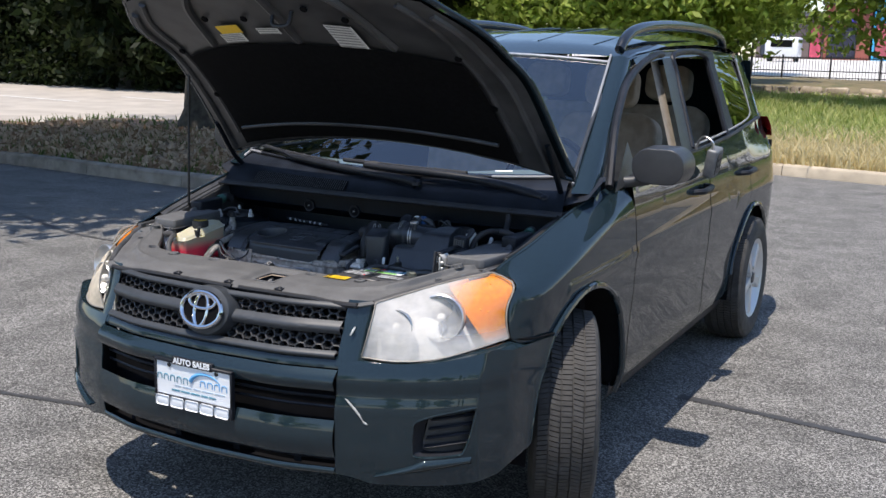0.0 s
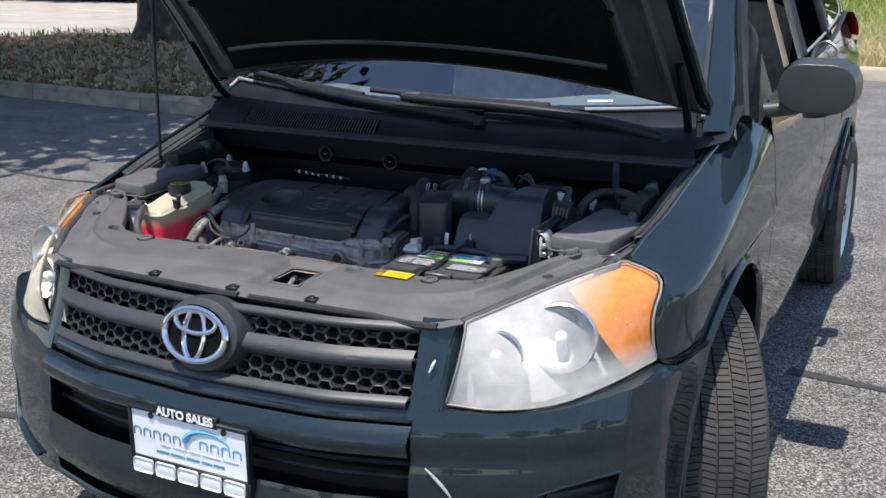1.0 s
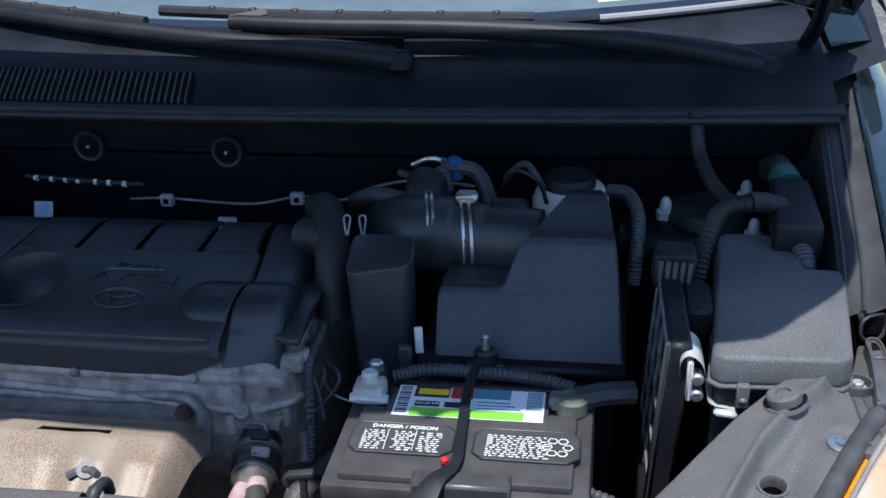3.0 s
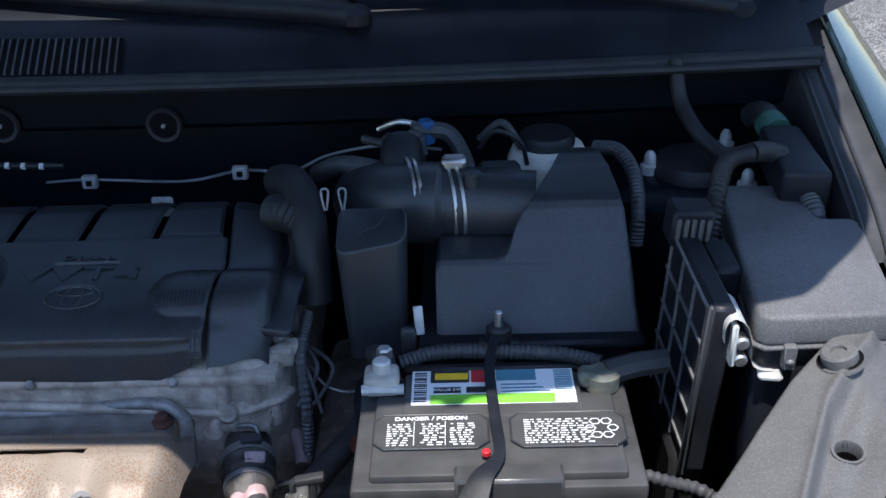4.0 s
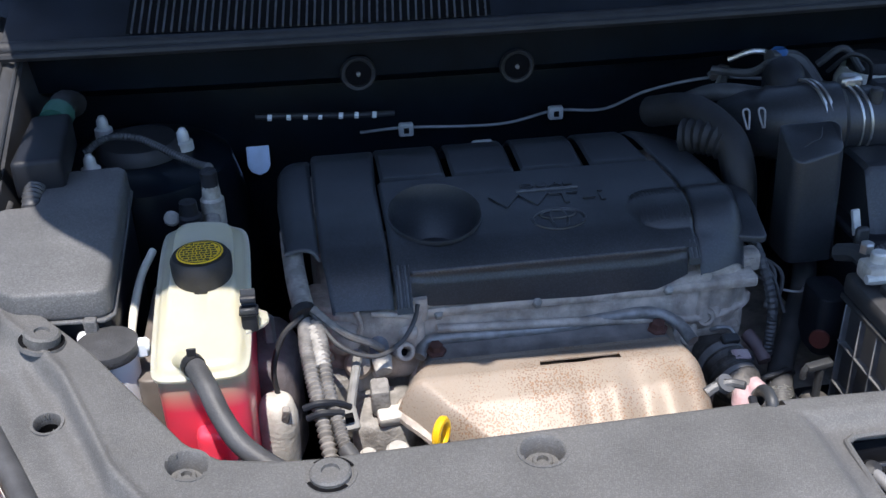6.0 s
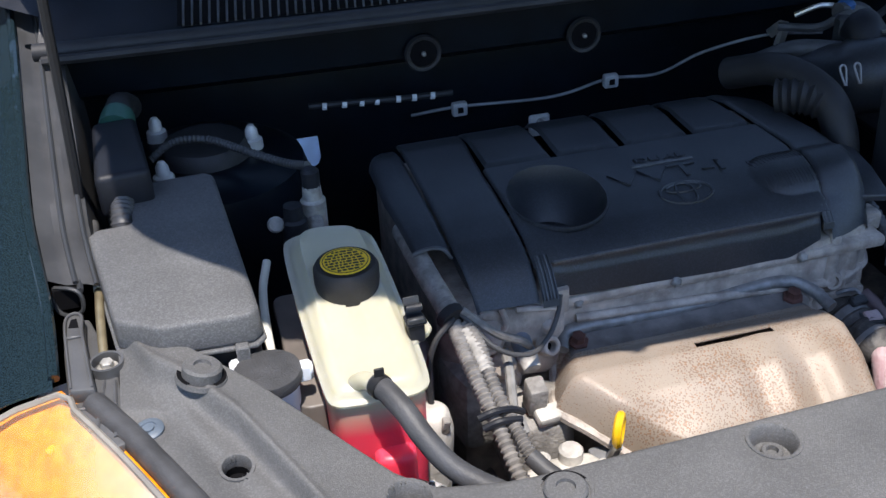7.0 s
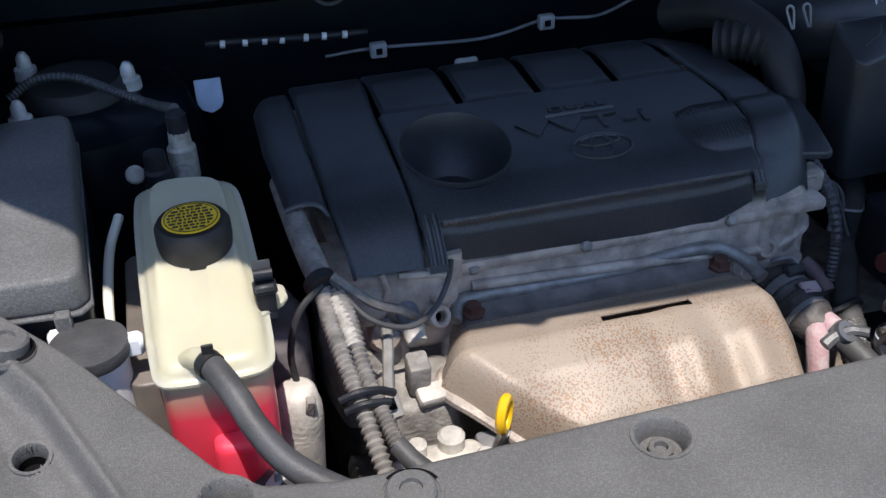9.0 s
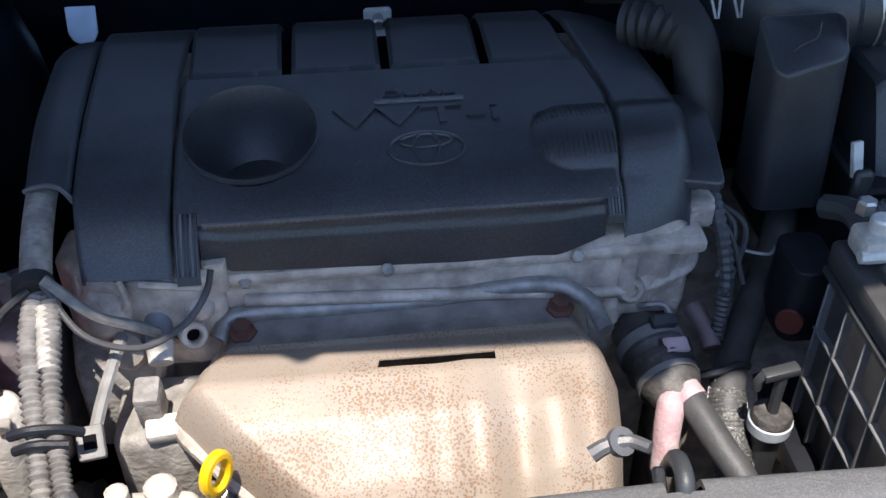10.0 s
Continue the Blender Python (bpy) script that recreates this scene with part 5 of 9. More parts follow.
part("liner", sheet(lambda u, v: hood_at(0.105 + 0.79 * u, 0.045 + 0.545 * v - 0.04 * (2 * u - 1) ** 4 * v, -0.024 - 0.016 * (math.sin(math.pi * u) * math.sin(math.pi * v)) ** 0.4), 30, 20, 0.006), LINER, hood, "black felt hood liner")
part("frame_rib", tube([hood_at(u, 0.135, -0.036) for u in np.linspace(0.13, 0.87, 13)], 0.007, 3, 8), HOOD_IN, hood)
for u in (0.045, 0.955):
    part("frame_rib", tube([hood_at(u, v, -0.010) for v in np.linspace(0.03, 0.9, 12)], 0.014, 3, 8), HOOD_IN, hood)
    part("frame_rib", tube([hood_at(u + (0.05 if u < 0.5 else -0.05), v, -0.012) for v in np.linspace(0.1, 0.95, 12)], 0.012, 3, 8), HOOD_IN, hood)
for u in (0.24, 0.52, 0.76):
    part("frame_rib", tube([hood_at(u, 0.60, -0.016), hood_at(u + (0.5 - u) * 0.1, 0.85, -0.016), hood_at(u + (0.5 - u) * 0.2, 0.98, -0.012)], 0.016, 4, 8), HOOD_IN, hood)
part("striker", tube([hood_at(0.52, 0.80, -0.016), hood_at(0.525, 0.78, -0.06), hood_at(0.565, 0.78, -0.06), hood_at(0.57, 0.80, -0.016)], 0.007, 5, 8), BLACK_METAL, hood)
for u, v in ((0.1, 0.3), (0.1, 0.6), (0.9, 0.3), (0.9, 0.6), (0.3, 0.78), (0.7, 0.78), (0.42, 0.76), (0.62, 0.84)):
    part("frame_hole", disc(0.013, 0.006, 0.002, 14, Matrix.Translation(hood_at(u, v, -0.022)) @ pose(0, 0, 0, 142, 0, 0)), DARK, hood)
LABEL_YELLOW = material("yellow label", (0.85, 0.55, 0.02), 0.45, 0, 0.05, 40)
LABEL_WHITE = material("off-white label", (0.72, 0.72, 0.70), 0.5, 0, 0.05, 40)
PRINT_GREY = material("grey label print", (0.25, 0.25, 0.25), 0.6)


def hood_label(u0, u1, v0, v1, mat, lines):
    o = part("label", sheet(lambda u, v: hood_at(u0 + (u1 - u0) * u, v0 + (v1 - v0) * v, -0.026), 4, 4, 0.001), mat, hood, "paper label under the hood")
    for k in range(lines):
        part("print_bar", sheet(lambda u, v: hood_at(u0 + (u1 - u0) * (0.06 + 0.86 * u), v0 + (v1 - v0) * ((k + 0.3 + 0.35 * v) / lines), -0.028), 4, 1), PRINT_GREY, o)


hood_label(0.300, 0.375, 0.610, 0.668, LABEL_WHITE, 5)
hood_label(0.310, 0.382, 0.669, 0.725, LABEL_YELLOW, 0)
hood_label(0.430, 0.495, 0.655, 0.695, LABEL_WHITE, 3)
hood_label(0.630, 0.700, 0.590, 0.735, LABEL_WHITE, 8)
for s in (1, -1):
    part("hood_hinge", mirrored(tube([(0.735, 1.17, 1.05), (0.735, 1.14, 1.10), (0.742, 1.08, 1.16), (0.74, 0.98, 1.29)], 0.011, 6, 8), s), PAINT_IN, hood)
rod = part("prop_rod", tube([(-0.742, 0.80, 0.945), (-0.736, 0.797, 1.0), (-0.72, 0.79, 1.30), (-0.705, 0.785, 1.555)], 0.005, 8, 8), BLACK_METAL, car, "thin black hood prop rod")

# dealer's key box hung over the driver's door sill
LOCK_GREY = material("grey die-cast key box", (0.16, 0.165, 0.17), 0.5, 0.3, 0.15, 40, bump=0.2, bump_scale=300)
lock_box = thing("key_box", "grey dealer key box hung over the door window sill", "key box", loc=(0.93, 2.50, 1.09))
lm = Matrix.Translation((0.945, 2.50, 1.125)) @ pose(0, 0, 0, 8, 10, 0)
part("case", box(bmesh.new(), -0.026, 0.026, -0.055, 0.055, -0.075, 0.06, 0.012, 3, lm), LOCK_GREY, lock_box)
part("face_plate", box(bmesh.new(), 0.024, 0.030, -0.040, 0.040, -0.060, 0.045, 0.004, 1, lm), TRIM, lock_box)
part("shackle", tube([lm @ Vector((-0.005, -0.035, 0.055)), lm @ Vector((-0.012, -0.033, 0.092)), lm @ Vector((-0.055, -0.02, 0.105)), lm @ Vector((-0.085, 0.0, 0.07)), lm @ Vector((-0.09, 0.0, 0.02))], 0.006, 6, 8), STEEL, lock_box)
for k in range(4):
    part("key_button", disc(0.007, 0.004, 0.001, 10, lm @ Matrix.Translation((0.029, -0.018 + 0.036 * (k % 2), -0.02 + 0.03 * (k // 2))) @ pose(0, 0, 0, 0, 90, 0)), BLACK_PLASTIC, lock_box)

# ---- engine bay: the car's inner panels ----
# near-black floor added to close the bay, coloured as its deep shade
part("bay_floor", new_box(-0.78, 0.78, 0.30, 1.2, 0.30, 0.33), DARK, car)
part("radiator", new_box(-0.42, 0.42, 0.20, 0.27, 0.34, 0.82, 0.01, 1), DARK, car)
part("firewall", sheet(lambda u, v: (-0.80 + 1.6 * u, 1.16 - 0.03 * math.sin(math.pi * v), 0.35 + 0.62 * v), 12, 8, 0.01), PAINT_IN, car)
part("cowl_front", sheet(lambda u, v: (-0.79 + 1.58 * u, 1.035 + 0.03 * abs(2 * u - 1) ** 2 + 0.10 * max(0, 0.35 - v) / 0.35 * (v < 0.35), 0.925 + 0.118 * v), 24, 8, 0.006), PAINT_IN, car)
bm = sheet(lambda u, v: Vector((-0.775 + 1.55 * u, 1.010 + 0.045 * (2 * u - 1) ** 2, 1.045 - 0.004 * (2 * u - 1) ** 2)).lerp(screen(0.01 + 0.98 * u, 0, -0.004), v) + Vector((0, 0, 0.012 * math.sin(math.pi * v))), 60, 14, 0.004)
cowl = part("cowl_panel", bm, COWL, car, "black plastic cowl below the windscreen")
part("cowl_seal", tube([(x, 1.004 + 0.045 * (x / 0.78) ** 2, 1.040 - 0.004 * (x / 0.78) ** 2) for x in np.linspace(-0.78, 0.78, 15)], 0.0115, 4, 10), RUBBER, car, "rubber seal along the cowl")
part("cowl_lip", tube([(x, 0.988 + 0.035 * (x / 0.78) ** 2, 1.038 - 0.004 * (x / 0.78) ** 2) for x in np.linspace(-0.77, 0.77, 15)], 0.006, 4, 8), RUBBER, car)


VENT_RIB = material("pale vent rib", (0.050, 0.053, 0.060), 0.5, 0, 0.3, 60)


def cowl_at(x, v, off=0.0):
    u = (x + 0.775) / 1.55
    a = Vector((x, 1.010 + 0.045 * (2 * u - 1) ** 2, 1.045 - 0.004 * (2 * u - 1) ** 2))
    b = screen(0.01 + 0.98 * u, 0, -0.004)
    return a.lerp(b, v) + Vector((0, -0.3, 0.95)) * off + Vector((0, 0, 0.012 * math.sin(math.pi * v)))


# air slots in the cowl: thin paler ribs over a field coloured as slot shade
vent = part("air_vent", sheet(lambda u, v: cowl_at(-0.612 + 0.482 * u, 0.015 + 0.32 * v, 0.0062), 40, 3), DARK, cowl, "ribbed air vent")
for i in range(46):
    x = -0.606 + 0.0104 * i
    bm = bmesh.new()
    q = [cowl_at(x, 0.02, 0.0080), cowl_at(x + 0.0026, 0.02, 0.0080), cowl_at(x + 0.0026, 0.33, 0.0080), cowl_at(x, 0.33, 0.0080)]
    a, b = [bm.verts.new(p) for p in q], [bm.verts.new(p + Vector((0, 0, -0.003))) for p in q]
    bm.faces.new(a)
    for k in range(4):
        bm.faces.new((a[k], b[k], b[(k + 1) % 4], a[(k + 1) % 4]))
    part("vent_rib", bm, VENT_RIB, vent)
# flat patch on the cowl; the wiper recess's shade is its colour
part("wiper_recess", sheet(lambda u, v: cowl_at(-0.12 + 0.30 * u, 0.95 - (0.12 + 0.55 * u * u) * v, 0.0066), 14, 4), DARK, cowl)


def wiper(pts, blade):
    arm = part("wiper", tube(pts, lambda t: 0.0195 - 0.0085 * t - 0.006 * max(0, 0.06 - t) / 0.06, 8, 10), BLACK_PLASTIC, car, "black windscreen wiper")
    part("wiper_blade", tube(blade, 0.0085, 6, 8), RUBBER, arm)
    for k in range(7):
        q = smooth_line(blade, 8)[2 + 3 * k] if 2 + 3 * k < 8 * (len(blade) - 1) else Vector(blade[-1])
        part("blade_clip", box(bmesh.new(), -0.006, 0.006, -0.005, 0.005, 0.002, 0.0095, 0.002, 1, Matrix.Translation(q)), BLACK_METAL, arm)
    part("wiper_link", tube([Vector(pts[-1]), Vector(blade[len(blade) // 2])], 0.011, 3, 6), BLACK_PLASTIC, arm)
    part("wiper_cap", disc(0.020, 0.022, 0.008, 16, Matrix.Translation(Vector(pts[0]) - Vector((0, 0, 0.008)))), BLACK_PLASTIC, arm)


wiper([(0.685, 1.105, 1.083), (0.60, 1.105, 1.103), (0.45, 1.095, 1.128), (0.25, 1.082, 1.143), (0.05, 1.078, 1.148), (-0.08, 1.085, 1.152)],
      [(0.36, 1.115, 1.150), (0.15, 1.105, 1.154), (-0.03, 1.105, 1.158), (-0.20, 1.118, 1.162)])
wiper([(0.175, 1.060, 1.102), (0.10, 1.065, 1.112), (-0.12, 1.080, 1.128), (-0.33, 1.110, 1.143), (-0.48, 1.145, 1.154)],
      [(-0.22, 1.105, 1.148), (-0.42, 1.145, 1.160), (-0.56, 1.175, 1.170), (-0.70, 1.225, 1.182)])


def bay_side(s):
    def rail(u, v):
        y = 0.666 + 0.554 * u
        z = fender_top(y)
        prof = [(0.800, -0.004), (0.785, -0.012), (0.768, -0.014), (0.752, -0.022), (0.745, -0.075), (0.742, -0.16)]
        k = v * (len(prof) - 1)
        i = min(len(prof) - 2, int(k))
        x = prof[i][0] + (prof[i + 1][0] - prof[i][0]) * (k - i)
        d = prof[i][1] + (prof[i + 1][1] - prof[i][1]) * (k - i)
        return Vector((x - 0.803 + ip(y, [0.5, 0.63, 0.75, 1.1, 1.5], [0.757, 0.766, 0.782, 0.803, 0.838]), y, z + d))
    part("fender_rail", mirrored(sheet(rail, 24, 15, 0.004), s), RAIL_GREY, car, "dull inner fender rail")
    for v_ in (0.30, 0.52):
        part("rail_lip", mirrored(tube([rail(k / 8, v_) + Vector((0, 0, 0.002)) for k in range(9)], 0.0026, 2, 6), s), TRIM, car)
    part("fender_edge", mirrored(tube([(ip(y, [0.5, 0.63, 0.75, 1.1, 1.5], [0.760, 0.768, 0.784, 0.804, 0.84]), y, fender_top(y) + 0.001) for y in (0.545, 0.63, 0.75, 0.9, 1.1, 1.2)], 0.005, 6, 8), s), PAINT, car)
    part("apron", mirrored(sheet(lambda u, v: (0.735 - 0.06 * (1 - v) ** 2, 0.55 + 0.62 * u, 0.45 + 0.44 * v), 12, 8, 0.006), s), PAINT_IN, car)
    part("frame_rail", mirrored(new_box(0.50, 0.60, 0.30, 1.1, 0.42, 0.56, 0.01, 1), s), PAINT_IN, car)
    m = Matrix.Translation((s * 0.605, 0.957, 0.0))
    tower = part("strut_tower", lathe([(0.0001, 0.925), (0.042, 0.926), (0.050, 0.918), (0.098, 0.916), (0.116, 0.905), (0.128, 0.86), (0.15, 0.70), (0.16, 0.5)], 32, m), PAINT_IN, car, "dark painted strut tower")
    part("tower_cap", lathe([(0.0001, 0.937), (0.048, 0.935), (0.055, 0.926), (0.056, 0.915)], 28, m), RUBBER, tower)
    for dx, dy in ((-0.057, 0.010), (0.054, 0.074), (0.051, -0.054)):
        c = Matrix.Translation((s * (0.605 + dx), 0.944 + dy, 0.911))
        n = part("strut_nut", lathe([(0.0165, 0), (0.0165, 0.004), (0.0125, 0.006), (0.0122, 0.018), (0.008, 0.020), (0.0075, 0.030), (0.004, 0.036), (0.0001, 0.037)], 12, c), ZINC, tower, "plated nut on a stud")
    # headlamp gasket, latch bracket behind the lamp
    part("lamp_gasket", mirrored(tube([lamp_at(u, 1.0, -0.010) + Vector((-0.010, 0.004, -0.006)) for u in np.linspace(0, 0.94, 12)], 0.011, 3, 10), s), HOSE, car)
    br = part("fender_bracket", mirrored(prism([(0.704, 0.46), (0.716, 0.455), (0.752, 0.512), (0.760, 0.60), (0.758, 0.648), (0.738, 0.648), (0.714, 0.565)], 0.895, 0.913, 0.003, 2), s), BRACKET_GREY, car)
    # raised channel with a rounded end, and the ribs beside it
    part("channel", mirrored(prism([(0.729, 0.519), (0.750, 0.523), (0.757, 0.600), (0.757, 0.632), (0.752, 0.641), (0.745, 0.641), (0.740, 0.632), (0.739, 0.600)], 0.911, 0.926, 0.003, 2), s), BRACKET_GREY, br)
    part("channel_rim", mirrored(tube([(0.7315, 0.523, 0.926), (0.7405, 0.600, 0.9275), (0.7415, 0.630, 0.9275), (0.7485, 0.638, 0.9275), (0.7555, 0.630, 0.9275), (0.7550, 0.600, 0.9275), (0.7485, 0.526, 0.926)], 0.0014, 4, 6), s), BRACKET_GREY, br)
    part("channel_bar", mirrored(new_box(0.741, 0.755, 0.598, 0.601, 0.925, 0.9285, 0.001, 1), s), BRACKET_GREY, br)
    part("channel_slot", mirrored(prism([(0.744, 0.615), (0.753, 0.617), (0.751, 0.630), (0.746, 0.630)], 0.9255, 0.9268, 0.0004, 1), s), DARK, br)
    for p_, q_ in (((0.7245, 0.545), (0.7300, 0.478)), ((0.7155, 0.542), (0.7150, 0.468)), ((0.7140, 0.510), (0.7470, 0.513))):
        part("rib", mirrored(tube([(*p_, 0.9135), (*q_, 0.9135)], 0.0018, 1, 6), s), BRACKET_GREY, br)
    part("bracket_ring", mirrored(lathe([(0.0125, 0.0), (0.0125, 0.013), (0.0150, 0.013), (0.0155, 0.0)], 22, Matrix.Translation((0.721, 0.562, 0.909))), s), BRACKET_GREY, br)
    bolt_ = part("bracket_bolt", mirrored(disc(0.0095, 0.0025, 0.0006, 20, Matrix.Translation((0.721, 0.562, 0.913))), s), DULL_ZINC, br)
    part("bolt_head", mirrored(disc(0.0060, 0.007, 0.001, 6, Matrix.Translation((0.721, 0.562, 0.915))), s), DULL_ZINC, bolt_)
    # open hollow end of the plastic rail
    end = part("rail_end", mirrored(tube([(0.764, 0.668, 0.940), (0.748, 0.660, 0.940), (0.741, 0.656, 0.934), (0.742, 0.654, 0.920), (0.752, 0.655, 0.914), (0.764, 0.660, 0.918), (0.768, 0.668, 0.930), (0.764, 0.668, 0.940)], 0.0022, 4, 6), s), TRIM, car)
    part("rail_hollow", mirrored(new_box(0.744, 0.766, 0.664, 0.668, 0.916, 0.939, 0.001, 1), s), DARK, end)
    part("rail_strip", mirrored(tube([(0.741, 0.658, 0.938), (0.744, 0.75, 0.944), (0.757, 0.90, 0.952), (0.768, 1.05, 0.965)], 0.0032, 4, 6), s), TRIM, car)


both(bay_side)

# dark holes and pins in the cowl front
for x, z, r in ((-0.311, 0.976, 0.019), (-0.09, 0.972, 0.019)):
    y = 1.033 + 0.03 * (x / 0.79) ** 2
    h = part("cowl_grommet", lathe([(r + 0.006, 0.0), (r + 0.004, 0.005), (r, 0.004), (r - 0.001, 0.002)], 24, Matrix.Translation((x, y - 0.004, z)) @ pose(0, 0, 0, 90, 0, 0)), RUBBER, car)
    part("grommet_hole", disc(r - 0.001, 0.002, 0.0005, 24, Matrix.Translation((x, y - 0.004, z)) @ pose(0, 0, 0, 90, 0, 0)), DARK, h)
    if r > 0.015:
        part("pin", disc(0.003, 0.012, 0.001, 8, Matrix.Translation((x, y, z)) @ pose(0, 0, 0, 90, 0, 0)), STEEL, h)

# pipe along the firewall with bright clips
pipe = part("brake_pipe", tube([(-0.31, 1.128, 0.848), (-0.241, 1.125, 0.852), (-0.10, 1.115, 0.850), (-0.014, 1.110, 0.867), (0.06, 1.10, 0.868), (0.12, 1.08, 0.90), (0.20, 1.05, 0.925), (0.28, 1.03, 0.925)], 0.0024, 8, 8), DULL_STEEL, car, "thin metal pipe on the firewall")
for x, y, z in ((-0.241, 1.120, 0.852), (-0.014, 1.105, 0.867)):
    part("pipe_clip", new_box(x - 0.011, x + 0.011, y - 0.008, y + 0.004, z - 0.010, z + 0.010, 0.002, 1), ZINC, pipe)
    part("clip_hole", new_box(x - 0.004, x + 0.004, y - 0.010, y - 0.006, z - 0.004, z + 0.004), DARK, pipe)
part("pipe_knot", tube([(0.20, 1.04, 0.93), (0.215, 1.03, 0.945), (0.21, 1.03, 0.91)], 0.008, 4, 6), STEEL, pipe)
cable = part("taped_cable", tube([(-0.46, 1.085, 0.903), (-0.40, 1.08, 0.902), (-0.33, 1.08, 0.897), (-0.26, 1.085, 0.893)], 0.0045, 8, 8), RUBBER, car, "black cable with white tape bands")
for k in range(7):
    x = -0.445 + 0.026 * k + random.uniform(-0.004, 0.004)
    part("tape_band", tube([(x, 1.0795, 0.9026 - 0.0012 * k), (x + 0.006, 1.079, 0.9020 - 0.0012 * k)], 0.0050, 2, 8), LABEL_WHITE, cable)
bracket = part("firewall_bracket", new_box(-0.146, -0.114, 1.085, 1.092, 0.800, 0.838, 0.003, 1), ZINC, car)
part("bracket_stud", disc(0.007, 0.02, 0.002, 10, Matrix.Translation((-0.13, 1.088, 0.826)) @ pose(0, 0, 0, 90, 0, 0)), STEEL, bracket)

# radiator cover
XS = [0, 0.43, 0.48, 0.51, 0.54, 0.56, 0.60, 0.66, 0.700, 0.711]
YF = [0.132, 0.149, 0.150, 0.152, 0.172, 0.200, 0.262, 0.368, 0.441, 0.462]
YR = [0.372, 0.362, 0.368, 0.390, 0.430, 0.458, 0.508, 0.568, 0.588, 0.584]


def cover_at(x, y):
    ax = abs(x)
    yf, yr = ip(ax, XS, YF), ip(ax, XS, YR)
    base = ip(ax, [0, 0.40, 0.50, 0.56, 0.60, 0.66, 0.75], [0.880, 0.879, 0.887, 0.900, 0.912, 0.928, 0.930])
    z = base - 0.020 * max(0, 1 - (y - yf) / 0.07) ** 2 * (1 - 0.5 * min(1, max(0, ax - 0.45) / 0.15))
    z -= 0.016 * max(0, 1 - (yr - y) / 0.010) ** 2
    shoulder = yf + 0.085 + 0.02 * math.cos(x * 9)
    z += 0.006 * (1 / (1 + math.exp(-(y - shoulder) / 0.006)) - 0.5)
    # hollow round the latch
    d = max(abs(x - 0.092) - 0.060, abs(y - 0.262) - 0.075)
    z -= 0.013 / (1 + math.exp(d / 0.0035))
    # raised ridge that runs back towards the fender
    if ax > 0.36:
        line = ip(ax, [0.36, 0.46, 0.52, 0.565, 0.591, 0.62, 0.651, 0.683, 0.708, 0.742], [0.225, 0.24, 0.275, 0.335, 0.392, 0.453, 0.494, 0.530, 0.585, 0.62])
        z -= 0.020 / (1 + math.exp((y - line) / 0.005)) * min(1, (ax - 0.36) / 0.22) * ip(ax, [0.64, 0.69, 0.75], [1, 0.5, 0.5])
        z += 0.004 * math.exp(-((y - line - 0.012) / 0.009) ** 2) * min(1, (ax - 0.36) / 0.1)
    # sunk round tab that holds the outer bolt
    if ax > 0.64:
        d = math.hypot(min(0, ax - 0.692), y - 0.472)
        z -= 0.004 / (1 + math.exp((d - 0.0185) / 0.0012))
    return Vector((x, y, z))


def cover_f(u, v):
    x = -0.711 + 1.422 * u
    yf, yr = ip(abs(x), XS, YF), ip(abs(x), XS, YR)
    return cover_at(x, yf + (yr - yf) * v)


SUNK = ((0.203, 0.333), (-0.209, 0.333), (0.500, 0.352), (-0.505, 0.354))
PROUD = ((0.390, 0.335), (-0.388, 0.332), (0.645, 0.512), (-0.643, 0.508))
HOLES = ((0.625, 0.418), (-0.627, 0.418))
bm = sheet(cover_f, 440, 90)


def gone(p):
    if 0.054 < p.x < 0.130 and 0.222 < p.y < 0.318 or abs(p.x - 0.005) < 0.011 and p.y > 0.356:
        return True
    return any((p.x - x) ** 2 + (p.y - y) ** 2 < (0.0180 if abs(x) > 0.4 else 0.0195) ** 2 for x, y in SUNK) or any((p.x - x) ** 2 + (p.y - y) ** 2 < 0.0128 ** 2 for x, y in HOLES)


bmesh.ops.delete(bm, geom=[f for f in bm.faces if gone(f.calc_center_median())], context="FACES")
bmesh.ops.solidify(bm, geom=list(bm.faces), thickness=0.004)
rad_cover = part("radiator_cover", bm, GREY_PLASTIC, car, "grey grained plastic cover over the radiator", 50)
def on_cover(x, y):
    """A frame standing square on the cover's surface."""
    a = cover_at(x + 0.015, y) - cover_at(x - 0.015, y)
    b = cover_at(x, y + 0.015) - cover_at(x, y - 0.015)
    return Matrix.Translation(cover_at(x, y)) @ a.cross(b).to_track_quat("Z", "Y").to_matrix().to_4x4()


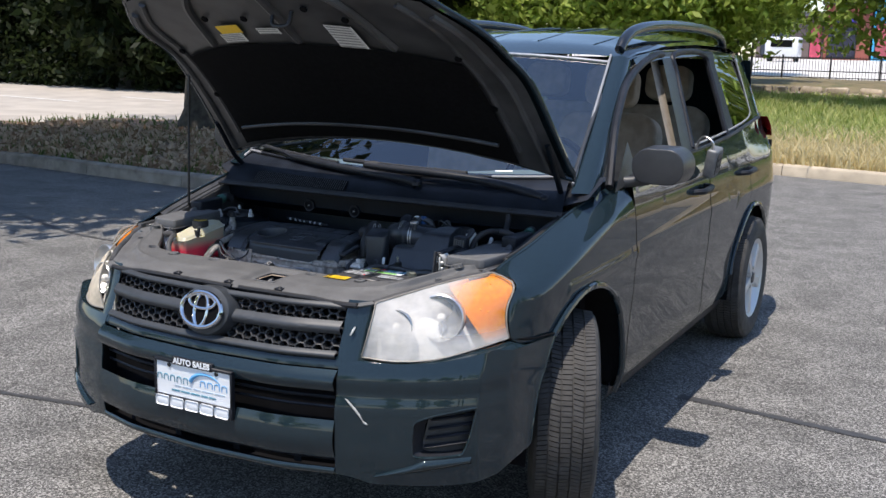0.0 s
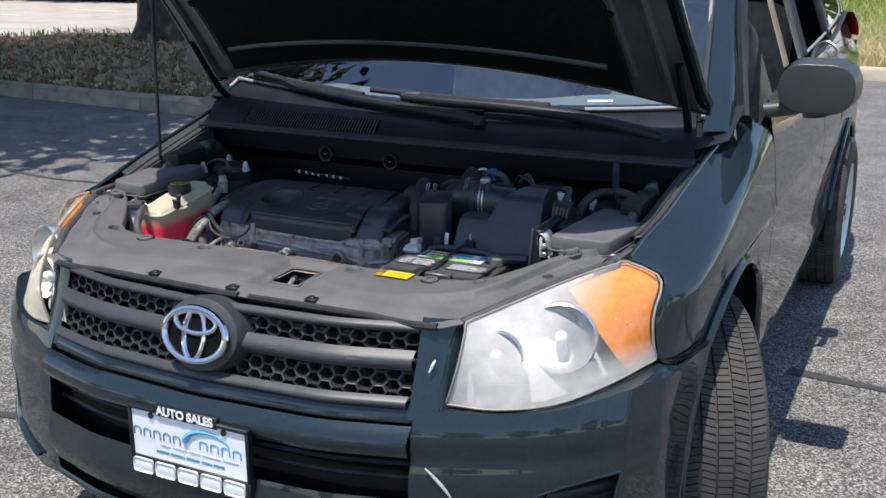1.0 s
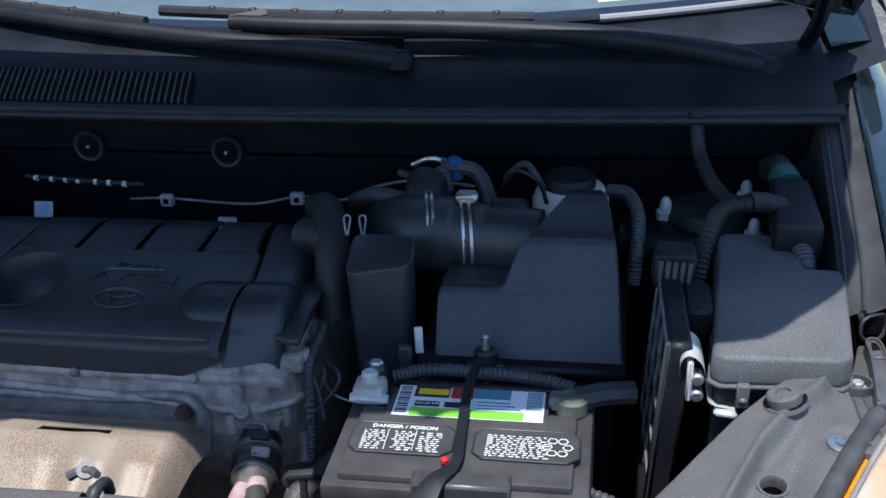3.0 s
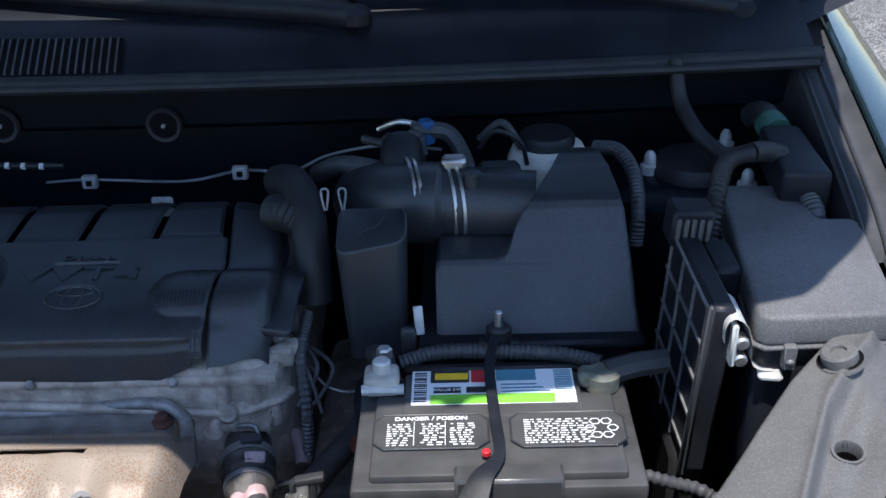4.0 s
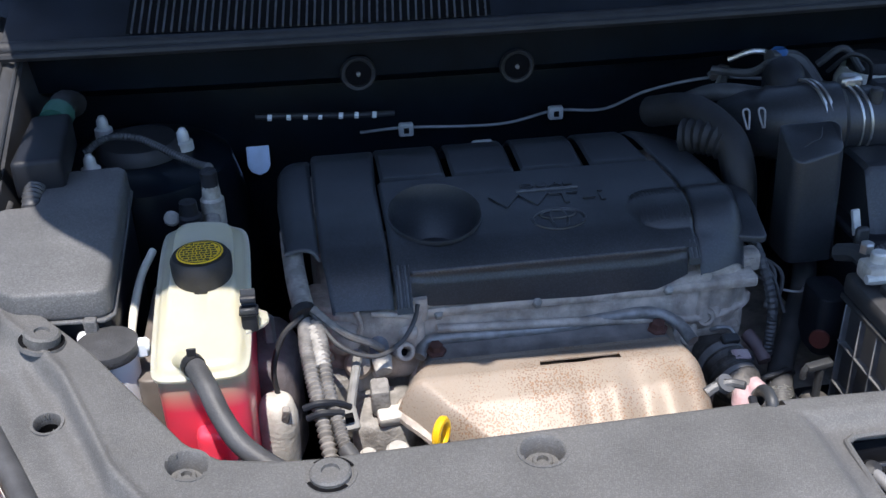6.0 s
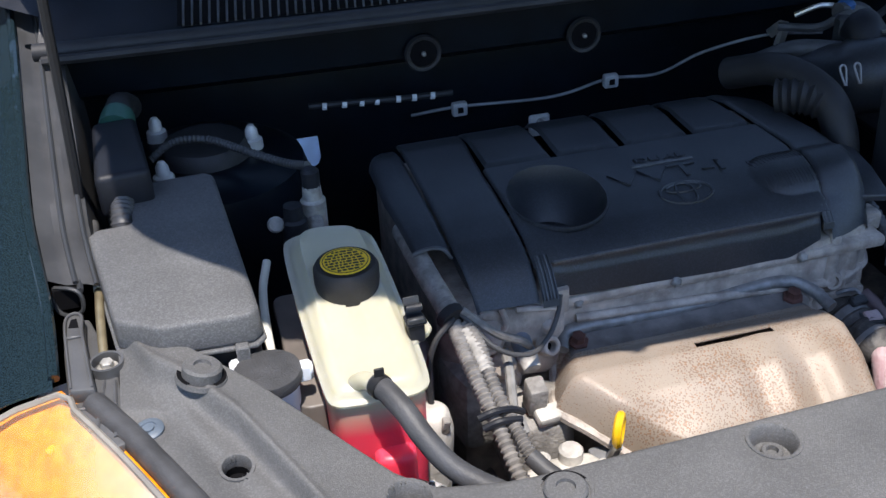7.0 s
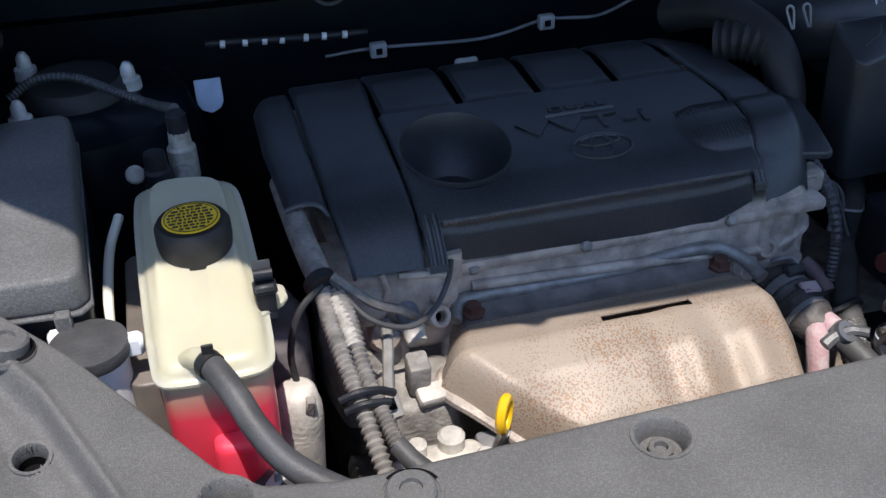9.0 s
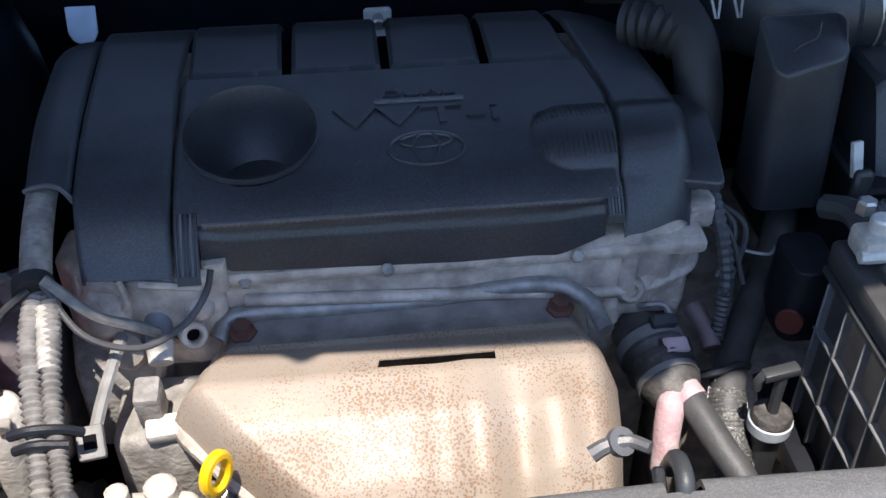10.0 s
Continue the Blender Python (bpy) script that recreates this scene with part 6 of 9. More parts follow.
for x, y in SUNK:
    c = on_cover(x, y) @ Matrix.Diagonal((0.66, 0.66, 1, 1) if abs(x) > 0.4 else (0.72, 0.72, 1, 1))
    w = part("clip_well", lathe([(0.0325, -0.004), (0.0315, 0.0010), (0.0275, 0.0008), (0.0240, -0.002), (0.0215, -0.016), (0.0001, -0.017)], 32, c), GREY_PLASTIC, rad_cover)
    part("clip_head", lathe([(0.0125, -0.017), (0.0125, -0.011), (0.011, -0.010), (0.0070, -0.010), (0.0060, -0.014), (0.0001, -0.0145)], 20, c), GREY_PLASTIC, w)
for x, y in PROUD:
    c = on_cover(x, y)
    r = 0.0175 if abs(x) < 0.5 else 0.0165
    h = 0.006 if abs(x) < 0.5 else 0.011
    w = part("clip_ring", lathe([(r + 0.0055, -0.003), (r + 0.0045, 0.0010), (r + 0.002, 0.0008), (r + 0.0008, -0.004)], 28, c), GREY_PLASTIC, rad_cover)
    for a in (20, 200):
        part("ring_gap", lathe([(r + 0.0040, 0.0014), (r + 0.0002, 0.0014), (r + 0.0002, -0.002)], 14, c @ pose(0, 0, 0, 0, 0, a), None, 110), DARK, w)
    part("clip_knob", lathe([(r, -0.004), (r, h - 0.002), (r - 0.002, h), (r * 0.45, h), (r * 0.42, h - 0.003), (0.0001, h - 0.003)], 24, c), GREY_PLASTIC, w)
for x, y in HOLES:
    c = on_cover(x, y)
    w = part("hole_rim", lathe([(0.0148, -0.004), (0.0143, 0.0006), (0.0118, 0.0004), (0.0106, -0.002), (0.0100, -0.012)], 28, c), GREY_PLASTIC, rad_cover)
    part("open_hole", lathe([(0.0104, -0.006), (0.0098, -0.02), (0.0001, -0.021)], 26, c), DARK, w)
for s in (1, -1):
    c = on_cover(s * 0.690, 0.472)
    w = part("washer", lathe([(0.0122, -0.001), (0.0122, 0.0008), (0.0105, 0.0022), (0.0066, 0.0026), (0.0060, 0.0014), (0.0001, 0.0014)], 24, c), BLUED, rad_cover, "blue-grey push clip")
    part("bolt_head", lathe([(0.0046, 0.001), (0.0044, 0.0030), (0.0001, 0.0032)], 18, c), BLUED, w)
# latch well
well = bmesh.new()
box(well, 0.046, 0.138, 0.214, 0.326, 0.790, 0.795)
for a in ((0.046, 0.050, 0.214, 0.326), (0.134, 0.138, 0.214, 0.326), (0.050, 0.134, 0.214, 0.218), (0.050, 0.134, 0.322, 0.326)):
    box(well, *a, 0.790, 0.860)
latch = part("latch_well", well, BLACK_PLASTIC, rad_cover)
part("latch_rim", tube([cover_at(x, y) + Vector((0, 0, 0.0005)) for x, y in ((0.056, 0.224), (0.053, 0.232), (0.053, 0.305), (0.058, 0.315), (0.070, 0.319), (0.115, 0.319), (0.126, 0.315), (0.131, 0.305), (0.131, 0.232), (0.128, 0.224), (0.092, 0.221), (0.056, 0.224))], 0.0030, 4, 8), GREY_PLASTIC, latch)
part("latch_plate", new_box(0.055, 0.130, 0.300, 0.306, 0.80, 0.852, 0.002, 1), GLOSS, latch)
part("latch_bar", new_box(0.060, 0.126, 0.240, 0.262, 0.800, 0.828, 0.004, 1), BLACK_METAL, latch)
rod_ = part("latch_rod", tube([(0.069, 0.298, 0.850), (0.073, 0.282, 0.852), (0.079, 0.258, 0.846), (0.084, 0.235, 0.830)], lambda t: 0.0062 - 0.0012 * t, 5, 12), DULL_STEEL, latch)
part("rod_head", lathe([(0.0075, -0.006), (0.0095, -0.004), (0.0095, 0.002), (0.0070, 0.005), (0.0001, 0.006)], 20, Matrix.Translation((0.070, 0.294, 0.853)) @ pose(0, 0, 0, 20, 0, 0)), BLACK_METAL, rod_)
part("latch_hook", tube([(0.092, 0.296, 0.836), (0.100, 0.270, 0.846), (0.096, 0.248, 0.850), (0.090, 0.240, 0.838)], 0.0052, 5, 8), BLACK_METAL, latch)
for x, y in ((0.118, 0.294), (0.060, 0.246), (0.121, 0.236)):
    b = part("latch_bolt", disc(0.0088, 0.006, 0.002, 6, Matrix.Translation((x, y, 0.842))), ZINC, latch)
    part("bolt_boss", disc(0.0050, 0.005, 0.0015, 14, Matrix.Translation((x, y, 0.847))), STEEL, b)
for x in (-0.21, 0.01, 0.205):
    y = ip(abs(x), XS, YF) + 0.022
    c = cover_at(x, y)
    w = part("edge_clip", new_box(c.x - 0.014, c.x + 0.014, c.y - 0.012, c.y + 0.010, c.z - 0.006, c.z + 0.003, 0.002, 1), BLACK_PLASTIC, rad_cover)
    part("clip_head", disc(0.007, 0.006, 0.002, 14, Matrix.Translation(c)), BLACK_PLASTIC, w)
for a, b in ((0.15, 0.525), (0.545, 0.85)):
    part("cover_edge", tube([cover_f(u, 0.0) + Vector((0, 0.002, 0.001)) for u in np.linspace(a, b, 16)], 0.0085, 3, 8), RUBBER, rad_cover)
lever = part("hood_lever", tube([(-0.040, 0.398, 0.871), (-0.030, 0.400, 0.876), (-0.016, 0.400, 0.878), (-0.006, 0.392, 0.880)], lambda t: 0.0055 - 0.0015 * t, 5, 8), BRACKET_GREY, rad_cover, "bent grey hood catch lever")
part("lever_eye", lathe([(0.004, -0.003), (0.009, -0.003), (0.009, 0.003), (0.004, 0.003), (0.004, -0.003)], 16, Matrix.Translation((-0.022, 0.400, 0.878)) @ pose(0, 0, 0, 30, 20, 0)), BRACKET_GREY, lever)
clip_ = part("cable_clip", tube([(0.006, 0.388, 0.864), (0.007, 0.384, 0.878), (0.007, 0.374, 0.884), (0.006, 0.362, 0.883), (0.005, 0.354, 0.872)], 0.0058, 6, 10), TRIM, rad_cover, "black cable clip in a notch")
part("clip_tongue", box(bmesh.new(), -0.004, 0.004, -0.009, 0.009, -0.0025, 0.0025, 0.0015, 1, pose(-0.005, 0.372, 0.873, 25, 10, 0)), BLACK_PLASTIC, clip_)

# caution label
def cover_label(x0, x1, y0, y1, mat, off, name, parent, label=""):
    return part(name, sheet(lambda u, v: cover_at(x0 + (x1 - x0) * u, y0 + (y1 - y0) * v) + Vector((0, 0, off)), 6, 3, 0.0004), mat, parent, label)


caution = cover_label(0.264, 0.346, 0.311, 0.351, LABEL_YELLOW, 0.0042, "caution_label", rad_cover, "yellow caution label with black print")
cover_label(0.2655, 0.2825, 0.3125, 0.3495, INK_DARK, 0.0046, "print_bar", caution)
for k in range(5):
    cover_label(0.286 + 0.002 * k, 0.343 - 0.004 * (k % 2), 0.3150 + 0.0070 * k, 0.3168 + 0.0070 * k, material("brown print", (0.35, 0.24, 0.02), 0.6), 0.0046, "print_bar", caution)
for w, y in (("CAUTION", 0.3420), ("ATTENTION", 0.3345)):
    c = cover_at(0.274, y)
    lettering(w, 0.0034 if w == "CAUTION" else 0.0028, Matrix.Translation((c.x, c.y, c.z + 0.0052)), LABEL_YELLOW, caution, depth=0.0001)
for y in (0.3175, 0.3255):
    cover_label(0.2695, 0.2785, y - 0.0022, y + 0.0022, LABEL_YELLOW, 0.0049, "print_bar", caution)

# ---- engine ----
engine = thing("engine", "petrol engine with matte black cover and rusty heat shield", "engine", loc=(-0.15, 0.75, 0.33))
COVER = COVER_PLASTIC


def along(profile, v):
    k = v * (len(profile) - 1)
    i = min(len(profile) - 2, int(k))
    t = k - i
    return profile[i][0] + (profile[i + 1][0] - profile[i][0]) * t, profile[i][1] + (profile[i + 1][1] - profile[i][1]) * t


CV_Y = [0.596, 0.602, 0.610, 0.625, 0.640, 0.66, 0.70, 0.74, 0.79, 0.86, 0.89, 0.91, 0.925]
CV_Z = [0.861, 0.871, 0.881, 0.8945, 0.9030, 0.9105, 0.9180, 0.9225, 0.9250, 0.9270, 0.9215, 0.9110, 0.895]
GROOVE_L = lambda y: ip(y, [0.60, 0.79, 0.87, 0.92], [-0.308, -0.310, -0.306, -0.303])
CREASE_L = lambda y: ip(y, [0.60, 0.655, 0.757, 0.866, 0.90], [-0.376, -0.383, -0.386, -0.387, -0.386])
GROOVE_R = lambda y: ip(y, [0.60, 0.645, 0.70, 0.735, 0.78, 0.87, 0.92], [0.035, 0.036, 0.041, 0.044, 0.038, 0.026, 0.020])


def cover_z(x, y):
    """Height of the moulded cover: a long slope to the front, with a rounded bar across its gearbox end."""
    z = (ip(y - 0.005, CV_Y, CV_Z) + ip(y, CV_Y, CV_Z) + ip(y + 0.005, CV_Y, CV_Z)) / 3
    d = ((min(0.0, x - 0.004) / 0.034) ** 2 + ((y - 0.684) / 0.036) ** 2)
    z += 0.0105 * max(0.0, 1 - d) ** 0.75
    return z


def cover_piece(name, xl, xr, yf, yb, nu, nv, zf=cover_z, round_=0.0045, label="", hole=None, thick=0.005):
    """A shell of the cover between two side lines and a front and back line, with softly rounded edges."""
    def f(u, v):
        y0, y1 = yf(u), yb(u)
        y = y0 + (y1 - y0) * v
        a, b = xl(y), xr(y)
        x = a + (b - a) * u
        e = min((x - a), (b - x))
        z = zf(x, y) - 0.0035 * max(0.0, 1 - e / round_) ** 2
        return Vector((x, y, z))
    bm = sheet(f, nu, nv)
    if hole:
        bmesh.ops.delete(bm, geom=[q for q in bm.faces if hole(q.calc_center_median())], context="FACES")
    bmesh.ops.solidify(bm, geom=list(bm.faces), thickness=thick)
    return part(name, bm, COVER, engine if name == "engine_cover" else ecover, label, 50)


BOWL_AT = (-0.250, 0.712, 0.053, 0.060)
in_bowl = lambda p: ((p.x - BOWL_AT[0]) / BOWL_AT[2]) ** 2 + ((p.y - BOWL_AT[1]) / BOWL_AT[3]) ** 2 < 1.0
LIP = 0.6250
ecover = cover_piece("engine_cover", lambda y: GROOVE_L(y) + 0.0012, lambda y: GROOVE_R(y) - 0.0012, lambda u: LIP, lambda u: 0.7890, 190, 120,
                     label="matte black moulded engine cover", hole=in_bowl)
bm = lathe([(1.03, -0.003), (1.028, 0.0012), (1.005, 0.0016), (0.985, -0.001), (0.93, -0.022), (0.84, -0.046), (0.62, -0.060), (0.0001, -0.064)], 56, Matrix.Translation((BOWL_AT[0], BOWL_AT[1], 0.9190)) @ pose(0, 0, 0, 5.6, 0, 0) @ Matrix.Diagonal((BOWL_AT[2], BOWL_AT[3], 1, 1)))
bowl = part("filler_bowl", bm, COVER, ecover, "round hollow in the cover")
part("filler_clip", tube([(-0.262, 0.664, 0.880), (-0.250, 0.661, 0.885), (-0.238, 0.664, 0.881)], 0.003, 4, 6), DULL_STEEL, bowl)
# the front face below the lip, cut away towards its gearbox end
face_low = lambda x: ip(x, [-0.289, -0.279, -0.268, -0.165, -0.035, -0.012, 0.010, 0.022], [0.866, 0.860, 0.853, 0.849, 0.844, 0.847, 0.857, 0.863])


def face_f(u, v):
    x = -0.2895 + 0.3110 * u
    z1 = cover_z(x, LIP) - 0.0008
    z = z1 + (face_low(x) - z1) * v
    return Vector((x, LIP - 0.0005 + 0.0022 * math.sin(math.pi * min(1, v * 3)) - 0.006 * v, z))


part("cover_face", sheet(face_f, 90, 16, 0.004), COVER, ecover, "upright front face of the cover")
# paler plastic for lips and ribs, their edge sheen put into the colour
RIB_PALE = material("sheen-pale plastic edge", (0.085, 0.088, 0.095), 0.45, 0, 0.2, 80)
part("cover_lip", tube([(x, LIP + 0.0005, cover_z(x, LIP) - 0.0004) for x in np.linspace(-0.286, 0.018, 24)], 0.0014, 2, 8), RIB_PALE, ecover)
bm = bmesh.new()
for i in range(62):
    x = -0.284 + 0.299 * i / 61
    zz = cover_z(x, LIP)
    box(bm, x - 0.0015, x + 0.0015, LIP - 0.0010, LIP + 0.0004, zz - 0.0024, zz + 0.0005)
tagged(part("stitch_seam", bm, RIB_PALE, ecover, "row of moulded stitches"), kind="stuff")
# the two ribbed blocks that close the face
for x0, x1, yf in ((-0.3065, -0.2890, 0.5975), (0.0215, 0.0345, 0.6160)):
    block_z = lambda x, y: cover_z(x, y) - (0.004 if x > 0 else 0.0) * max(0, (0.64 - y) / 0.02)
    part("rib_block", sheet(lambda u, v: (x0 + (x1 - x0) * u, LIP + 0.012 - (LIP + 0.012 - yf) * v, block_z(x0, LIP + 0.012 - (LIP + 0.012 - yf) * v) - (0.006 * max(0, v - 0.9) / 0.1)), 6, 18, 0.006), COVER, ecover)
    for k in range(5):
        x = x0 + 0.0015 + (x1 - x0 - 0.003) * k / 4
        part("cover_rib", tube([(x, y, block_z(x, y) + 0.0006) for y in np.linspace(LIP + 0.008, yf + 0.001, 7)], 0.0012, 2, 6), RIB_PALE if k % 2 else COVER, ecover)
# four slabs behind, parted by slots
for a, b, k in ((-0.3045, -0.2255, -0.002), (-0.2175, -0.1410, 0.0), (-0.1330, -0.0545, 0.001), (-0.0465, 0.0300, 0.000)):
    def slab(u, v):
        y = 0.7905 + 0.1300 * v
        x = a + (b - a) * u
        if b > 0:
            x = a + (GROOVE_R(y) - 0.008 - a) * u
        e = min(u, 1 - u)
        return Vector((x + k * v, y, cover_z(-0.2, y) + 0.0012 - 0.0035 * max(0, 1 - e / 0.05) ** 2 - 0.004 * max(0, 1 - v / 0.03)))
    part("cover_slab", sheet(slab, 20, 26, 0.022), COVER, ecover)
# near-black block under the slabs, coloured as the shade in their slots
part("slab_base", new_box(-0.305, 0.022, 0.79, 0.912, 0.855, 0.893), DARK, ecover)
# timing-chain end: a broad wing and a narrow outer one, open at the front where the loom comes out
cover_piece("cover_wing", lambda y: CREASE_L(y) + 0.0008, lambda y: GROOVE_L(y) - 0.0012, lambda u: 0.5985 + 0.002 * (1 - u), lambda u: 0.897 + 0.018 * u, 30, 70)
part("wing_skirt", sheet(lambda u, v: (CREASE_L(0.60 + 0.075 * u) + 0.001 + 0.003 * v, 0.600 + 0.075 * u, cover_z(-0.38, 0.600 + 0.075 * u) - 0.003 - 0.022 * v * min(1, u * 2)), 12, 4, 0.003), COVER, ecover)
outer_z = lambda x, y: cover_z(x, y) - 0.0015 - 0.010 * max(0.0, (CREASE_L(y) - 0.018 - x) / 0.026) ** 2 - 0.004 * max(0, (y - 0.82) / 0.06) ** 2
cover_piece("cover_wing", lambda y: ip(y, [0.665, 0.767, 0.85, 0.875, 0.893], [-0.4205, -0.4285, -0.428, -0.420, -0.402]), lambda y: CREASE_L(y) - 0.0008, lambda u: 0.6705 - 0.010 * u * u, lambda u: 0.888 + 0.007 * u, 20, 50, outer_z)
part("wing_lip", tube([(x, ip(x, [-0.421, -0.40, -0.383], [0.6705, 0.6675, 0.6600]), outer_z(x, 0.668) - 0.0015 - 0.012 * max(0, (x + 0.395) / 0.012) ** 2) for x in np.linspace(-0.421, -0.3835, 9)], 0.0022, 3, 8), RIB_PALE, ecover)
# gearbox end: a rounded wing, and a flat ear beyond it
WING_R = lambda y: ip(y, [0.615, 0.640, 0.675, 0.72, 0.80, 0.866, 0.90], [0.088, 0.098, 0.1005, 0.104, 0.098, 0.094, 0.080])


def wing_z(x, y):
    t = max(0.0, min(1.0, (x - 0.036) / 0.062))
    yf = 0.617 + 0.022 * t * t
    yy = 0.597 + (y - yf) * (0.72 - 0.597) / (0.72 - yf) if y < 0.72 else y
    z = ip(yy, CV_Y, CV_Z) + (cover_z(x, y) - cover_z(-0.2, y))
    edge = max(0.0, (x - (WING_R(y) - 0.016)) / 0.016)
    return z - 0.004 * t * max(0, (0.70 - y) / 0.08) - 0.010 * edge ** 2.2 - 0.016 * t * max(0.0, (y - 0.76) / 0.14)


cover_piece("cover_wing", lambda y: GROOVE_R(y) + 0.0012, WING_R, lambda u: 0.6170 + 0.022 * u * u, lambda u: 0.915 - 0.02 * u, 36, 70, wing_z)
part("wing_end", sheet(lambda u, v: (WING_R(0.64 + 0.20 * u) - 0.001 + 0.0008 * v, 0.64 + 0.20 * u, wing_z(WING_R(0.64 + 0.20 * u), 0.64 + 0.20 * u) - 0.002 - 0.028 * v), 24, 4, -0.003), COVER, ecover)
EAR = [(0.088, 0.650), (0.118, 0.6445), (0.1235, 0.647), (0.1265, 0.690), (0.1300, 0.728), (0.1210, 0.752), (0.100, 0.764), (0.088, 0.764)]
bm = prism(EAR, 0.888, 0.896, 0.0018, 2)
for v in bm.verts:
    v.co.z += ip(v.co.y, [0.645, 0.68, 0.73, 0.765], [-0.010, 0.004, 0.009, 0.006])
part("cover_ear", bm, COVER, ecover)
for k in range(15):
    x = -0.022 + 0.0040 * k
    part("boss_rib", tube([(x, y, cover_z(x, y) + 0.0002) for y in np.linspace(0.656, 0.674, 5)], 0.0006, 1, 5), COVER, ecover)
    part("boss_rib", tube([(x, y, cover_z(x, y) + 0.0002) for y in np.linspace(0.694, 0.714, 5)], 0.0006, 1, 5), COVER, ecover)
# raised lettering and rings on the cover
onc = lambda x, y, z, a: Matrix.Translation((x, y, z)) @ pose(0, 0, 0, a, 0, 0)
lettering("DUAL", 0.0125, onc(-0.113, 0.7475, 0.9240, 4) @ Matrix.Diagonal((1.9, 1, 1, 1)), COVER, ecover, depth=0.0014)
part("raised_bar", box(bmesh.new(), -0.037, 0.037, -0.0022, 0.0022, -0.003, 0.0016, 0.0006, 1, onc(-0.113, 0.7385, 0.9228, 4)), RIB_PALE, ecover)
lettering("VVT-i", 0.034, onc(-0.1155, 0.7165, 0.9205, 7) @ Matrix.Diagonal((1.72, 1, 1, 1)), COVER, ecover, depth=0.0016)
for a, b, w, dy in ((0.030, 0.018, 0.0018, 0), (0.010, 0.017, 0.0016, 0), (0.020, 0.007, 0.0016, 0.008)):
    part("raised_ring", tube([(-0.112 + a * math.cos(t), 0.680 + dy + b * math.sin(t), cover_z(-0.112, 0.680 + dy + b * math.sin(t)) + 0.0004) for t in np.linspace(0, 6.2832, 25)], w, 2, 6), COVER, ecover)

# head and block under the cover
head = part("cylinder_head", prism([(-0.385, 0.640), (-0.30, 0.622), (-0.27, 0.622), (0.03, 0.622), (0.06, 0.632), (0.112, 0.660), (0.112, 0.97), (-0.40, 0.97)], 0.70, 0.858, 0.006, 2), ALLOY, engine, "stained cast aluminium cylinder head")
part("engine_block", new_box(-0.38, 0.10, 0.66, 1.0, 0.36, 0.71, 0.02, 2), ALLOY, engine, "cast engine block")
part("valve_cover_edge", new_box(-0.375, 0.108, 0.618, 0.66, 0.836, 0.850, 0.005, 2), ALLOY, head)
part("head_flange", new_box(-0.345, 0.095, 0.622, 0.66, 0.772, 0.784, 0.004, 2), ALLOY, head)
for i in range(8):
    x = -0.25 + 0.042 * i
    part("head_web", new_box(x - 0.004, x + 0.004, 0.626, 0.66, 0.784, 0.838, 0.003, 1), ALLOY, head)
for x, y, z, r, h in ((0.071, 0.640, 0.753, 0.014, 0.03), (0.05, 0.622, 0.80, 0.012, 0.05), (0.085, 0.640, 0.79, 0.010, 0.05), (0.03, 0.622, 0.775, 0.010, 0.03), (-0.315, 0.605, 0.810, 0.013, 0.05), (-0.345, 0.60, 0.775, 0.016, 0.05)):
    o = part("head_boss", lathe([(r, -h), (r, 0), (r * 0.8, 0.003), (r * 0.5, 0.003), (r * 0.48, -0.008), (0.0001, -0.008)], 16, Matrix.Translation((x, y, z)) @ pose(0, 0, 0, 75, 0, 0)), ALLOY, head)
part("corner_casting", prism([(0.04, 0.628), (0.085, 0.632), (0.112, 0.655), (0.105, 0.69), (0.04, 0.69)], 0.745, 0.862, 0.008, 2), ALLOY, head)
part("corner_ear", new_box(0.092, 0.122, 0.648, 0.668, 0.838, 0.862, 0.005, 2), ALLOY, head)
for x, y, z in ((0.055, 0.628, 0.84), (0.10, 0.652, 0.82), (-0.26, 0.622, 0.838), (-0.15, 0.618, 0.843), (0.0, 0.618, 0.843)):
    part("flange_bolt", disc(0.0055, 0.008, 0.0015, 6, Matrix.Translation((x, y, z)) @ pose(0, 0, 0, 40, 0, 0)), MID_CAST, head)

# castings that show under the cover: ribs and bosses at the gearbox end, the chain cover's lumps at the other
for x, y, z0, z1, r in ((0.047, 0.630, 0.790, 0.858, 0.0085), (0.064, 0.634, 0.765, 0.805, 0.0095), (0.080, 0.640, 0.800, 0.862, 0.0075), (0.096, 0.648, 0.770, 0.840, 0.0085), (0.034, 0.626, 0.768, 0.792, 0.0080), (0.015, 0.624, 0.768, 0.786, 0.0075)):
    part("casting_rib", tube([(x, y + 0.012, z1), (x, y, z1 - 0.006), (x, y - 0.001, (z0 + z1) / 2), (x, y - 0.003, z0)], r, 4, 12), ALLOY, head)
part("casting_ledge", tube([(-0.262, 0.620, 0.822), (-0.16, 0.617, 0.818), (-0.06, 0.617, 0.812), (0.0, 0.618, 0.806), (0.035, 0.622, 0.800), (0.062, 0.628, 0.796), (0.085, 0.634, 0.800), (0.105, 0.646, 0.800), (0.114, 0.660, 0.802)], 0.0052, 8, 10), ALLOY, head)
part("casting_ledge", tube([(0.020, 0.626, 0.792), (0.05, 0.628, 0.786), (0.075, 0.634, 0.778), (0.098, 0.646, 0.778)], 0.0045, 6, 10), ALLOY, head)
part("corner_flange", prism([(0.086, 0.640), (0.112, 0.646), (0.126, 0.664), (0.124, 0.680), (0.10, 0.676)], 0.846, 0.858, 0.003, 2), ALLOY, head)
part("outlet_elbow", tube([(0.050, 0.668, 0.768), (0.057, 0.655, 0.762), (0.063, 0.640, 0.752)], 0.0255, 6, 18), ALLOY, head)
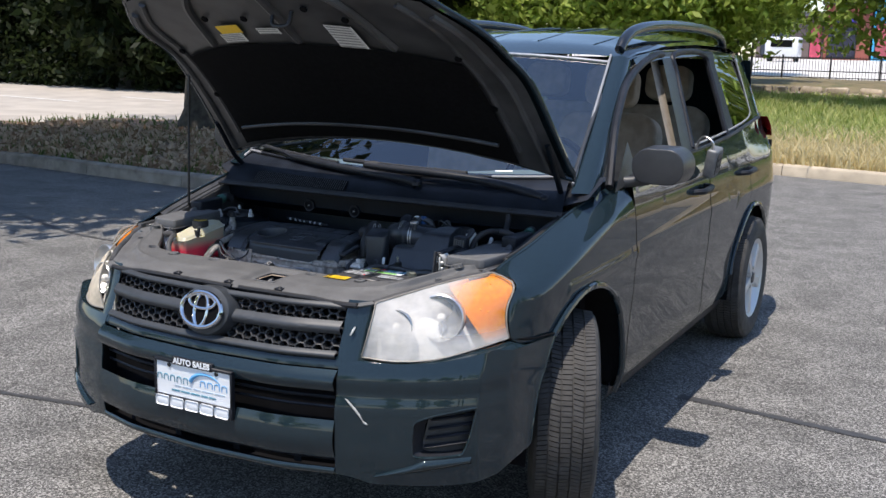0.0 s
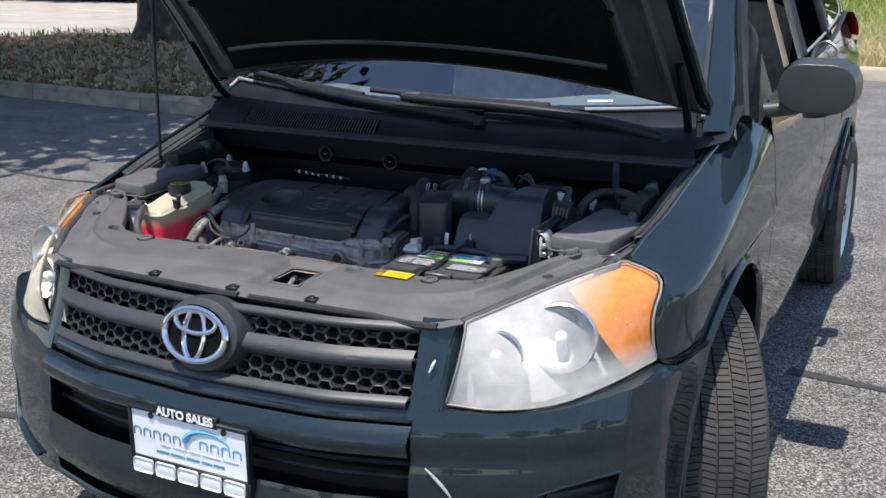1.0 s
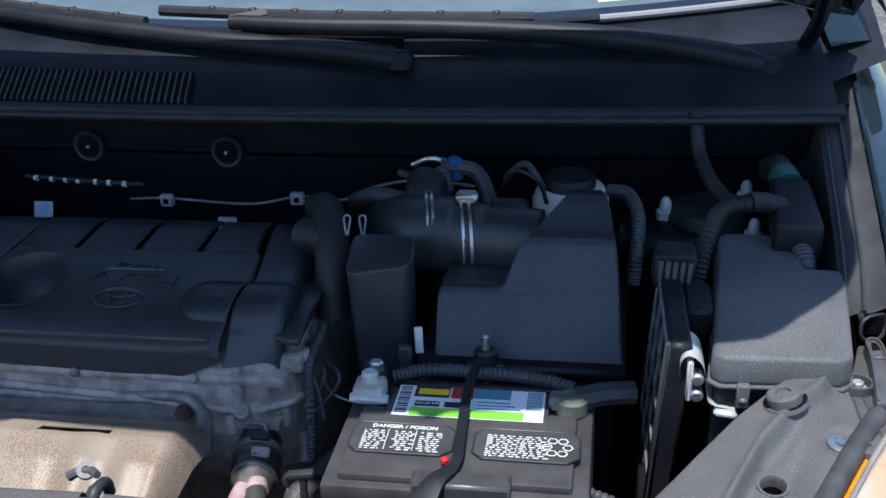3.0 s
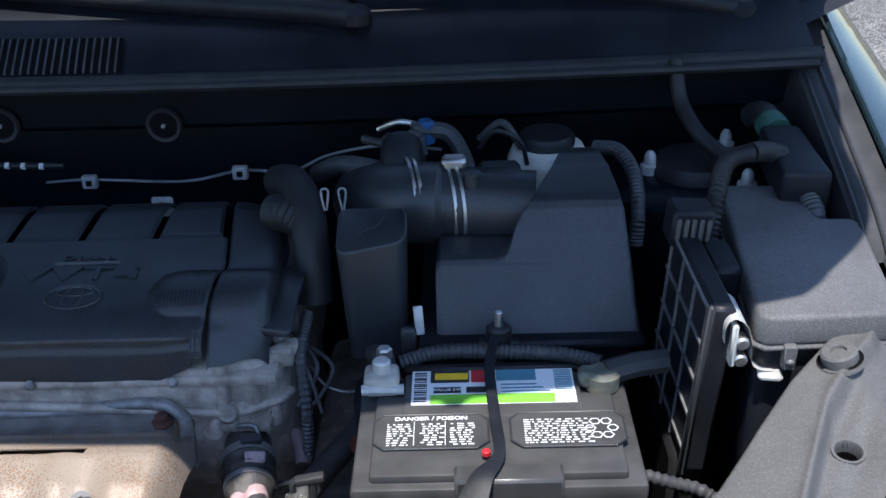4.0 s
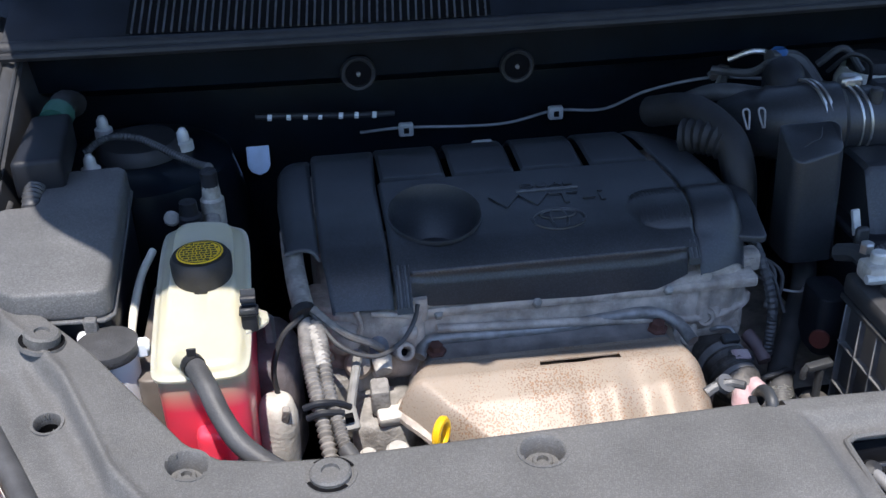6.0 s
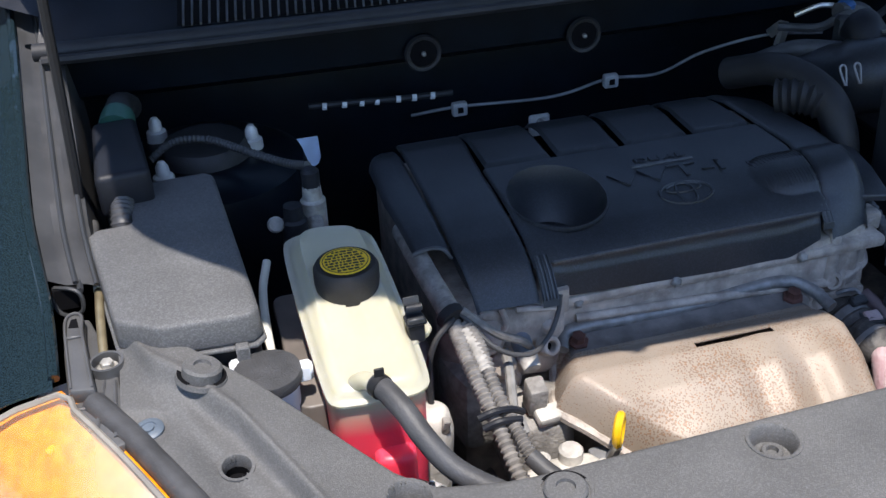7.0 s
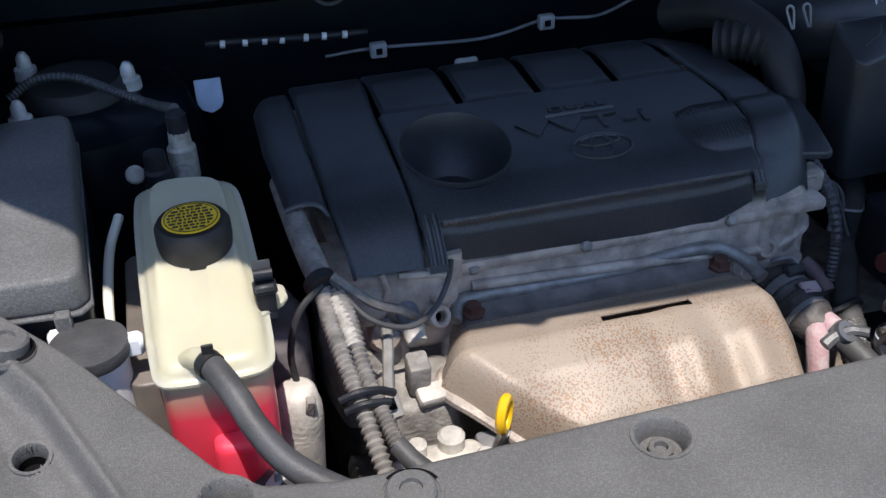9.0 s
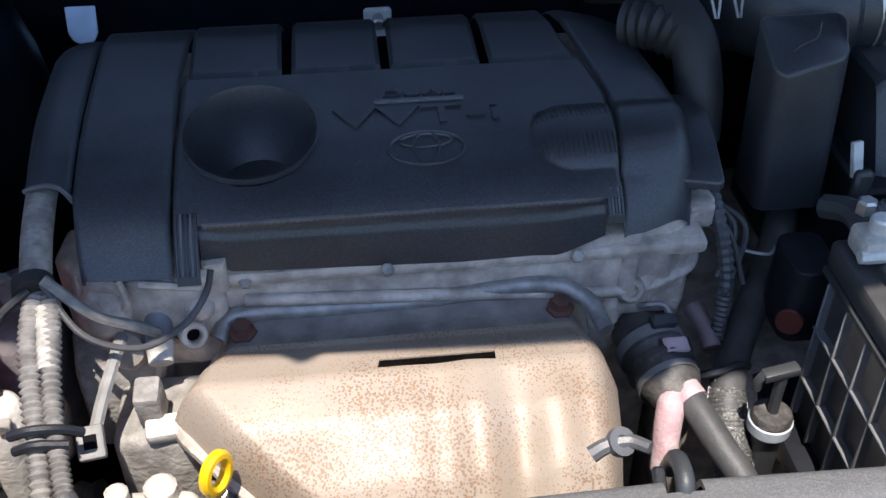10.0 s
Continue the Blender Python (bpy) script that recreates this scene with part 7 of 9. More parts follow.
part("plug_stub", tube([(0.116, 0.648, 0.752), (0.124, 0.628, 0.744), (0.126, 0.612, 0.735)], 0.0085, 5, 12), material("dull mauve plastic", (0.20, 0.15, 0.155), 0.6), head)
part("sensor_wire", tube([(0.132, 0.690, 0.812), (0.150, 0.662, 0.806), (0.176, 0.652, 0.802), (0.190, 0.665, 0.800)], 0.0016, 6, 6), DULL_STEEL, head)
part("chain_cover", prism([(-0.405, 0.640), (-0.372, 0.606), (-0.300, 0.603), (-0.276, 0.612), (-0.276, 0.66), (-0.40, 0.68)], 0.770, 0.862, 0.007, 3), ALLOY, head, "stained cast chain cover")
for x, y, z, r, h in ((-0.366, 0.600, 0.838, 0.021, 0.030), (-0.352, 0.590, 0.806, 0.016, 0.035), (-0.296, 0.604, 0.832, 0.012, 0.02)):
    part("cover_bulge", lathe([(r, -h), (r, -0.004), (r * 0.8, 0.003), (r * 0.4, 0.006), (0.0001, 0.0065)], 20, Matrix.Translation((x, y, z)) @ pose(0, 0, 0, 55, 0, 0)), ALLOY, head)
for pts in ([(-0.350, 0.602, 0.866), (-0.346, 0.598, 0.850), (-0.350, 0.600, 0.838)], [(-0.335, 0.600, 0.862), (-0.310, 0.600, 0.858), (-0.292, 0.604, 0.852)], [(-0.385, 0.622, 0.858), (-0.384, 0.612, 0.830), (-0.380, 0.610, 0.80)]):
    part("cover_web", tube(pts, 0.0032, 4, 8), ALLOY, head)
lug = part("lifting_lug", lathe([(0.0055, -0.008), (0.0108, -0.008), (0.0108, 0.006), (0.0095, 0.0075), (0.0068, 0.0075), (0.0055, 0.006), (0.0055, -0.008)], 24, Matrix.Translation((-0.302, 0.594, 0.814)) @ pose(0, 0, 0, 62, 0, 20)), ALLOY, head, "cast lug with a round hole")
part("lug_hole", disc(0.0058, 0.002, 0.0004, 18, Matrix.Translation((-0.302, 0.597, 0.809)) @ pose(0, 0, 0, 62, 0, 20)), DARK, lug)

# heat shield
RUST = material("rust-speckled heat shield steel", (0.262, 0.205, 0.152), 0.50, 0.08, 0.15, 9, second=(0.325, 0.283, 0.237), stains=0.45, stain_scale=9, stain_color=(0.27, 0.165, 0.09), bump=0.16, bump_scale=260)


def rust_specks(m, scale, color, far):
    """Small round rust spots, thicker in some patches than in others."""
    n, l = m.node_tree.nodes, m.node_tree.links
    b = n["Principled BSDF"]
    was = b.inputs["Base Color"].links[0].from_socket
    co = n.new("ShaderNodeTexCoord")
    vo = n.new("ShaderNodeTexVoronoi")
    vo.inputs["Scale"].default_value = scale
    patch = n.new("ShaderNodeTexNoise")
    patch.inputs["Scale"].default_value = 13
    patch.inputs["Detail"].default_value = 3
    size = n.new("ShaderNodeMapRange")
    size.inputs[1].default_value, size.inputs[2].default_value, size.inputs[3].default_value, size.inputs[4].default_value = 0.30, 0.62, 0.08, far
    less = n.new("ShaderNodeMath")
    less.operation = "LESS_THAN"
    amt = n.new("ShaderNodeMath")
    amt.operation = "MULTIPLY"
    amt.inputs[1].default_value = 0.62
    mx = n.new("ShaderNodeMix")
    mx.data_type = "RGBA"
    mx.inputs[7].default_value = (*color, 1)
    l.new(co.outputs["Object"], vo.inputs["Vector"])
    l.new(co.outputs["Object"], patch.inputs["Vector"])
    l.new(patch.outputs[0], size.inputs[0])
    l.new(vo.outputs["Distance"], less.inputs[0])
    l.new(size.outputs[0], less.inputs[1])
    l.new(less.outputs[0], amt.inputs[0])
    l.new(amt.outputs[0], mx.inputs[0])
    l.new(was, mx.inputs[6])
    l.new(mx.outputs[2], b.inputs["Base Color"])


rust_specks(RUST, 430.0, (0.15, 0.078, 0.042), 0.44)
rust_specks(RUST, 260.0, (0.24, 0.105, 0.04), 0.30)
# upper flange steel, with the hood's shadow put into the grey
SHADED_FLANGE = material("shaded brown-grey steel", (0.165, 0.148, 0.138), 0.6, 0.1, 0.3, 40, bump=0.4, bump_scale=220, stains=0.5, stain_scale=25, stain_color=(0.085, 0.07, 0.06))
SH = [(0.626, 0.803), (0.619, 0.806), (0.600, 0.800), (0.580, 0.802), (0.560, 0.812), (0.535, 0.817), (0.50, 0.808), (0.46, 0.783), (0.425, 0.748), (0.40, 0.705), (0.385, 0.66)]
XL = [-0.285, -0.287, -0.292, -0.300, -0.308, -0.316, -0.285, -0.232, -0.190, -0.17, -0.16]
XR = [0.008, 0.010, 0.013, 0.016, 0.018, 0.018, 0.014, 0.008, 0.004, 0.0, 0.0]


def shield_f(u, v, off=0.0):
    y, z = along(SH, v)
    k = v * (len(SH) - 1)
    xl, xr = ip(k, range(len(XL)), XL), ip(k, range(len(XR)), XR)
    x = xl + (xr - xl) * u
    e = min(u, 1 - u)
    z -= 0.040 * max(0, 1 - e / 0.085) ** 2.2 * min(1, v * 5)
    if v > 0.45:
        z += 0.0058 * math.sin((x + 0.11) / 0.030 * math.pi) * min(1, (v - 0.45) * 5) * (1 if -0.15 < x < 0.0 else 0) * math.sin(math.pi * min(1, max(0, (x + 0.15) / 0.15)))
        z -= 0.008 * math.exp(-((x + 0.235) / 0.035) ** 2 - ((v - 0.68) / 0.10) ** 2)
    return Vector((x, y, z + off))


bm = sheet(shield_f, 110, 70)
bmesh.ops.delete(bm, geom=[f for f in bm.faces if -0.163 < f.calc_center_median().x < -0.075 and abs(f.calc_center_median().y - 0.5455) < 0.0052], context="FACES")
bmesh.ops.solidify(bm, geom=list(bm.faces), thickness=0.0015)
shield = part("heat_shield", bm, RUST, engine, "stamped steel heat shield speckled with rust", 60)
# grey sheet over the shield's top, where the hood's shadow is painted in
part("shield_flange", sheet(lambda u, v: shield_f(-0.012 + 1.024 * u, -0.02 + 0.285 * v if v > 0 else 0.0, 0.0022), 60, 12, 0.002), SHADED_FLANGE, shield, "upper flange greyed as in the hood's shadow")
part("shield_hem", tube([shield_f(0.0, v) for v in np.linspace(0.1, 1, 14)], 0.0062, 3, 8), ALLOY, shield)
part("side_flap", sheet(lambda u, v: shield_f(0.0, 0.12 + 0.40 * u) + Vector((-0.010 * math.sin(math.pi * u) * v, 0.004 * v, -0.032 * v * math.sin(math.pi * min(1, u + 0.1)))), 16, 4, 0.0015), DULL_STEEL, shield)
# near-black plate under the slot, coloured as the shade inside
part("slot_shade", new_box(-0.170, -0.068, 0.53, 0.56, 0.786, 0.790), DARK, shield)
for x in (-0.266, -0.014):
    c = Matrix.Translation((x, 0.602, 0.8035)) @ pose(0, 0, 0, 8, 0, 0)
    w = part("shield_bolt", lathe([(0.0115, 0.0), (0.0115, 0.003), (0.0078, 0.004), (0.0074, 0.011), (0.0001, 0.012)], 6, c), material("rusty bolt", (0.10, 0.045, 0.035), 0.8, 0.3, 0.3, 60), shield)
part("shield_bead", tube([(-0.285, 0.598, 0.802), (-0.27, 0.616, 0.810), (-0.20, 0.618, 0.809), (-0.13, 0.619, 0.808), (-0.07, 0.620, 0.814), (-0.02, 0.616, 0.818), (0.008, 0.604, 0.810), (0.018, 0.575, 0.802)], 0.0070, 8, 12), material("scuffed rolled steel edge", (0.25, 0.245, 0.24), 0.40, 0.4, 0.3, 60, stains=0.6, stain_scale=45, stain_color=(0.15, 0.13, 0.12)), shield)

MOUNT = material("purplish grey casting", (0.17, 0.150, 0.155), 0.6, 0.1, 0.25, 40, bump=0.5, bump_scale=200, stains=0.4, stain_scale=25, stain_color=(0.09, 0.08, 0.08))
WHITE_CAST = material("pale weathered casting", (0.50, 0.475, 0.43), 0.75, 0.1, 0.2, 40, bump=0.5, bump_scale=200, stains=0.6, stain_scale=35, stain_color=(0.20, 0.18, 0.15))
# accessories at the belt end
acc = part("accessory_bracket", prism([(-0.395, 0.585), (-0.34, 0.590), (-0.325, 0.62), (-0.345, 0.66), (-0.41, 0.65)], 0.70, 0.790, 0.010, 2), MID_CAST, engine)
sensor = part("sensor_boss", tube([(-0.329, 0.618, 0.826), (-0.328, 0.600, 0.816), (-0.327, 0.588, 0.809)], 0.0108, 5, 18), material("blue-grey sensor plastic", (0.16, 0.175, 0.20), 0.5, 0, 0.2, 50), acc, "blue-grey sensor with a white tip")
part("sensor_tip", tube([(-0.327, 0.590, 0.811), (-0.326, 0.576, 0.803)], lambda t: 0.0112 - 0.002 * t, 4, 18), WHITE_CAST, sensor)
mount = part("engine_mount", prism([(-0.470, 0.60), (-0.425, 0.598), (-0.412, 0.65), (-0.430, 0.70), (-0.470, 0.70)], 0.66, 0.815, 0.016, 3), MOUNT, engine, "purplish grey engine mount bracket")
part("mount_stud", disc(0.007, 0.035, 0.002, 6, Matrix.Translation((-0.446, 0.640, 0.812))), DULL_STEEL, mount)
part("mount_stub", lathe([(0.0230, -0.14), (0.0225, -0.01), (0.0215, 0.004), (0.0165, 0.022), (0.0120, 0.026), (0.0001, 0.027)], 28, Matrix.Translation((-0.4415, 0.545, 0.782)) @ pose(0, 0, 0, 4, 3, 0)), WHITE_CAST, mount, "pale weathered round stub")
part("stub_notch", box(bmesh.new(), -0.004, 0.004, -0.004, 0.004, -0.008, 0.010, 0.001, 1, pose(-0.432, 0.528, 0.796, 10, 10, 0)), MID_CAST, mount)
part("stub_plate", prism([(-0.475, 0.47), (-0.405, 0.465), (-0.385, 0.52), (-0.43, 0.55), (-0.475, 0.55)], 0.672, 0.690, 0.004, 2), TRIM, mount)
ARM_GREY = material("dusty grey bracket", (0.20, 0.195, 0.185), 0.6, 0, 0.2, 50, bump=0.3, bump_scale=300)
arm = part("loom_bracket", tube([(-0.352, 0.585, 0.826), (-0.356, 0.560, 0.822), (-0.362, 0.535, 0.812), (-0.367, 0.512, 0.800)], 0.0050, 6, 8), ARM_GREY, engine, "grey loom bracket with a square eye")
part("bracket_eye", box(bmesh.new(), -0.0095, 0.0095, -0.012, 0.012, -0.005, 0.005, 0.002, 2, pose(-0.368, 0.505, 0.800, 35, 0, 10)), ARM_GREY, arm)
part("eye_hole", box(bmesh.new(), -0.0045, 0.0045, -0.005, 0.005, -0.0062, 0.0062, 0.0, 1, pose(-0.368, 0.505, 0.800, 35, 0, 10)), DARK, arm)
pump = part("water_pump", prism([(-0.365, 0.530), (-0.300, 0.525), (-0.286, 0.56), (-0.296, 0.60), (-0.365, 0.60)], 0.690, 0.770, 0.010, 3), MID_CAST, engine, "dirty grey pump casting")
part("pump_lug", box(bmesh.new(), -0.016, 0.016, -0.010, 0.010, -0.007, 0.007, 0.004, 2, pose(-0.322, 0.535, 0.776, 15, 0, 5)), WHITE_CAST, pump)
part("pump_ear", box(bmesh.new(), -0.010, 0.010, -0.012, 0.012, -0.018, 0.018, 0.004, 2, pose(-0.333, 0.548, 0.792, 10, 0, 0)), MID_CAST, pump)
part("pump_pulley", lathe([(0.0001, -0.012), (0.030, -0.012), (0.038, -0.008), (0.035, 0.0), (0.038, 0.008), (0.030, 0.012), (0.0001, 0.012)], 28, Matrix.Translation((-0.392, 0.515, 0.690)) @ pose(0, 0, 0, 0, 90, 0)), BLACK_METAL, pump)
alt = part("alternator", lathe([(0.0001, -0.05), (0.05, -0.05), (0.066, -0.03), (0.066, 0.03), (0.05, 0.05), (0.0001, 0.05)], 28, Matrix.Translation((-0.335, 0.455, 0.690)) @ pose(0, 0, 0, 0, 90, 0)), MID_CAST, engine)
part("alternator_cap", prism([(-0.385, 0.425), (-0.33, 0.415), (-0.292, 0.425), (-0.284, 0.458), (-0.300, 0.487), (-0.345, 0.490), (-0.382, 0.475)], 0.735, 0.766, 0.008, 3), WHITE_CAST, alt, "pale dusty alternator housing")
for x, y, r in ((-0.352, 0.478, 0.0085), (-0.322, 0.480, 0.012), (-0.300, 0.452, 0.008)):
    part("alternator_nut", disc(r, 0.016, 0.003, 12, Matrix.Translation((x, y, 0.764))), WHITE_CAST, alt)
part("vent_slot", new_box(-0.345, -0.325, 0.430, 0.4335, 0.7655, 0.7668, 0.0, 1), DARK, alt)
part("plug_housing", new_box(-0.296, -0.272, 0.478, 0.505, 0.722, 0.752, 0.006, 2), DULL_STEEL, alt)
YELLOW = material("yellow plastic", (0.85, 0.50, 0.01), 0.4)
dip = part("dipstick_ring", tube([(-0.279 + 0.0065 * math.cos(t), 0.468 + 0.0093 * math.cos(t), 0.800 + 0.015 * math.sin(t)) for t in np.linspace(0, 6.283, 17)], 0.0045, 2, 8), YELLOW, engine, "yellow dipstick pull ring")
part("dipstick_tube", tube([(-0.279, 0.468, 0.78), (-0.282, 0.485, 0.74), (-0.285, 0.53, 0.65)], 0.005, 4, 8), STEEL, dip)
part("bay_tag", new_box(-0.362, -0.340, 0.432, 0.444, 0.7655, 0.7685, 0.001, 1), YELLOW, alt)

# looms
LOOM_BLACK = material("black corrugated conduit", (0.055, 0.056, 0.060), 0.5, 0, 0.2, 30)
LOOM_GREY = material("dusty grey taped conduit", (0.205, 0.192, 0.176), 0.7, 0, 0.3, 90, bump=0.4, bump_scale=200, stains=0.4, stain_scale=30, stain_color=(0.16, 0.14, 0.12))
loom = part("wiring_loom", tube([(-0.416, 0.74, 0.893), (-0.414, 0.695, 0.891), (-0.410, 0.64, 0.885), (-0.403, 0.585, 0.876)], 0.0118, 10, 14, None, 0.0030, 0.0062), LOOM_GREY, engine, "dusty ribbed wiring loom")
part("loom_run", tube([(-0.404, 0.585, 0.872), (-0.404, 0.55, 0.862), (-0.400, 0.515, 0.845), (-0.394, 0.48, 0.825), (-0.388, 0.44, 0.800), (-0.380, 0.40, 0.772)], 0.0084, 16, 12, None, 0.0026, 0.0064), LOOM_GREY, loom)
part("loom_run", tube([(-0.393, 0.580, 0.871), (-0.388, 0.545, 0.862), (-0.386, 0.51, 0.842), (-0.380, 0.475, 0.826), (-0.374, 0.447, 0.812)], 0.0074, 16, 12, None, 0.0024, 0.0062), LOOM_GREY, loom)
part("loom_branch", tube([(-0.374, 0.447, 0.812), (-0.362, 0.428, 0.805), (-0.335, 0.400, 0.795), (-0.300, 0.375, 0.785)], 0.0085, 6, 12), HOSE, loom)
part("loom_wrap", tube([(-0.396, 0.572, 0.868), (-0.391, 0.545, 0.861), (-0.389, 0.528, 0.852)], 0.0080, 4, 12, None, 0.0010, 0.006), material("pale dusty tape", (0.30, 0.285, 0.26), 0.75, 0, 0.3, 90, bump=0.5, bump_scale=150), loom)
part("loom_tape", tube([(-0.406, 0.592, 0.878), (-0.403, 0.582, 0.876)], 0.0150, 2, 14), RUBBER, loom)
for pts in ([(-0.411, 0.485, 0.835), (-0.396, 0.484, 0.840), (-0.378, 0.487, 0.836), (-0.366, 0.492, 0.826)], [(-0.408, 0.478, 0.828), (-0.393, 0.476, 0.834), (-0.372, 0.478, 0.830)]):
    part("loom_tie", tube(pts, 0.0036, 5, 8), BLACK_PLASTIC, loom)
for pts, r, mt in (([(-0.398, 0.585, 0.884), (-0.371, 0.560, 0.853), (-0.335, 0.562, 0.834), (-0.306, 0.585, 0.832), (-0.289, 0.603, 0.845), (-0.283, 0.612, 0.862)], 0.0026, HOSE),
                   ([(-0.396, 0.585, 0.886), (-0.365, 0.575, 0.858), (-0.340, 0.578, 0.842), (-0.326, 0.586, 0.826)], 0.0044, LOOM_GREY),
                   ([(-0.405, 0.580, 0.882), (-0.428, 0.568, 0.866), (-0.440, 0.556, 0.835), (-0.438, 0.55, 0.80)], 0.0032, RUBBER)):
    part("wire", tube(pts, r, 8, 8), mt, loom)
part("loom_clip", prism(rounded(-0.290, -0.272, 0.612, 0.630, 0.004), 0.838, 0.866, 0.003, 2), ALLOY, loom)

ORANGE_INK = material("orange ink", (0.7, 0.2, 0.03), 0.6)

# thermostat housing and hoses at the gearbox end
CRUST = material("pink dried coolant crust", (0.40, 0.25, 0.265), 0.8, 0, 0.25, 60, second=(0.50, 0.42, 0.42), bump=0.5, bump_scale=300)
GRIMY = material("grimy dark grey joint", (0.055, 0.052, 0.050), 0.55, 0.1, 0.35, 50, bump=0.5, bump_scale=260, stains=0.7, stain_scale=45, stain_color=(0.21, 0.19, 0.17))
CA, CB = Vector((0.062, 0.645, 0.752)), Vector((0.0795, 0.548, 0.7370))
axis = (CB - CA).to_track_quat("Z", "Y").to_matrix().to_4x4()
th = part("coolant_outlet", lathe([(0.020, -0.01), (0.024, 0.0), (0.0255, 0.006), (0.0255, 0.030), (0.0285, 0.033), (0.0290, 0.048), (0.0265, 0.051), (0.0262, 0.056), (0.0285, 0.058), (0.0285, 0.064), (0.0262, 0.066), (0.0258, 0.082), (0.0225, 0.088), (0.0200, 0.096), (0.0150, 0.101), (0.0001, 0.101)], 32, Matrix.Translation(CA) @ axis), GRIMY, engine, "grimy coolant hose joint crusted with dried coolant")
for d, r, hw, mt in ((0.040, 0.0300, 0.0050, DULL_STEEL), (0.0615, 0.0292, 0.0020, GRIMY), (0.075, 0.0272, 0.0030, DULL_STEEL)):
    part("hose_clamp", lathe([(r - 0.003, -hw), (r, -hw), (r, hw), (r - 0.003, hw)], 30, Matrix.Translation(CA.lerp(CB, d / (CB - CA).length)) @ axis), mt, th)
part("clamp_ear", box(bmesh.new(), -0.013, 0.010, -0.006, 0.006, -0.004, 0.005, 0.002, 1, pose(0.077, 0.606, 0.777, 25, 10, 12)), TRIM, th)
part("clamp_ear", tube([(0.058, 0.622, 0.781), (0.066, 0.617, 0.787), (0.078, 0.617, 0.785), (0.083, 0.611, 0.779)], 0.0026, 4, 6), DULL_STEEL, th)
part("clip_window", box(bmesh.new(), -0.011, 0.011, -0.007, 0.007, -0.002, 0.002, 0.0015, 1, pose(0.082, 0.585, 0.7695, 20, 8, 8)), CRUST, th)
part("clip_frame", tube([(0.070, 0.594, 0.770), (0.071, 0.580, 0.768), (0.083, 0.576, 0.767), (0.094, 0.580, 0.764), (0.093, 0.594, 0.768)], 0.0022, 3, 6), TRIM, th)
part("hose_print", box(bmesh.new(), -0.0035, 0.0035, -0.002, 0.002, -0.0006, 0.0006, 0.0, 1, pose(0.0605, 0.572, 0.7600, 25, -28, 0)), ORANGE_INK, th)
part("outlet_neck", tube([(0.077, 0.560, 0.745), (0.070, 0.545, 0.742), (0.064, 0.530, 0.728), (0.060, 0.515, 0.700)], lambda t: 0.0125 - 0.002 * t, 6, 14), CRUST, th)
part("outlet_collar", tube([(0.083, 0.556, 0.746), (0.0875, 0.544, 0.744)], 0.0138, 2, 16), CRUST, th)
part("radiator_hose", tube([(0.0855, 0.548, 0.745), (0.091, 0.530, 0.742), (0.100, 0.503, 0.734), (0.112, 0.470, 0.722), (0.118, 0.40, 0.70)], 0.0120, 8, 16), HOSE, engine, "grey rubber hose")
h2 = part("heater_hose", tube([(0.240, 0.78, 0.80), (0.221, 0.725, 0.775), (0.192, 0.68, 0.742), (0.152, 0.62, 0.727), (0.128, 0.57, 0.722), (0.122, 0.53, 0.695), (0.122, 0.48, 0.66)], 0.0150, 8, 16), HOSE, engine, "grey rubber hose with a braided sleeve")
BRAID = material("woven wire sleeve", (0.16, 0.16, 0.155), 0.4, 0.5, 0.3, 300, bump=1.0, bump_scale=420)
braid = part("braid", tube([(0.128, 0.572, 0.722), (0.1235, 0.545, 0.706), (0.122, 0.50, 0.672)], 0.0168, 8, 18, None, 0.0008, 0.004), BRAID, h2)
for k in range(12):
    # two families of crossing strands
    for way in (1, -1):
        line = []
        for q in range(15):
            c = Vector((0.1275, 0.570, 0.7205)).lerp(Vector((0.122, 0.510, 0.680)), q / 14)
            a = radians(30 * k) + way * 2.6 * q / 14
            line.append(c + Vector((math.cos(a), 0.55 * math.sin(a), 0.83 * math.sin(a))) * 0.0170)
        part("strand", tube(line, 0.0007, 1, 4), DULL_STEEL, braid)
part("hose_clip", tube([(0.104, 0.582, 0.733), (0.118, 0.578, 0.741), (0.140, 0.585, 0.740), (0.152, 0.592, 0.730)], 0.0040, 5, 6), TRIM, h2)
dc = part("dipstick_cap", lathe([(0.0135, -0.016), (0.0160, -0.014), (0.0168, 0.004), (0.0150, 0.007), (0.0001, 0.0085)], 24, Matrix.Translation((0.149, 0.530, 0.734))), GRIMY, engine, "gearbox dipstick cap on its tube")
part("cap_band", lathe([(0.0166, -0.012), (0.0176, -0.011), (0.0180, -0.001), (0.0168, 0.000)], 24, Matrix.Translation((0.149, 0.530, 0.734))), material("milky blue-grey plastic", (0.42, 0.46, 0.50), 0.4, 0, 0.15, 60), dc)
part("cap_neck", disc(0.0125, 0.20, 0.003, 16, Matrix.Translation((0.149, 0.530, 0.53))), TRIM, dc)
part("cap_key", tube([(0.149, 0.530, 0.738), (0.1490, 0.531, 0.760), (0.150, 0.532, 0.780)], 0.0046, 4, 8), TRIM, dc)
part("cap_handle", box(bmesh.new(), -0.015, 0.015, -0.0055, 0.0055, -0.004, 0.004, 0.002, 2, pose(0.1475, 0.532, 0.784, 0, -6, 6)), TRIM, dc)
part("handle_hook", tube([(0.134, 0.531, 0.784), (0.130, 0.530, 0.779), (0.130, 0.530, 0.770)], 0.0038, 3, 6), TRIM, dc)
part("gearbox", prism([(0.11, 0.60), (0.40, 0.60), (0.45, 0.75), (0.40, 1.0), (0.11, 1.0)], 0.40, 0.66, 0.03, 2), ALLOY, engine)
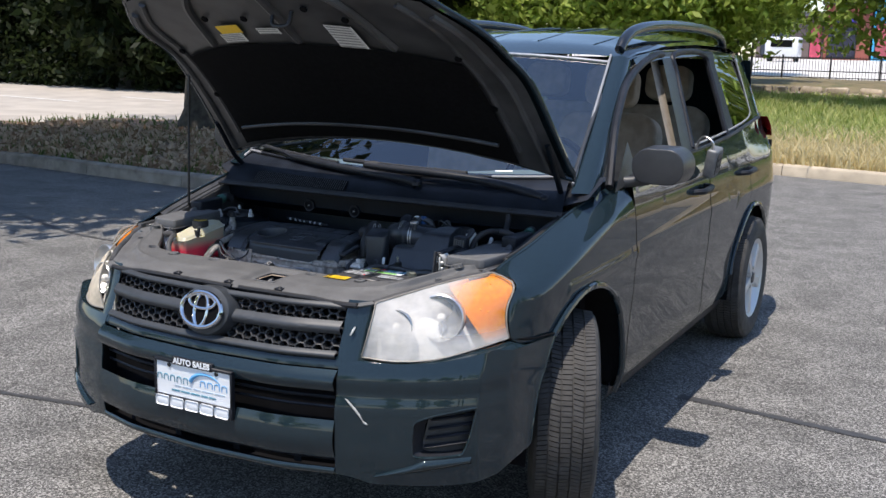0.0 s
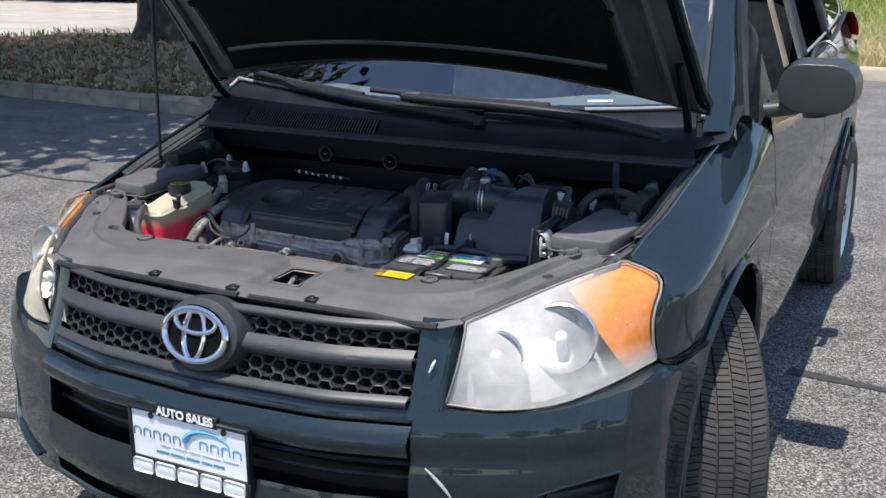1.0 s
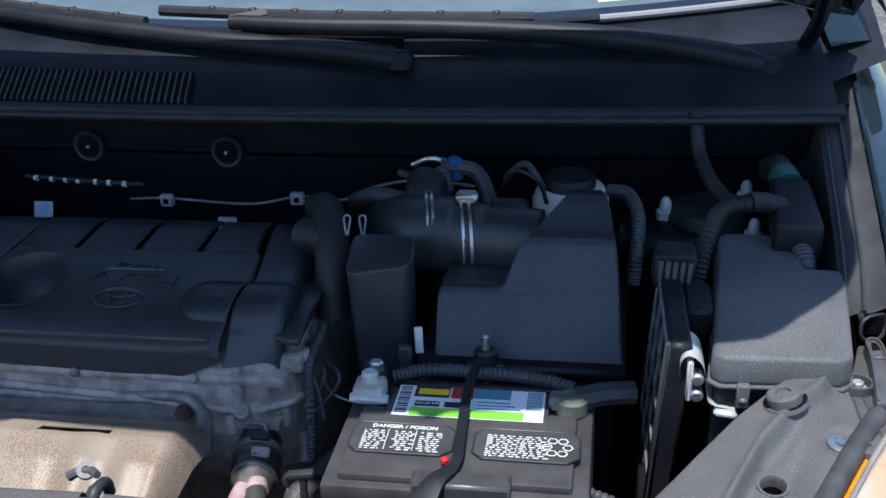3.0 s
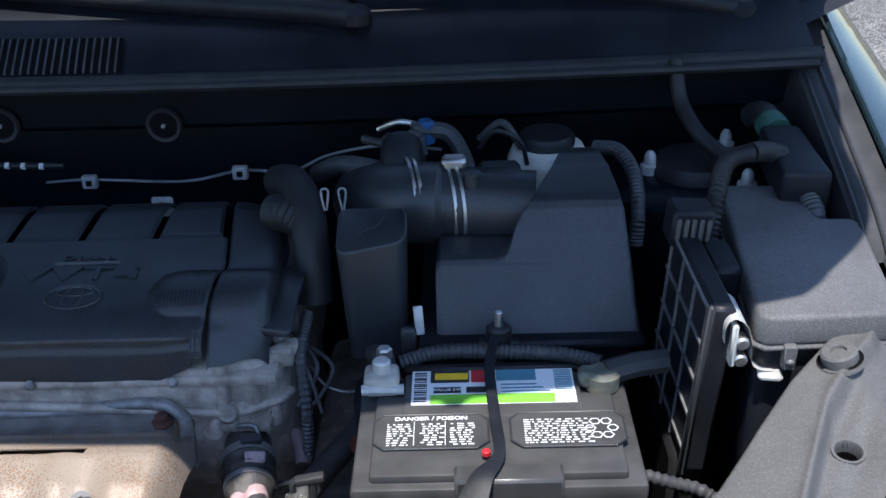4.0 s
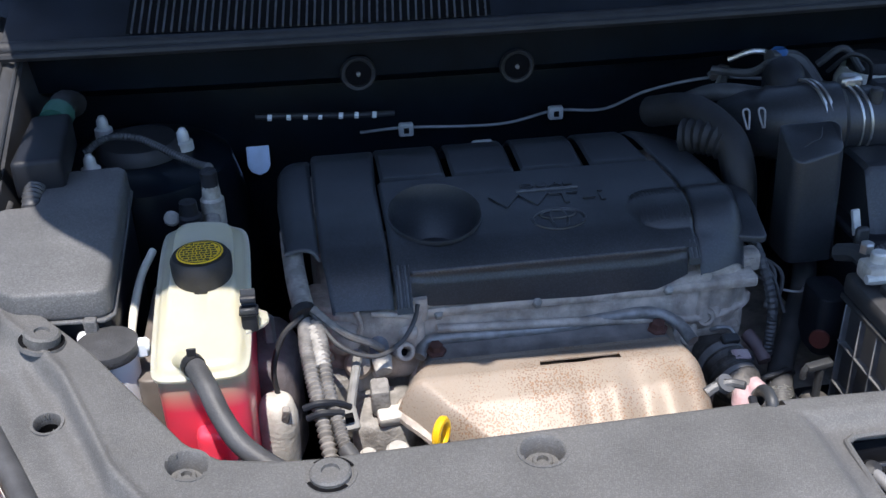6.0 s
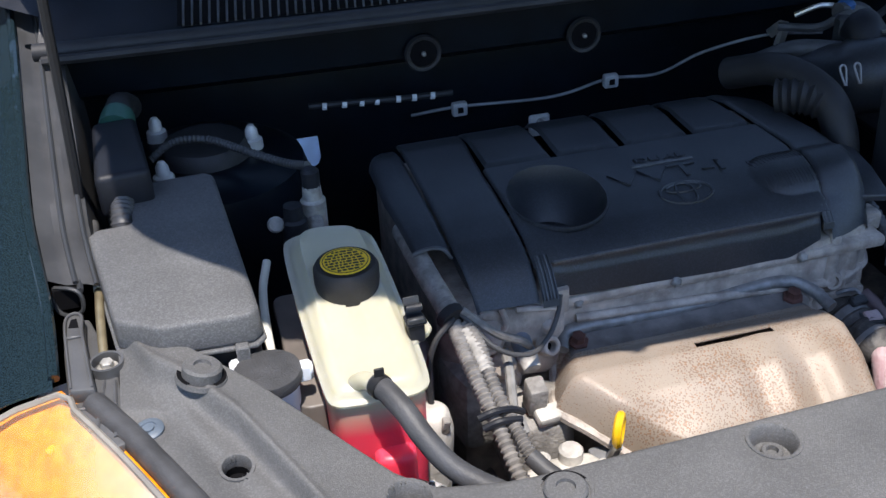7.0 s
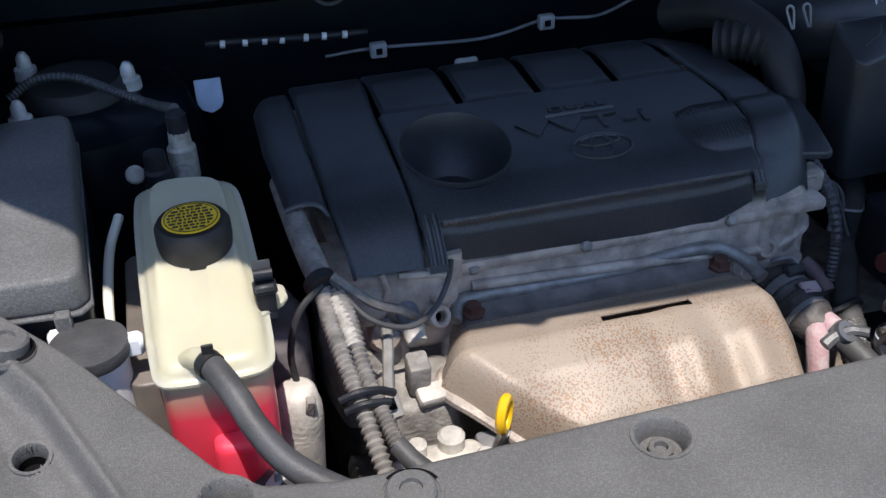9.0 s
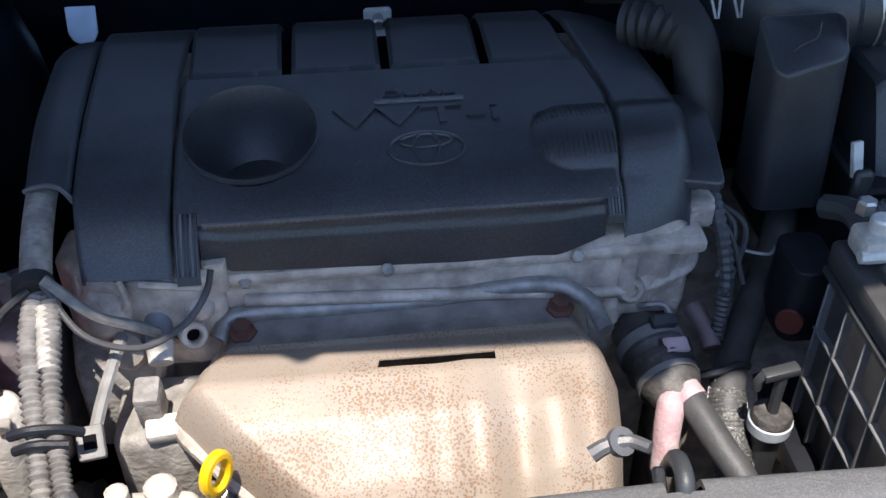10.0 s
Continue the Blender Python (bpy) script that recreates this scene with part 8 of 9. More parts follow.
for pts, r in (([(0.13, 0.72, 0.86), (0.128, 0.66, 0.845), (0.134, 0.63, 0.80), (0.132, 0.62, 0.74)], 0.007), ([(0.115, 0.70, 0.85), (0.145, 0.66, 0.83), (0.125, 0.63, 0.80)], 0.0025), ([(0.12, 0.70, 0.84), (0.16, 0.67, 0.82), (0.13, 0.62, 0.79)], 0.0025), ([(0.11, 0.69, 0.84), (0.135, 0.65, 0.835), (0.15, 0.63, 0.79)], 0.002)):
    part("wire", tube(pts, r, 8, 8, None, 0.0015 if r > 0.005 else 0.0), LOOM_BLACK if r > 0.005 else HOSE, engine)
part("purge_valve", prism(rounded(0.186, 0.226, 0.610, 0.668, 0.012), 0.735, 0.812, 0.010, 3), BLACK_PLASTIC, engine)
part("valve_tag", disc(0.012, 0.004, 0.001, 14, Matrix.Translation((0.190, 0.612, 0.760)) @ pose(0, 0, 0, 80, 0, -30)), material("dull red plastic", (0.10, 0.022, 0.016), 0.5), engine)

# ---- intake: resonator, duct and air cleaner ----
intake = thing("air_cleaner", "matte black air cleaner box with its duct and resonator", "air cleaner", loc=(0.38, 0.78, 0.60))
LID_LOW = [(0.680, 0.845), (0.703, 0.886), (0.721, 0.917), (0.7265, 0.9225), (0.734, 0.9245), (0.775, 0.9245), (0.790, 0.921), (0.796, 0.905)]


def shelf_f(u, v):
    """The low shelf of the lid beside its tall hump."""
    y, z = along(LID_LOW, v)
    x = 0.275 + 0.125 * u
    return Vector((x + 0.003 * max(0, v - 0.2) * (1 - u), y, z - 0.006 * max(0, 1 - u / 0.05) ** 2))


LID_HIGH = [(0.6795, 0.8455, 0.352, 0.4935), (0.703, 0.8865, 0.354, 0.4905), (0.7265, 0.9250, 0.357, 0.4875), (0.745, 0.9540, 0.366, 0.4845), (0.7545, 0.9680, 0.375, 0.4825), (0.7610, 0.9745, 0.381, 0.4810), (0.772, 0.9790, 0.388, 0.4795), (0.82, 0.9890, 0.410, 0.4740), (0.86, 0.9890, 0.422, 0.4690), (0.895, 0.980, 0.428, 0.4630), (0.925, 0.955, 0.432, 0.4580), (0.935, 0.90, 0.432, 0.4580)]


def hump_f(u, v):
    """The tall sloping hump, with a hollow fillet down to the shelf and a plain outer wall."""
    k = v * (len(LID_HIGH) - 1)
    i = min(len(LID_HIGH) - 2, int(k))
    y, z, xl, xr = (a + (b - a) * (k - i) for a, b in zip(LID_HIGH[i], LID_HIGH[i + 1]))
    if u < 0.2:
        s = 1 - u / 0.2
        drop = max(0.0, z - 0.9235)
        return Vector((xl - 0.003 * math.sin(min(1, 2 * s) * math.pi / 2) - 0.014 * s ** 4, y, z - drop * s ** 1.7))
    if u > 0.8:
        s = (u - 0.8) / 0.2
        return Vector((xr + 0.004 * math.sin(min(1, 2 * s) * math.pi / 2), y + 0.004 * s * (v < 0.5), z - 0.12 * s ** 1.8 * min(1, v * 4)))
    return Vector((xl + (xr - xl) * (u - 0.2) / 0.6, y, z))


lid = part("air_lid", sheet(hump_f, 60, 66, -0.003), COVER, intake, "black air cleaner lid with a sloping face", 50)
part("lid_shelf", sheet(shelf_f, 24, 40, -0.003), COVER, lid)
part("lid_wall", sheet(lambda u, v: (0.275, along(LID_LOW, u)[0], along(LID_LOW, u)[1] - 0.004 - (along(LID_LOW, u)[1] - 0.845) * v), 24, 4, 0.003), COVER, lid)
part("air_box", new_box(0.265, 0.490, 0.68, 0.95, 0.60, 0.845, 0.012, 2), BLACK_PLASTIC, intake)
part("lid_flange", new_box(0.256, 0.500, 0.665, 0.96, 0.840, 0.852, 0.004, 1), BLACK_PLASTIC, intake)
duct = part("air_duct", tube([(0.39, 0.815, 0.940), (0.345, 0.820, 0.942), (0.30, 0.825, 0.943), (0.255, 0.835, 0.940), (0.215, 0.865, 0.930), (0.185, 0.91, 0.91)], lambda s: 0.043 + 0.006 * (s > 0.45) - 0.004 * (s > 0.8), 8, 24), COVER, intake, "black air intake duct")
for x, r in ((0.300, 0.0475), (0.290, 0.0475), (0.252, 0.052), (0.245, 0.052)):
    part("duct_clamp", lathe([(r - 0.003, -0.0018), (r, -0.0018), (r, 0.0018), (r - 0.003, 0.0018)], 32, Matrix.Translation((x, 0.826 + 0.2 * max(0, 0.30 - x), 0.9425)) @ pose(0, 0, 0, 0, 90, 12)), STEEL, duct)
part("clamp_screw", new_box(0.284, 0.312, 0.822, 0.842, 0.985, 1.0, 0.004, 1), STEEL, duct)
part("air_sensor", new_box(0.325, 0.375, 0.815, 0.845, 0.975, 0.990, 0.006, 1), BLACK_PLASTIC, duct)
part("sensor_stub", disc(0.008, 0.028, 0.002, 12, Matrix.Translation((0.318, 0.800, 0.965))), TRIM, duct)
part("duct_rise", tube([(0.235, 0.86, 0.955), (0.235, 0.88, 0.98), (0.235, 0.895, 0.985)], 0.026, 5, 14), BLACK_PLASTIC, duct)
res = part("resonator", prism(rounded(0.170, 0.246, 0.694, 0.756, 0.013), 0.815, 0.974, 0.008, 3), COVER, intake, "black resonator box")
bmv = [v for v in res.data.vertices]
for v in bmv:
    if v.co.z > 0.9:
        v.co.z -= 0.42 * max(0, 0.750 - v.co.y)
        v.co.y += 0.40 * max(0, v.co.x - 0.18) * (v.co.y < 0.73)
    if v.co.z < 0.85:
        v.co.x += (0.212 - v.co.x) * 0.15
part("resonator_seam", tube([(0.190, 0.716, 0.9605), (0.200, 0.722, 0.9630), (0.214, 0.728, 0.9655), (0.222, 0.742, 0.9715)], 0.0007, 5, 6), TRIM, res)
part("resonator_stay", box(bmesh.new(), -0.005, 0.005, -0.003, 0.003, -0.016, 0.016, 0.001, 1, pose(0.256, 0.690, 0.868, -20, 0, 12)), ZINC, intake)
part("resonator_hose", tube([(0.075, 0.93, 0.930), (0.105, 0.865, 0.955), (0.128, 0.80, 0.945), (0.134, 0.765, 0.91), (0.135, 0.75, 0.86)], 0.021, 8, 16), RUBBER, intake)
part("bellows", tube([(0.085, 0.83, 0.935), (0.108, 0.81, 0.94), (0.130, 0.79, 0.935)], 0.023, 6, 16, None, 0.004, 0.011), RUBBER, intake)
for k in range(2):
    part("wire_clip", tube([(0.150 + 0.02 * k, 0.79, 0.955), (0.146 + 0.02 * k, 0.80, 0.975), (0.154 + 0.02 * k, 0.80, 0.975), (0.152 + 0.02 * k, 0.79, 0.955)], 0.0014, 5, 6), DULL_STEEL, intake)
part("vent_hose", tube([(0.120, 0.95, 0.93), (0.16, 0.92, 0.955), (0.205, 0.90, 0.955), (0.235, 0.89, 0.95)], 0.012, 8, 10), HOSE, intake)
part("bracket_bit", new_box(0.238, 0.254, 0.652, 0.662, 0.845, 0.880, 0.003, 1), TRIM, intake)
part("side_hose", tube([(0.475, 0.93, 0.965), (0.498, 0.90, 0.972), (0.510, 0.85, 0.962), (0.508, 0.80, 0.935), (0.505, 0.79, 0.90)], 0.0092, 8, 12, None, 0.0015), LOOM_BLACK, intake)
for pts, r, mt in (([(0.18, 0.99, 0.96), (0.22, 0.955, 0.965), (0.25, 0.94, 0.985), (0.26, 0.93, 0.96)], 0.006, HOSE), ([(0.245, 0.955, 0.985), (0.29, 0.965, 0.975), (0.312, 0.94, 0.945), (0.315, 0.92, 0.92)], 0.011, HOSE), ([(0.20, 0.985, 0.975), (0.23, 0.97, 0.99), (0.27, 0.97, 0.98)], 0.004, STEEL), ([(0.33, 0.98, 0.96), (0.36, 0.97, 0.985), (0.385, 0.955, 0.955)], 0.005, HOSE), ([(0.33, 0.95, 0.96), (0.35, 0.93, 0.99), (0.38, 0.93, 0.975), (0.39, 0.94, 0.94)], 0.003, RUBBER)):
    part("vacuum_line", tube(pts, r, 8, 8), mt, intake)
part("vacuum_valve", disc(0.012, 0.03, 0.004, 12, Matrix.Translation((0.262, 0.962, 0.965))), material("blue plastic cap", (0.03, 0.10, 0.25), 0.4), intake)
part("vacuum_bracket", new_box(0.232, 0.262, 0.925, 0.945, 0.945, 0.985, 0.004, 1), TRIM, intake)

# brake fluid reservoir
TANK = material("milky plastic", (0.78, 0.76, 0.66), 0.4, 0, 0.06, 20)
brk = thing("brake_reservoir", "white brake fluid reservoir with a black cap", "reservoir", loc=(0.42, 1.0, 0.85))
part("reservoir_body", lathe([(0.0001, 0.86), (0.042, 0.865), (0.051, 0.885), (0.053, 0.930), (0.046, 0.946), (0.032, 0.95)], 28, Matrix.Translation((0.420, 0.985, 0))), TANK, brk)
part("reservoir_cap", lathe([(0.036, 0.935), (0.037, 0.958), (0.033, 0.964), (0.0001, 0.962)], 24, Matrix.Translation((0.418, 0.985, 0))), RUBBER, brk)
part("master_cylinder", tube([(0.42, 0.95, 0.85), (0.42, 1.13, 0.85)], 0.026, 4, 14), ALLOY, brk)

# ---- battery ----
BATT = material("black battery case", (0.060, 0.059, 0.059), 0.36, 0, 0.2, 30, bump=0.1, bump_scale=500, stains=0.3, stain_scale=12, stain_color=(0.07, 0.067, 0.062))
RIB_GREY = material("paler grey rib", (0.16, 0.16, 0.165), 0.4, 0, 0.2, 60)
battery = thing("battery", "black car battery with printed label and hold-down strap", "battery", loc=(0.322, 0.47, 0.70))
BX0, BX1, BY0, BY1 = 0.196, 0.450, 0.392, 0.572
part("case", new_box(BX0 + 0.006, BX1 - 0.006, BY0 + 0.006, BY1 - 0.004, 0.68, 0.862, 0.006, 2), BATT, battery)
top = prism([(BX0, BY0), (BX1, BY0), (BX1, BY1), (BX0, BY1)], 0.850, 0.876, 0.005, 2)
blid = part("battery_lid", top, BATT, battery)
part("lid_step", new_box(BX0 + 0.016, BX1 - 0.016, BY0 + 0.010, BY1 - 0.045, 0.872, 0.884, 0.004, 2), BATT, blid)
part("lid_deck", new_box(BX0 + 0.042, BX1 - 0.045, BY1 - 0.085, BY1 - 0.010, 0.872, 0.8855, 0.003, 2), BATT, blid)
part("lid_notch", new_box(0.285, 0.378, BY0 - 0.004, BY0 + 0.022, 0.846, 0.8875, 0.003, 1), BATT, blid)
part("case_band", new_box(BX0 - 0.001, BX1 + 0.001, BY0 - 0.001, BY1, 0.842, 0.850, 0.002, 1), BATT, battery)
for k in range(5):
    y = BY0 + 0.018 + 0.036 * k
    part("case_rib", new_box(BX0 - 0.001, BX0 + 0.007, y, y + 0.003, 0.69, 0.842, 0.001, 1), RIB_GREY, battery)
for z in (0.735, 0.79):
    part("case_rib", new_box(BX0 - 0.001, BX0 + 0.007, BY0 + 0.012, BY1 - 0.012, z, z + 0.003, 0.001, 1), RIB_GREY, battery)
GREEN = material("lime green print", (0.20, 0.55, 0.05), 0.45)
RED = material("red print", (0.55, 0.02, 0.03), 0.45)
ly0, ly1, lz = 0.507, 0.566, 0.8858
lab = part("battery_label", new_box(0.245, 0.400, ly0, ly1, lz - 0.001, lz, 0.0004, 1), PLATE_WHITE, battery, "white and green printed battery label")
part("label_band", new_box(0.263, 0.380, ly0 + 0.0005, ly0 + 0.016, lz, lz + 0.0004), GREEN, lab)
part("label_band", new_box(0.263, 0.300, ly1 - 0.022, ly1 - 0.001, lz, lz + 0.0004), INK_DARK, lab)
part("label_band", new_box(0.302, 0.325, ly1 - 0.022, ly1 - 0.001, lz, lz + 0.0004), RED, lab)
part("label_band", new_box(0.326, 0.364, ly1 - 0.020, ly1 - 0.001, lz, lz + 0.0004), INK_TEAL, lab)
part("brand_bar", new_box(0.267, 0.299, ly1 - 0.017, ly1 - 0.006, lz + 0.0004, lz + 0.0008), LABEL_YELLOW, lab)
part("label_band", new_box(0.266, 0.292, ly0 + 0.019, ly0 + 0.029, lz, lz + 0.0004), INK_DARK, lab)
part("label_band", new_box(0.297, 0.322, ly0 + 0.019, ly0 + 0.029, lz, lz + 0.0004), INK_DARK, lab)
lettering("VALUE 24F", 0.0055, Matrix.Translation((0.279, ly0 + 0.024, lz + 0.0007)), PLATE_WHITE, lab, depth=0.0001)
for k in range(14):
    y = ly0 + 0.005 + 0.0037 * k
    part("code_bar", new_box(0.2475, 0.2595, y, y + (0.0016, 0.0024, 0.0010)[k % 3], lz, lz + 0.0004), INK_DARK, lab)
for k in range(12):
    part("code_bar", new_box(0.3815, 0.3975, ly0 + 0.022 + 0.003 * k, ly0 + 0.0235 + 0.003 * k, lz, lz + 0.0004), INK_TEAL, lab)
for k in range(3):
    part("code_bar", new_box(0.330, 0.376 - 0.006 * k, ly0 + 0.019 + 0.006 * k, ly0 + 0.021 + 0.006 * k, lz, lz + 0.0004), INK_TEAL, lab)


def warning(x0, x1, flip):
    o = [(x0 + 0.010, 0.438), (x1 - 0.010, 0.438), (x1, 0.448), (x1, 0.480), (x1 - 0.008, 0.490), (x0 + 0.008, 0.490), (x0, 0.480), (x0, 0.448)]
    w = part("warning_panel", prism(o, 0.8830, 0.8862, 0.0008, 1), BATT, battery, "black warning panel with white print")
    part("panel_rim", tube([(x, y, 0.8862) for x, y in o + o[:1]], 0.0012, 1, 6), TRIM, w)
    rr = random.Random(3 + flip)
    for r in range(11):
        y = 0.4430 + 0.0035 * r
        x = x0 + 0.012
        while x < x1 - 0.014:
            l = rr.uniform(0.0015, 0.0065)
            if not (flip and x > x1 - 0.034) and not (not flip and (r > 9 or min(abs(x - x0 - 0.036), abs(x - x0 - 0.064)) < 0.004)):
                part("print_bar", new_box(x, min(x + l, x1 - 0.012), y, y + 0.0015, 0.8862, 0.8865), LABEL_WHITE, w)
            x += l + rr.uniform(0.0012, 0.004)
    if flip:
        for k in range(6):
            a = radians(60 * k)
            part("sign_cell", lathe([(0.0042, 0), (0.0054, 0), (0.0054, 0.0003), (0.0042, 0.0003)], 6, Matrix.Translation((x1 - 0.021 + 0.010 * math.cos(a), 0.464 + 0.012 * math.sin(a), 0.8862))), PLATE_WHITE, w)
    else:
        for k in (0.036, 0.064):
            part("panel_line", new_box(x0 + k, x0 + k + 0.0007, 0.443, 0.479, 0.8862, 0.8865), LABEL_WHITE, w)
        lettering("DANGER / POISON", 0.0078, Matrix.Translation(((x0 + x1) / 2, 0.4835, 0.8866)), PLATE_WHITE, w, depth=0.0001, bold=0.0002)


warning(0.213, 0.316, 0)
warning(0.336, 0.438, 1)
fl = part("front_label", new_box(0.320, 0.440, BY0 + 0.0035, BY0 + 0.006, 0.800, 0.838), PLATE_WHITE, battery)
part("label_band", new_box(0.385, 0.440, BY0 + 0.003, BY0 + 0.0036, 0.802, 0.837), INK_DARK, fl)
lettering("GROUP SIZE", 0.0075, UP(0.412, BY0 + 0.0025, 0.828), PLATE_WHITE, fl, depth=0.0001)
# clamps and strap
neg = part("terminal_clamp", new_box(0.200, 0.233, 0.528, 0.560, 0.880, 0.902, 0.005, 2), WHITE_CAST, battery, "plated terminal clamp")
part("post", disc(0.009, 0.014, 0.002, 14, Matrix.Translation((0.217, 0.546, 0.900))), ZINC, neg)
part("clamp_nut", disc(0.008, 0.012, 0.002, 6, Matrix.Translation((0.218, 0.575, 0.898))), STEEL, neg)
part("clamp_bolt", tube([(0.198, 0.530, 0.889), (0.238, 0.530, 0.889)], 0.0055, 2, 8), ZINC, neg)
part("ground_lug", tube([(0.218, 0.555, 0.885), (0.216, 0.585, 0.890), (0.205, 0.61, 0.88)], 0.011, 5, 8), TRIM, neg)
CORRODED = material("corroded copper clamp", (0.16, 0.17, 0.14), 0.7, 0.3, 0.3, 60, stains=0.6, stain_scale=60, stain_color=(0.30, 0.17, 0.08))
pos = part("terminal_clamp", disc(0.017, 0.020, 0.005, 16, Matrix.Translation((0.427, 0.545, 0.878))), CORRODED, battery, "corroded terminal clamp")
part("positive_lead", tube([(0.432, 0.55, 0.890), (0.460, 0.557, 0.894), (0.490, 0.565, 0.893)], 0.013, 5, 8), TRIM, pos)
part("clamp_ear", new_box(0.404, 0.420, 0.535, 0.556, 0.880, 0.898, 0.004, 1), CORRODED, pos)
STRAP_LINE = smooth_line([(0.295, 0.357, 0.872), (0.308, 0.388, 0.892), (0.324, 0.420, 0.893), (0.322, 0.484, 0.893), (0.320, 0.560, 0.896), (0.330, 0.616, 0.904)], 6)
strap = part("hold_down_strap", sheet(lambda u, v: STRAP_LINE[round(v * 30)] + Vector(((0.0052 + 0.009 * max(0, 0.36 - v) / 0.36) * (2 * u - 1), -0.004 * (2 * u - 1) * (v < 0.4), 0.0012 * (1 - (2 * u - 1) ** 2))), 6, 30, 0.003), BLACK_PLASTIC, battery, "bent black steel hold-down strap")
part("strap_bolt", disc(0.0042, 0.075, 0.001, 10, Matrix.Translation((0.331, 0.616, 0.850))), STEEL, strap)
part("wing_nut", disc(0.013, 0.036, 0.003, 14, Matrix.Translation((0.331, 0.616, 0.872))), BLACK_METAL, strap)
part("wing", new_box(0.311, 0.351, 0.610, 0.622, 0.884, 0.890, 0.002, 1), BLACK_METAL, strap)
part("red_mark", disc(0.004, 0.005, 0.001, 10, Matrix.Translation((0.3130, 0.424, 0.889))), RED, battery)
part("battery_loom", tube([(0.232, 0.595, 0.878), (0.27, 0.602, 0.885), (0.33, 0.598, 0.887), (0.39, 0.592, 0.886), (0.43, 0.578, 0.884)], 0.0085, 8, 10, None, 0.0014), LOOM_BLACK, battery)
part("tray_lip", new_box(0.235, 0.430, 0.578, 0.590, 0.872, 0.880, 0.003, 1), BLACK_METAL, battery)
part("battery_tray", new_box(0.18, 0.47, 0.37, 0.62, 0.655, 0.685, 0.01, 2), BLACK_PLASTIC, battery)
part("side_loom", tube([(0.450, 0.437, 0.852), (0.475, 0.424, 0.852), (0.500, 0.415, 0.849), (0.53, 0.40, 0.83)], 0.0068, 8, 12, None, 0.0018), LOOM_BLACK, battery)

battery.location, battery.scale = (0.332, 0.5066, 0.679), (1.04, 0.956, 1.0)

# ---- control unit beside the battery ----
ecu = thing("control_unit", "ribbed black engine control unit on a metal bracket", "control unit", loc=(0.53, 0.63, 0.75))
em = Matrix.Translation((0.5405, 0.640, 0.868)) @ pose(0, 0, 0, 0, 4, 1.5)
part("case", box(bmesh.new(), -0.012, 0.012, -0.085, 0.085, -0.105, 0.090, 0.004, 1, em), BLACK_PLASTIC, ecu)

for k in range(4):
    part("rib", box(bmesh.new(), -0.0145, -0.011, -0.078 + 0.050 * k, -0.075 + 0.050 * k, -0.10, 0.086, 0.0, 1, em), RIB_GREY, ecu)
for k in range(5):
    part("rib", box(bmesh.new(), -0.0145, -0.011, -0.082, 0.083, -0.085 + 0.042 * k, -0.082 + 0.042 * k, 0.0, 1, em), RIB_GREY, ecu)
part("rim", box(bmesh.new(), -0.016, -0.010, -0.088, -0.080, -0.108, 0.092, 0.002, 1, em), TRIM, ecu)
conn = part("connector", box(bmesh.new(), -0.020, 0.025, 0.06, 0.10, 0.075, 0.118, 0.004, 1, em), BLACK_PLASTIC, ecu)
for k in range(5):
    part("connector_tooth", box(bmesh.new(), -0.016 + 0.008 * k, -0.011 + 0.008 * k, 0.057, 0.061, 0.085, 0.11, 0.001, 1, em), BRACKET_GREY, conn)
part("connector_body", box(bmesh.new(), 0.010, 0.045, 0.0, 0.07, 0.045, 0.085, 0.006, 1, em), BLACK_PLASTIC, conn)
STRAP = smooth_line([(0.549, 0, 0.925), (0.549, 0, 0.944), (0.557, 0, 0.952), (0.569, 0, 0.943), (0.575, 0, 0.922), (0.577, 0, 0.902), (0.585, 0, 0.895), (0.598, 0, 0.893)], 4)
part("bracket", sheet(lambda u, v: STRAP[round(u * (len(STRAP) - 1))] + Vector((0, 0.545 + (0.050 - 0.022 * max(0, u - 0.6)) * v, 0)), len(STRAP) - 1, 4, 0.003), ZINC, ecu, "bright bent steel bracket")
part("bracket_plate", new_box(0.5555, 0.5615, 0.545, 0.575, 0.898, 0.945, 0.002, 1), ZINC, ecu)
for z in (0.924, 0.905):
    part("bracket_bolt", disc(0.007, 0.014, 0.002, 10, Matrix.Translation((0.566, 0.558, z)) @ pose(0, 0, 0, 90, 0, 0)), STEEL, ecu)
part("bracket_foot", prism([(0.583, 0.541), (0.606, 0.537), (0.610, 0.560), (0.588, 0.570)], 0.884, 0.892, 0.003, 1), ZINC, ecu)
part("unit_mount", new_box(0.515, 0.55, 0.57, 0.70, 0.56, 0.77, 0.01, 1), BLACK_METAL, ecu)
part("control_loom", tube([(0.575, 0.735, 0.935), (0.585, 0.76, 0.975), (0.605, 0.805, 0.995), (0.64, 0.83, 0.995), (0.675, 0.845, 0.985)], 0.0108, 8, 14, None, 0.0020, 0.0055), RUBBER, ecu, "thick ribbed loom")
part("loom_tape", tube([(0.638, 0.828, 0.996), (0.655, 0.838, 0.993), (0.68, 0.85, 0.982)], 0.0120, 6, 12), RUBBER, ecu)


# ---- fuse boxes and the looms behind them ----
FUSE = material("grained grey fuse box plastic", (0.115, 0.115, 0.116), 0.60, 0, 0.12, 14, bump=0.3, bump_scale=1300)
stone_chips(FUSE, 850.0, 0.2)


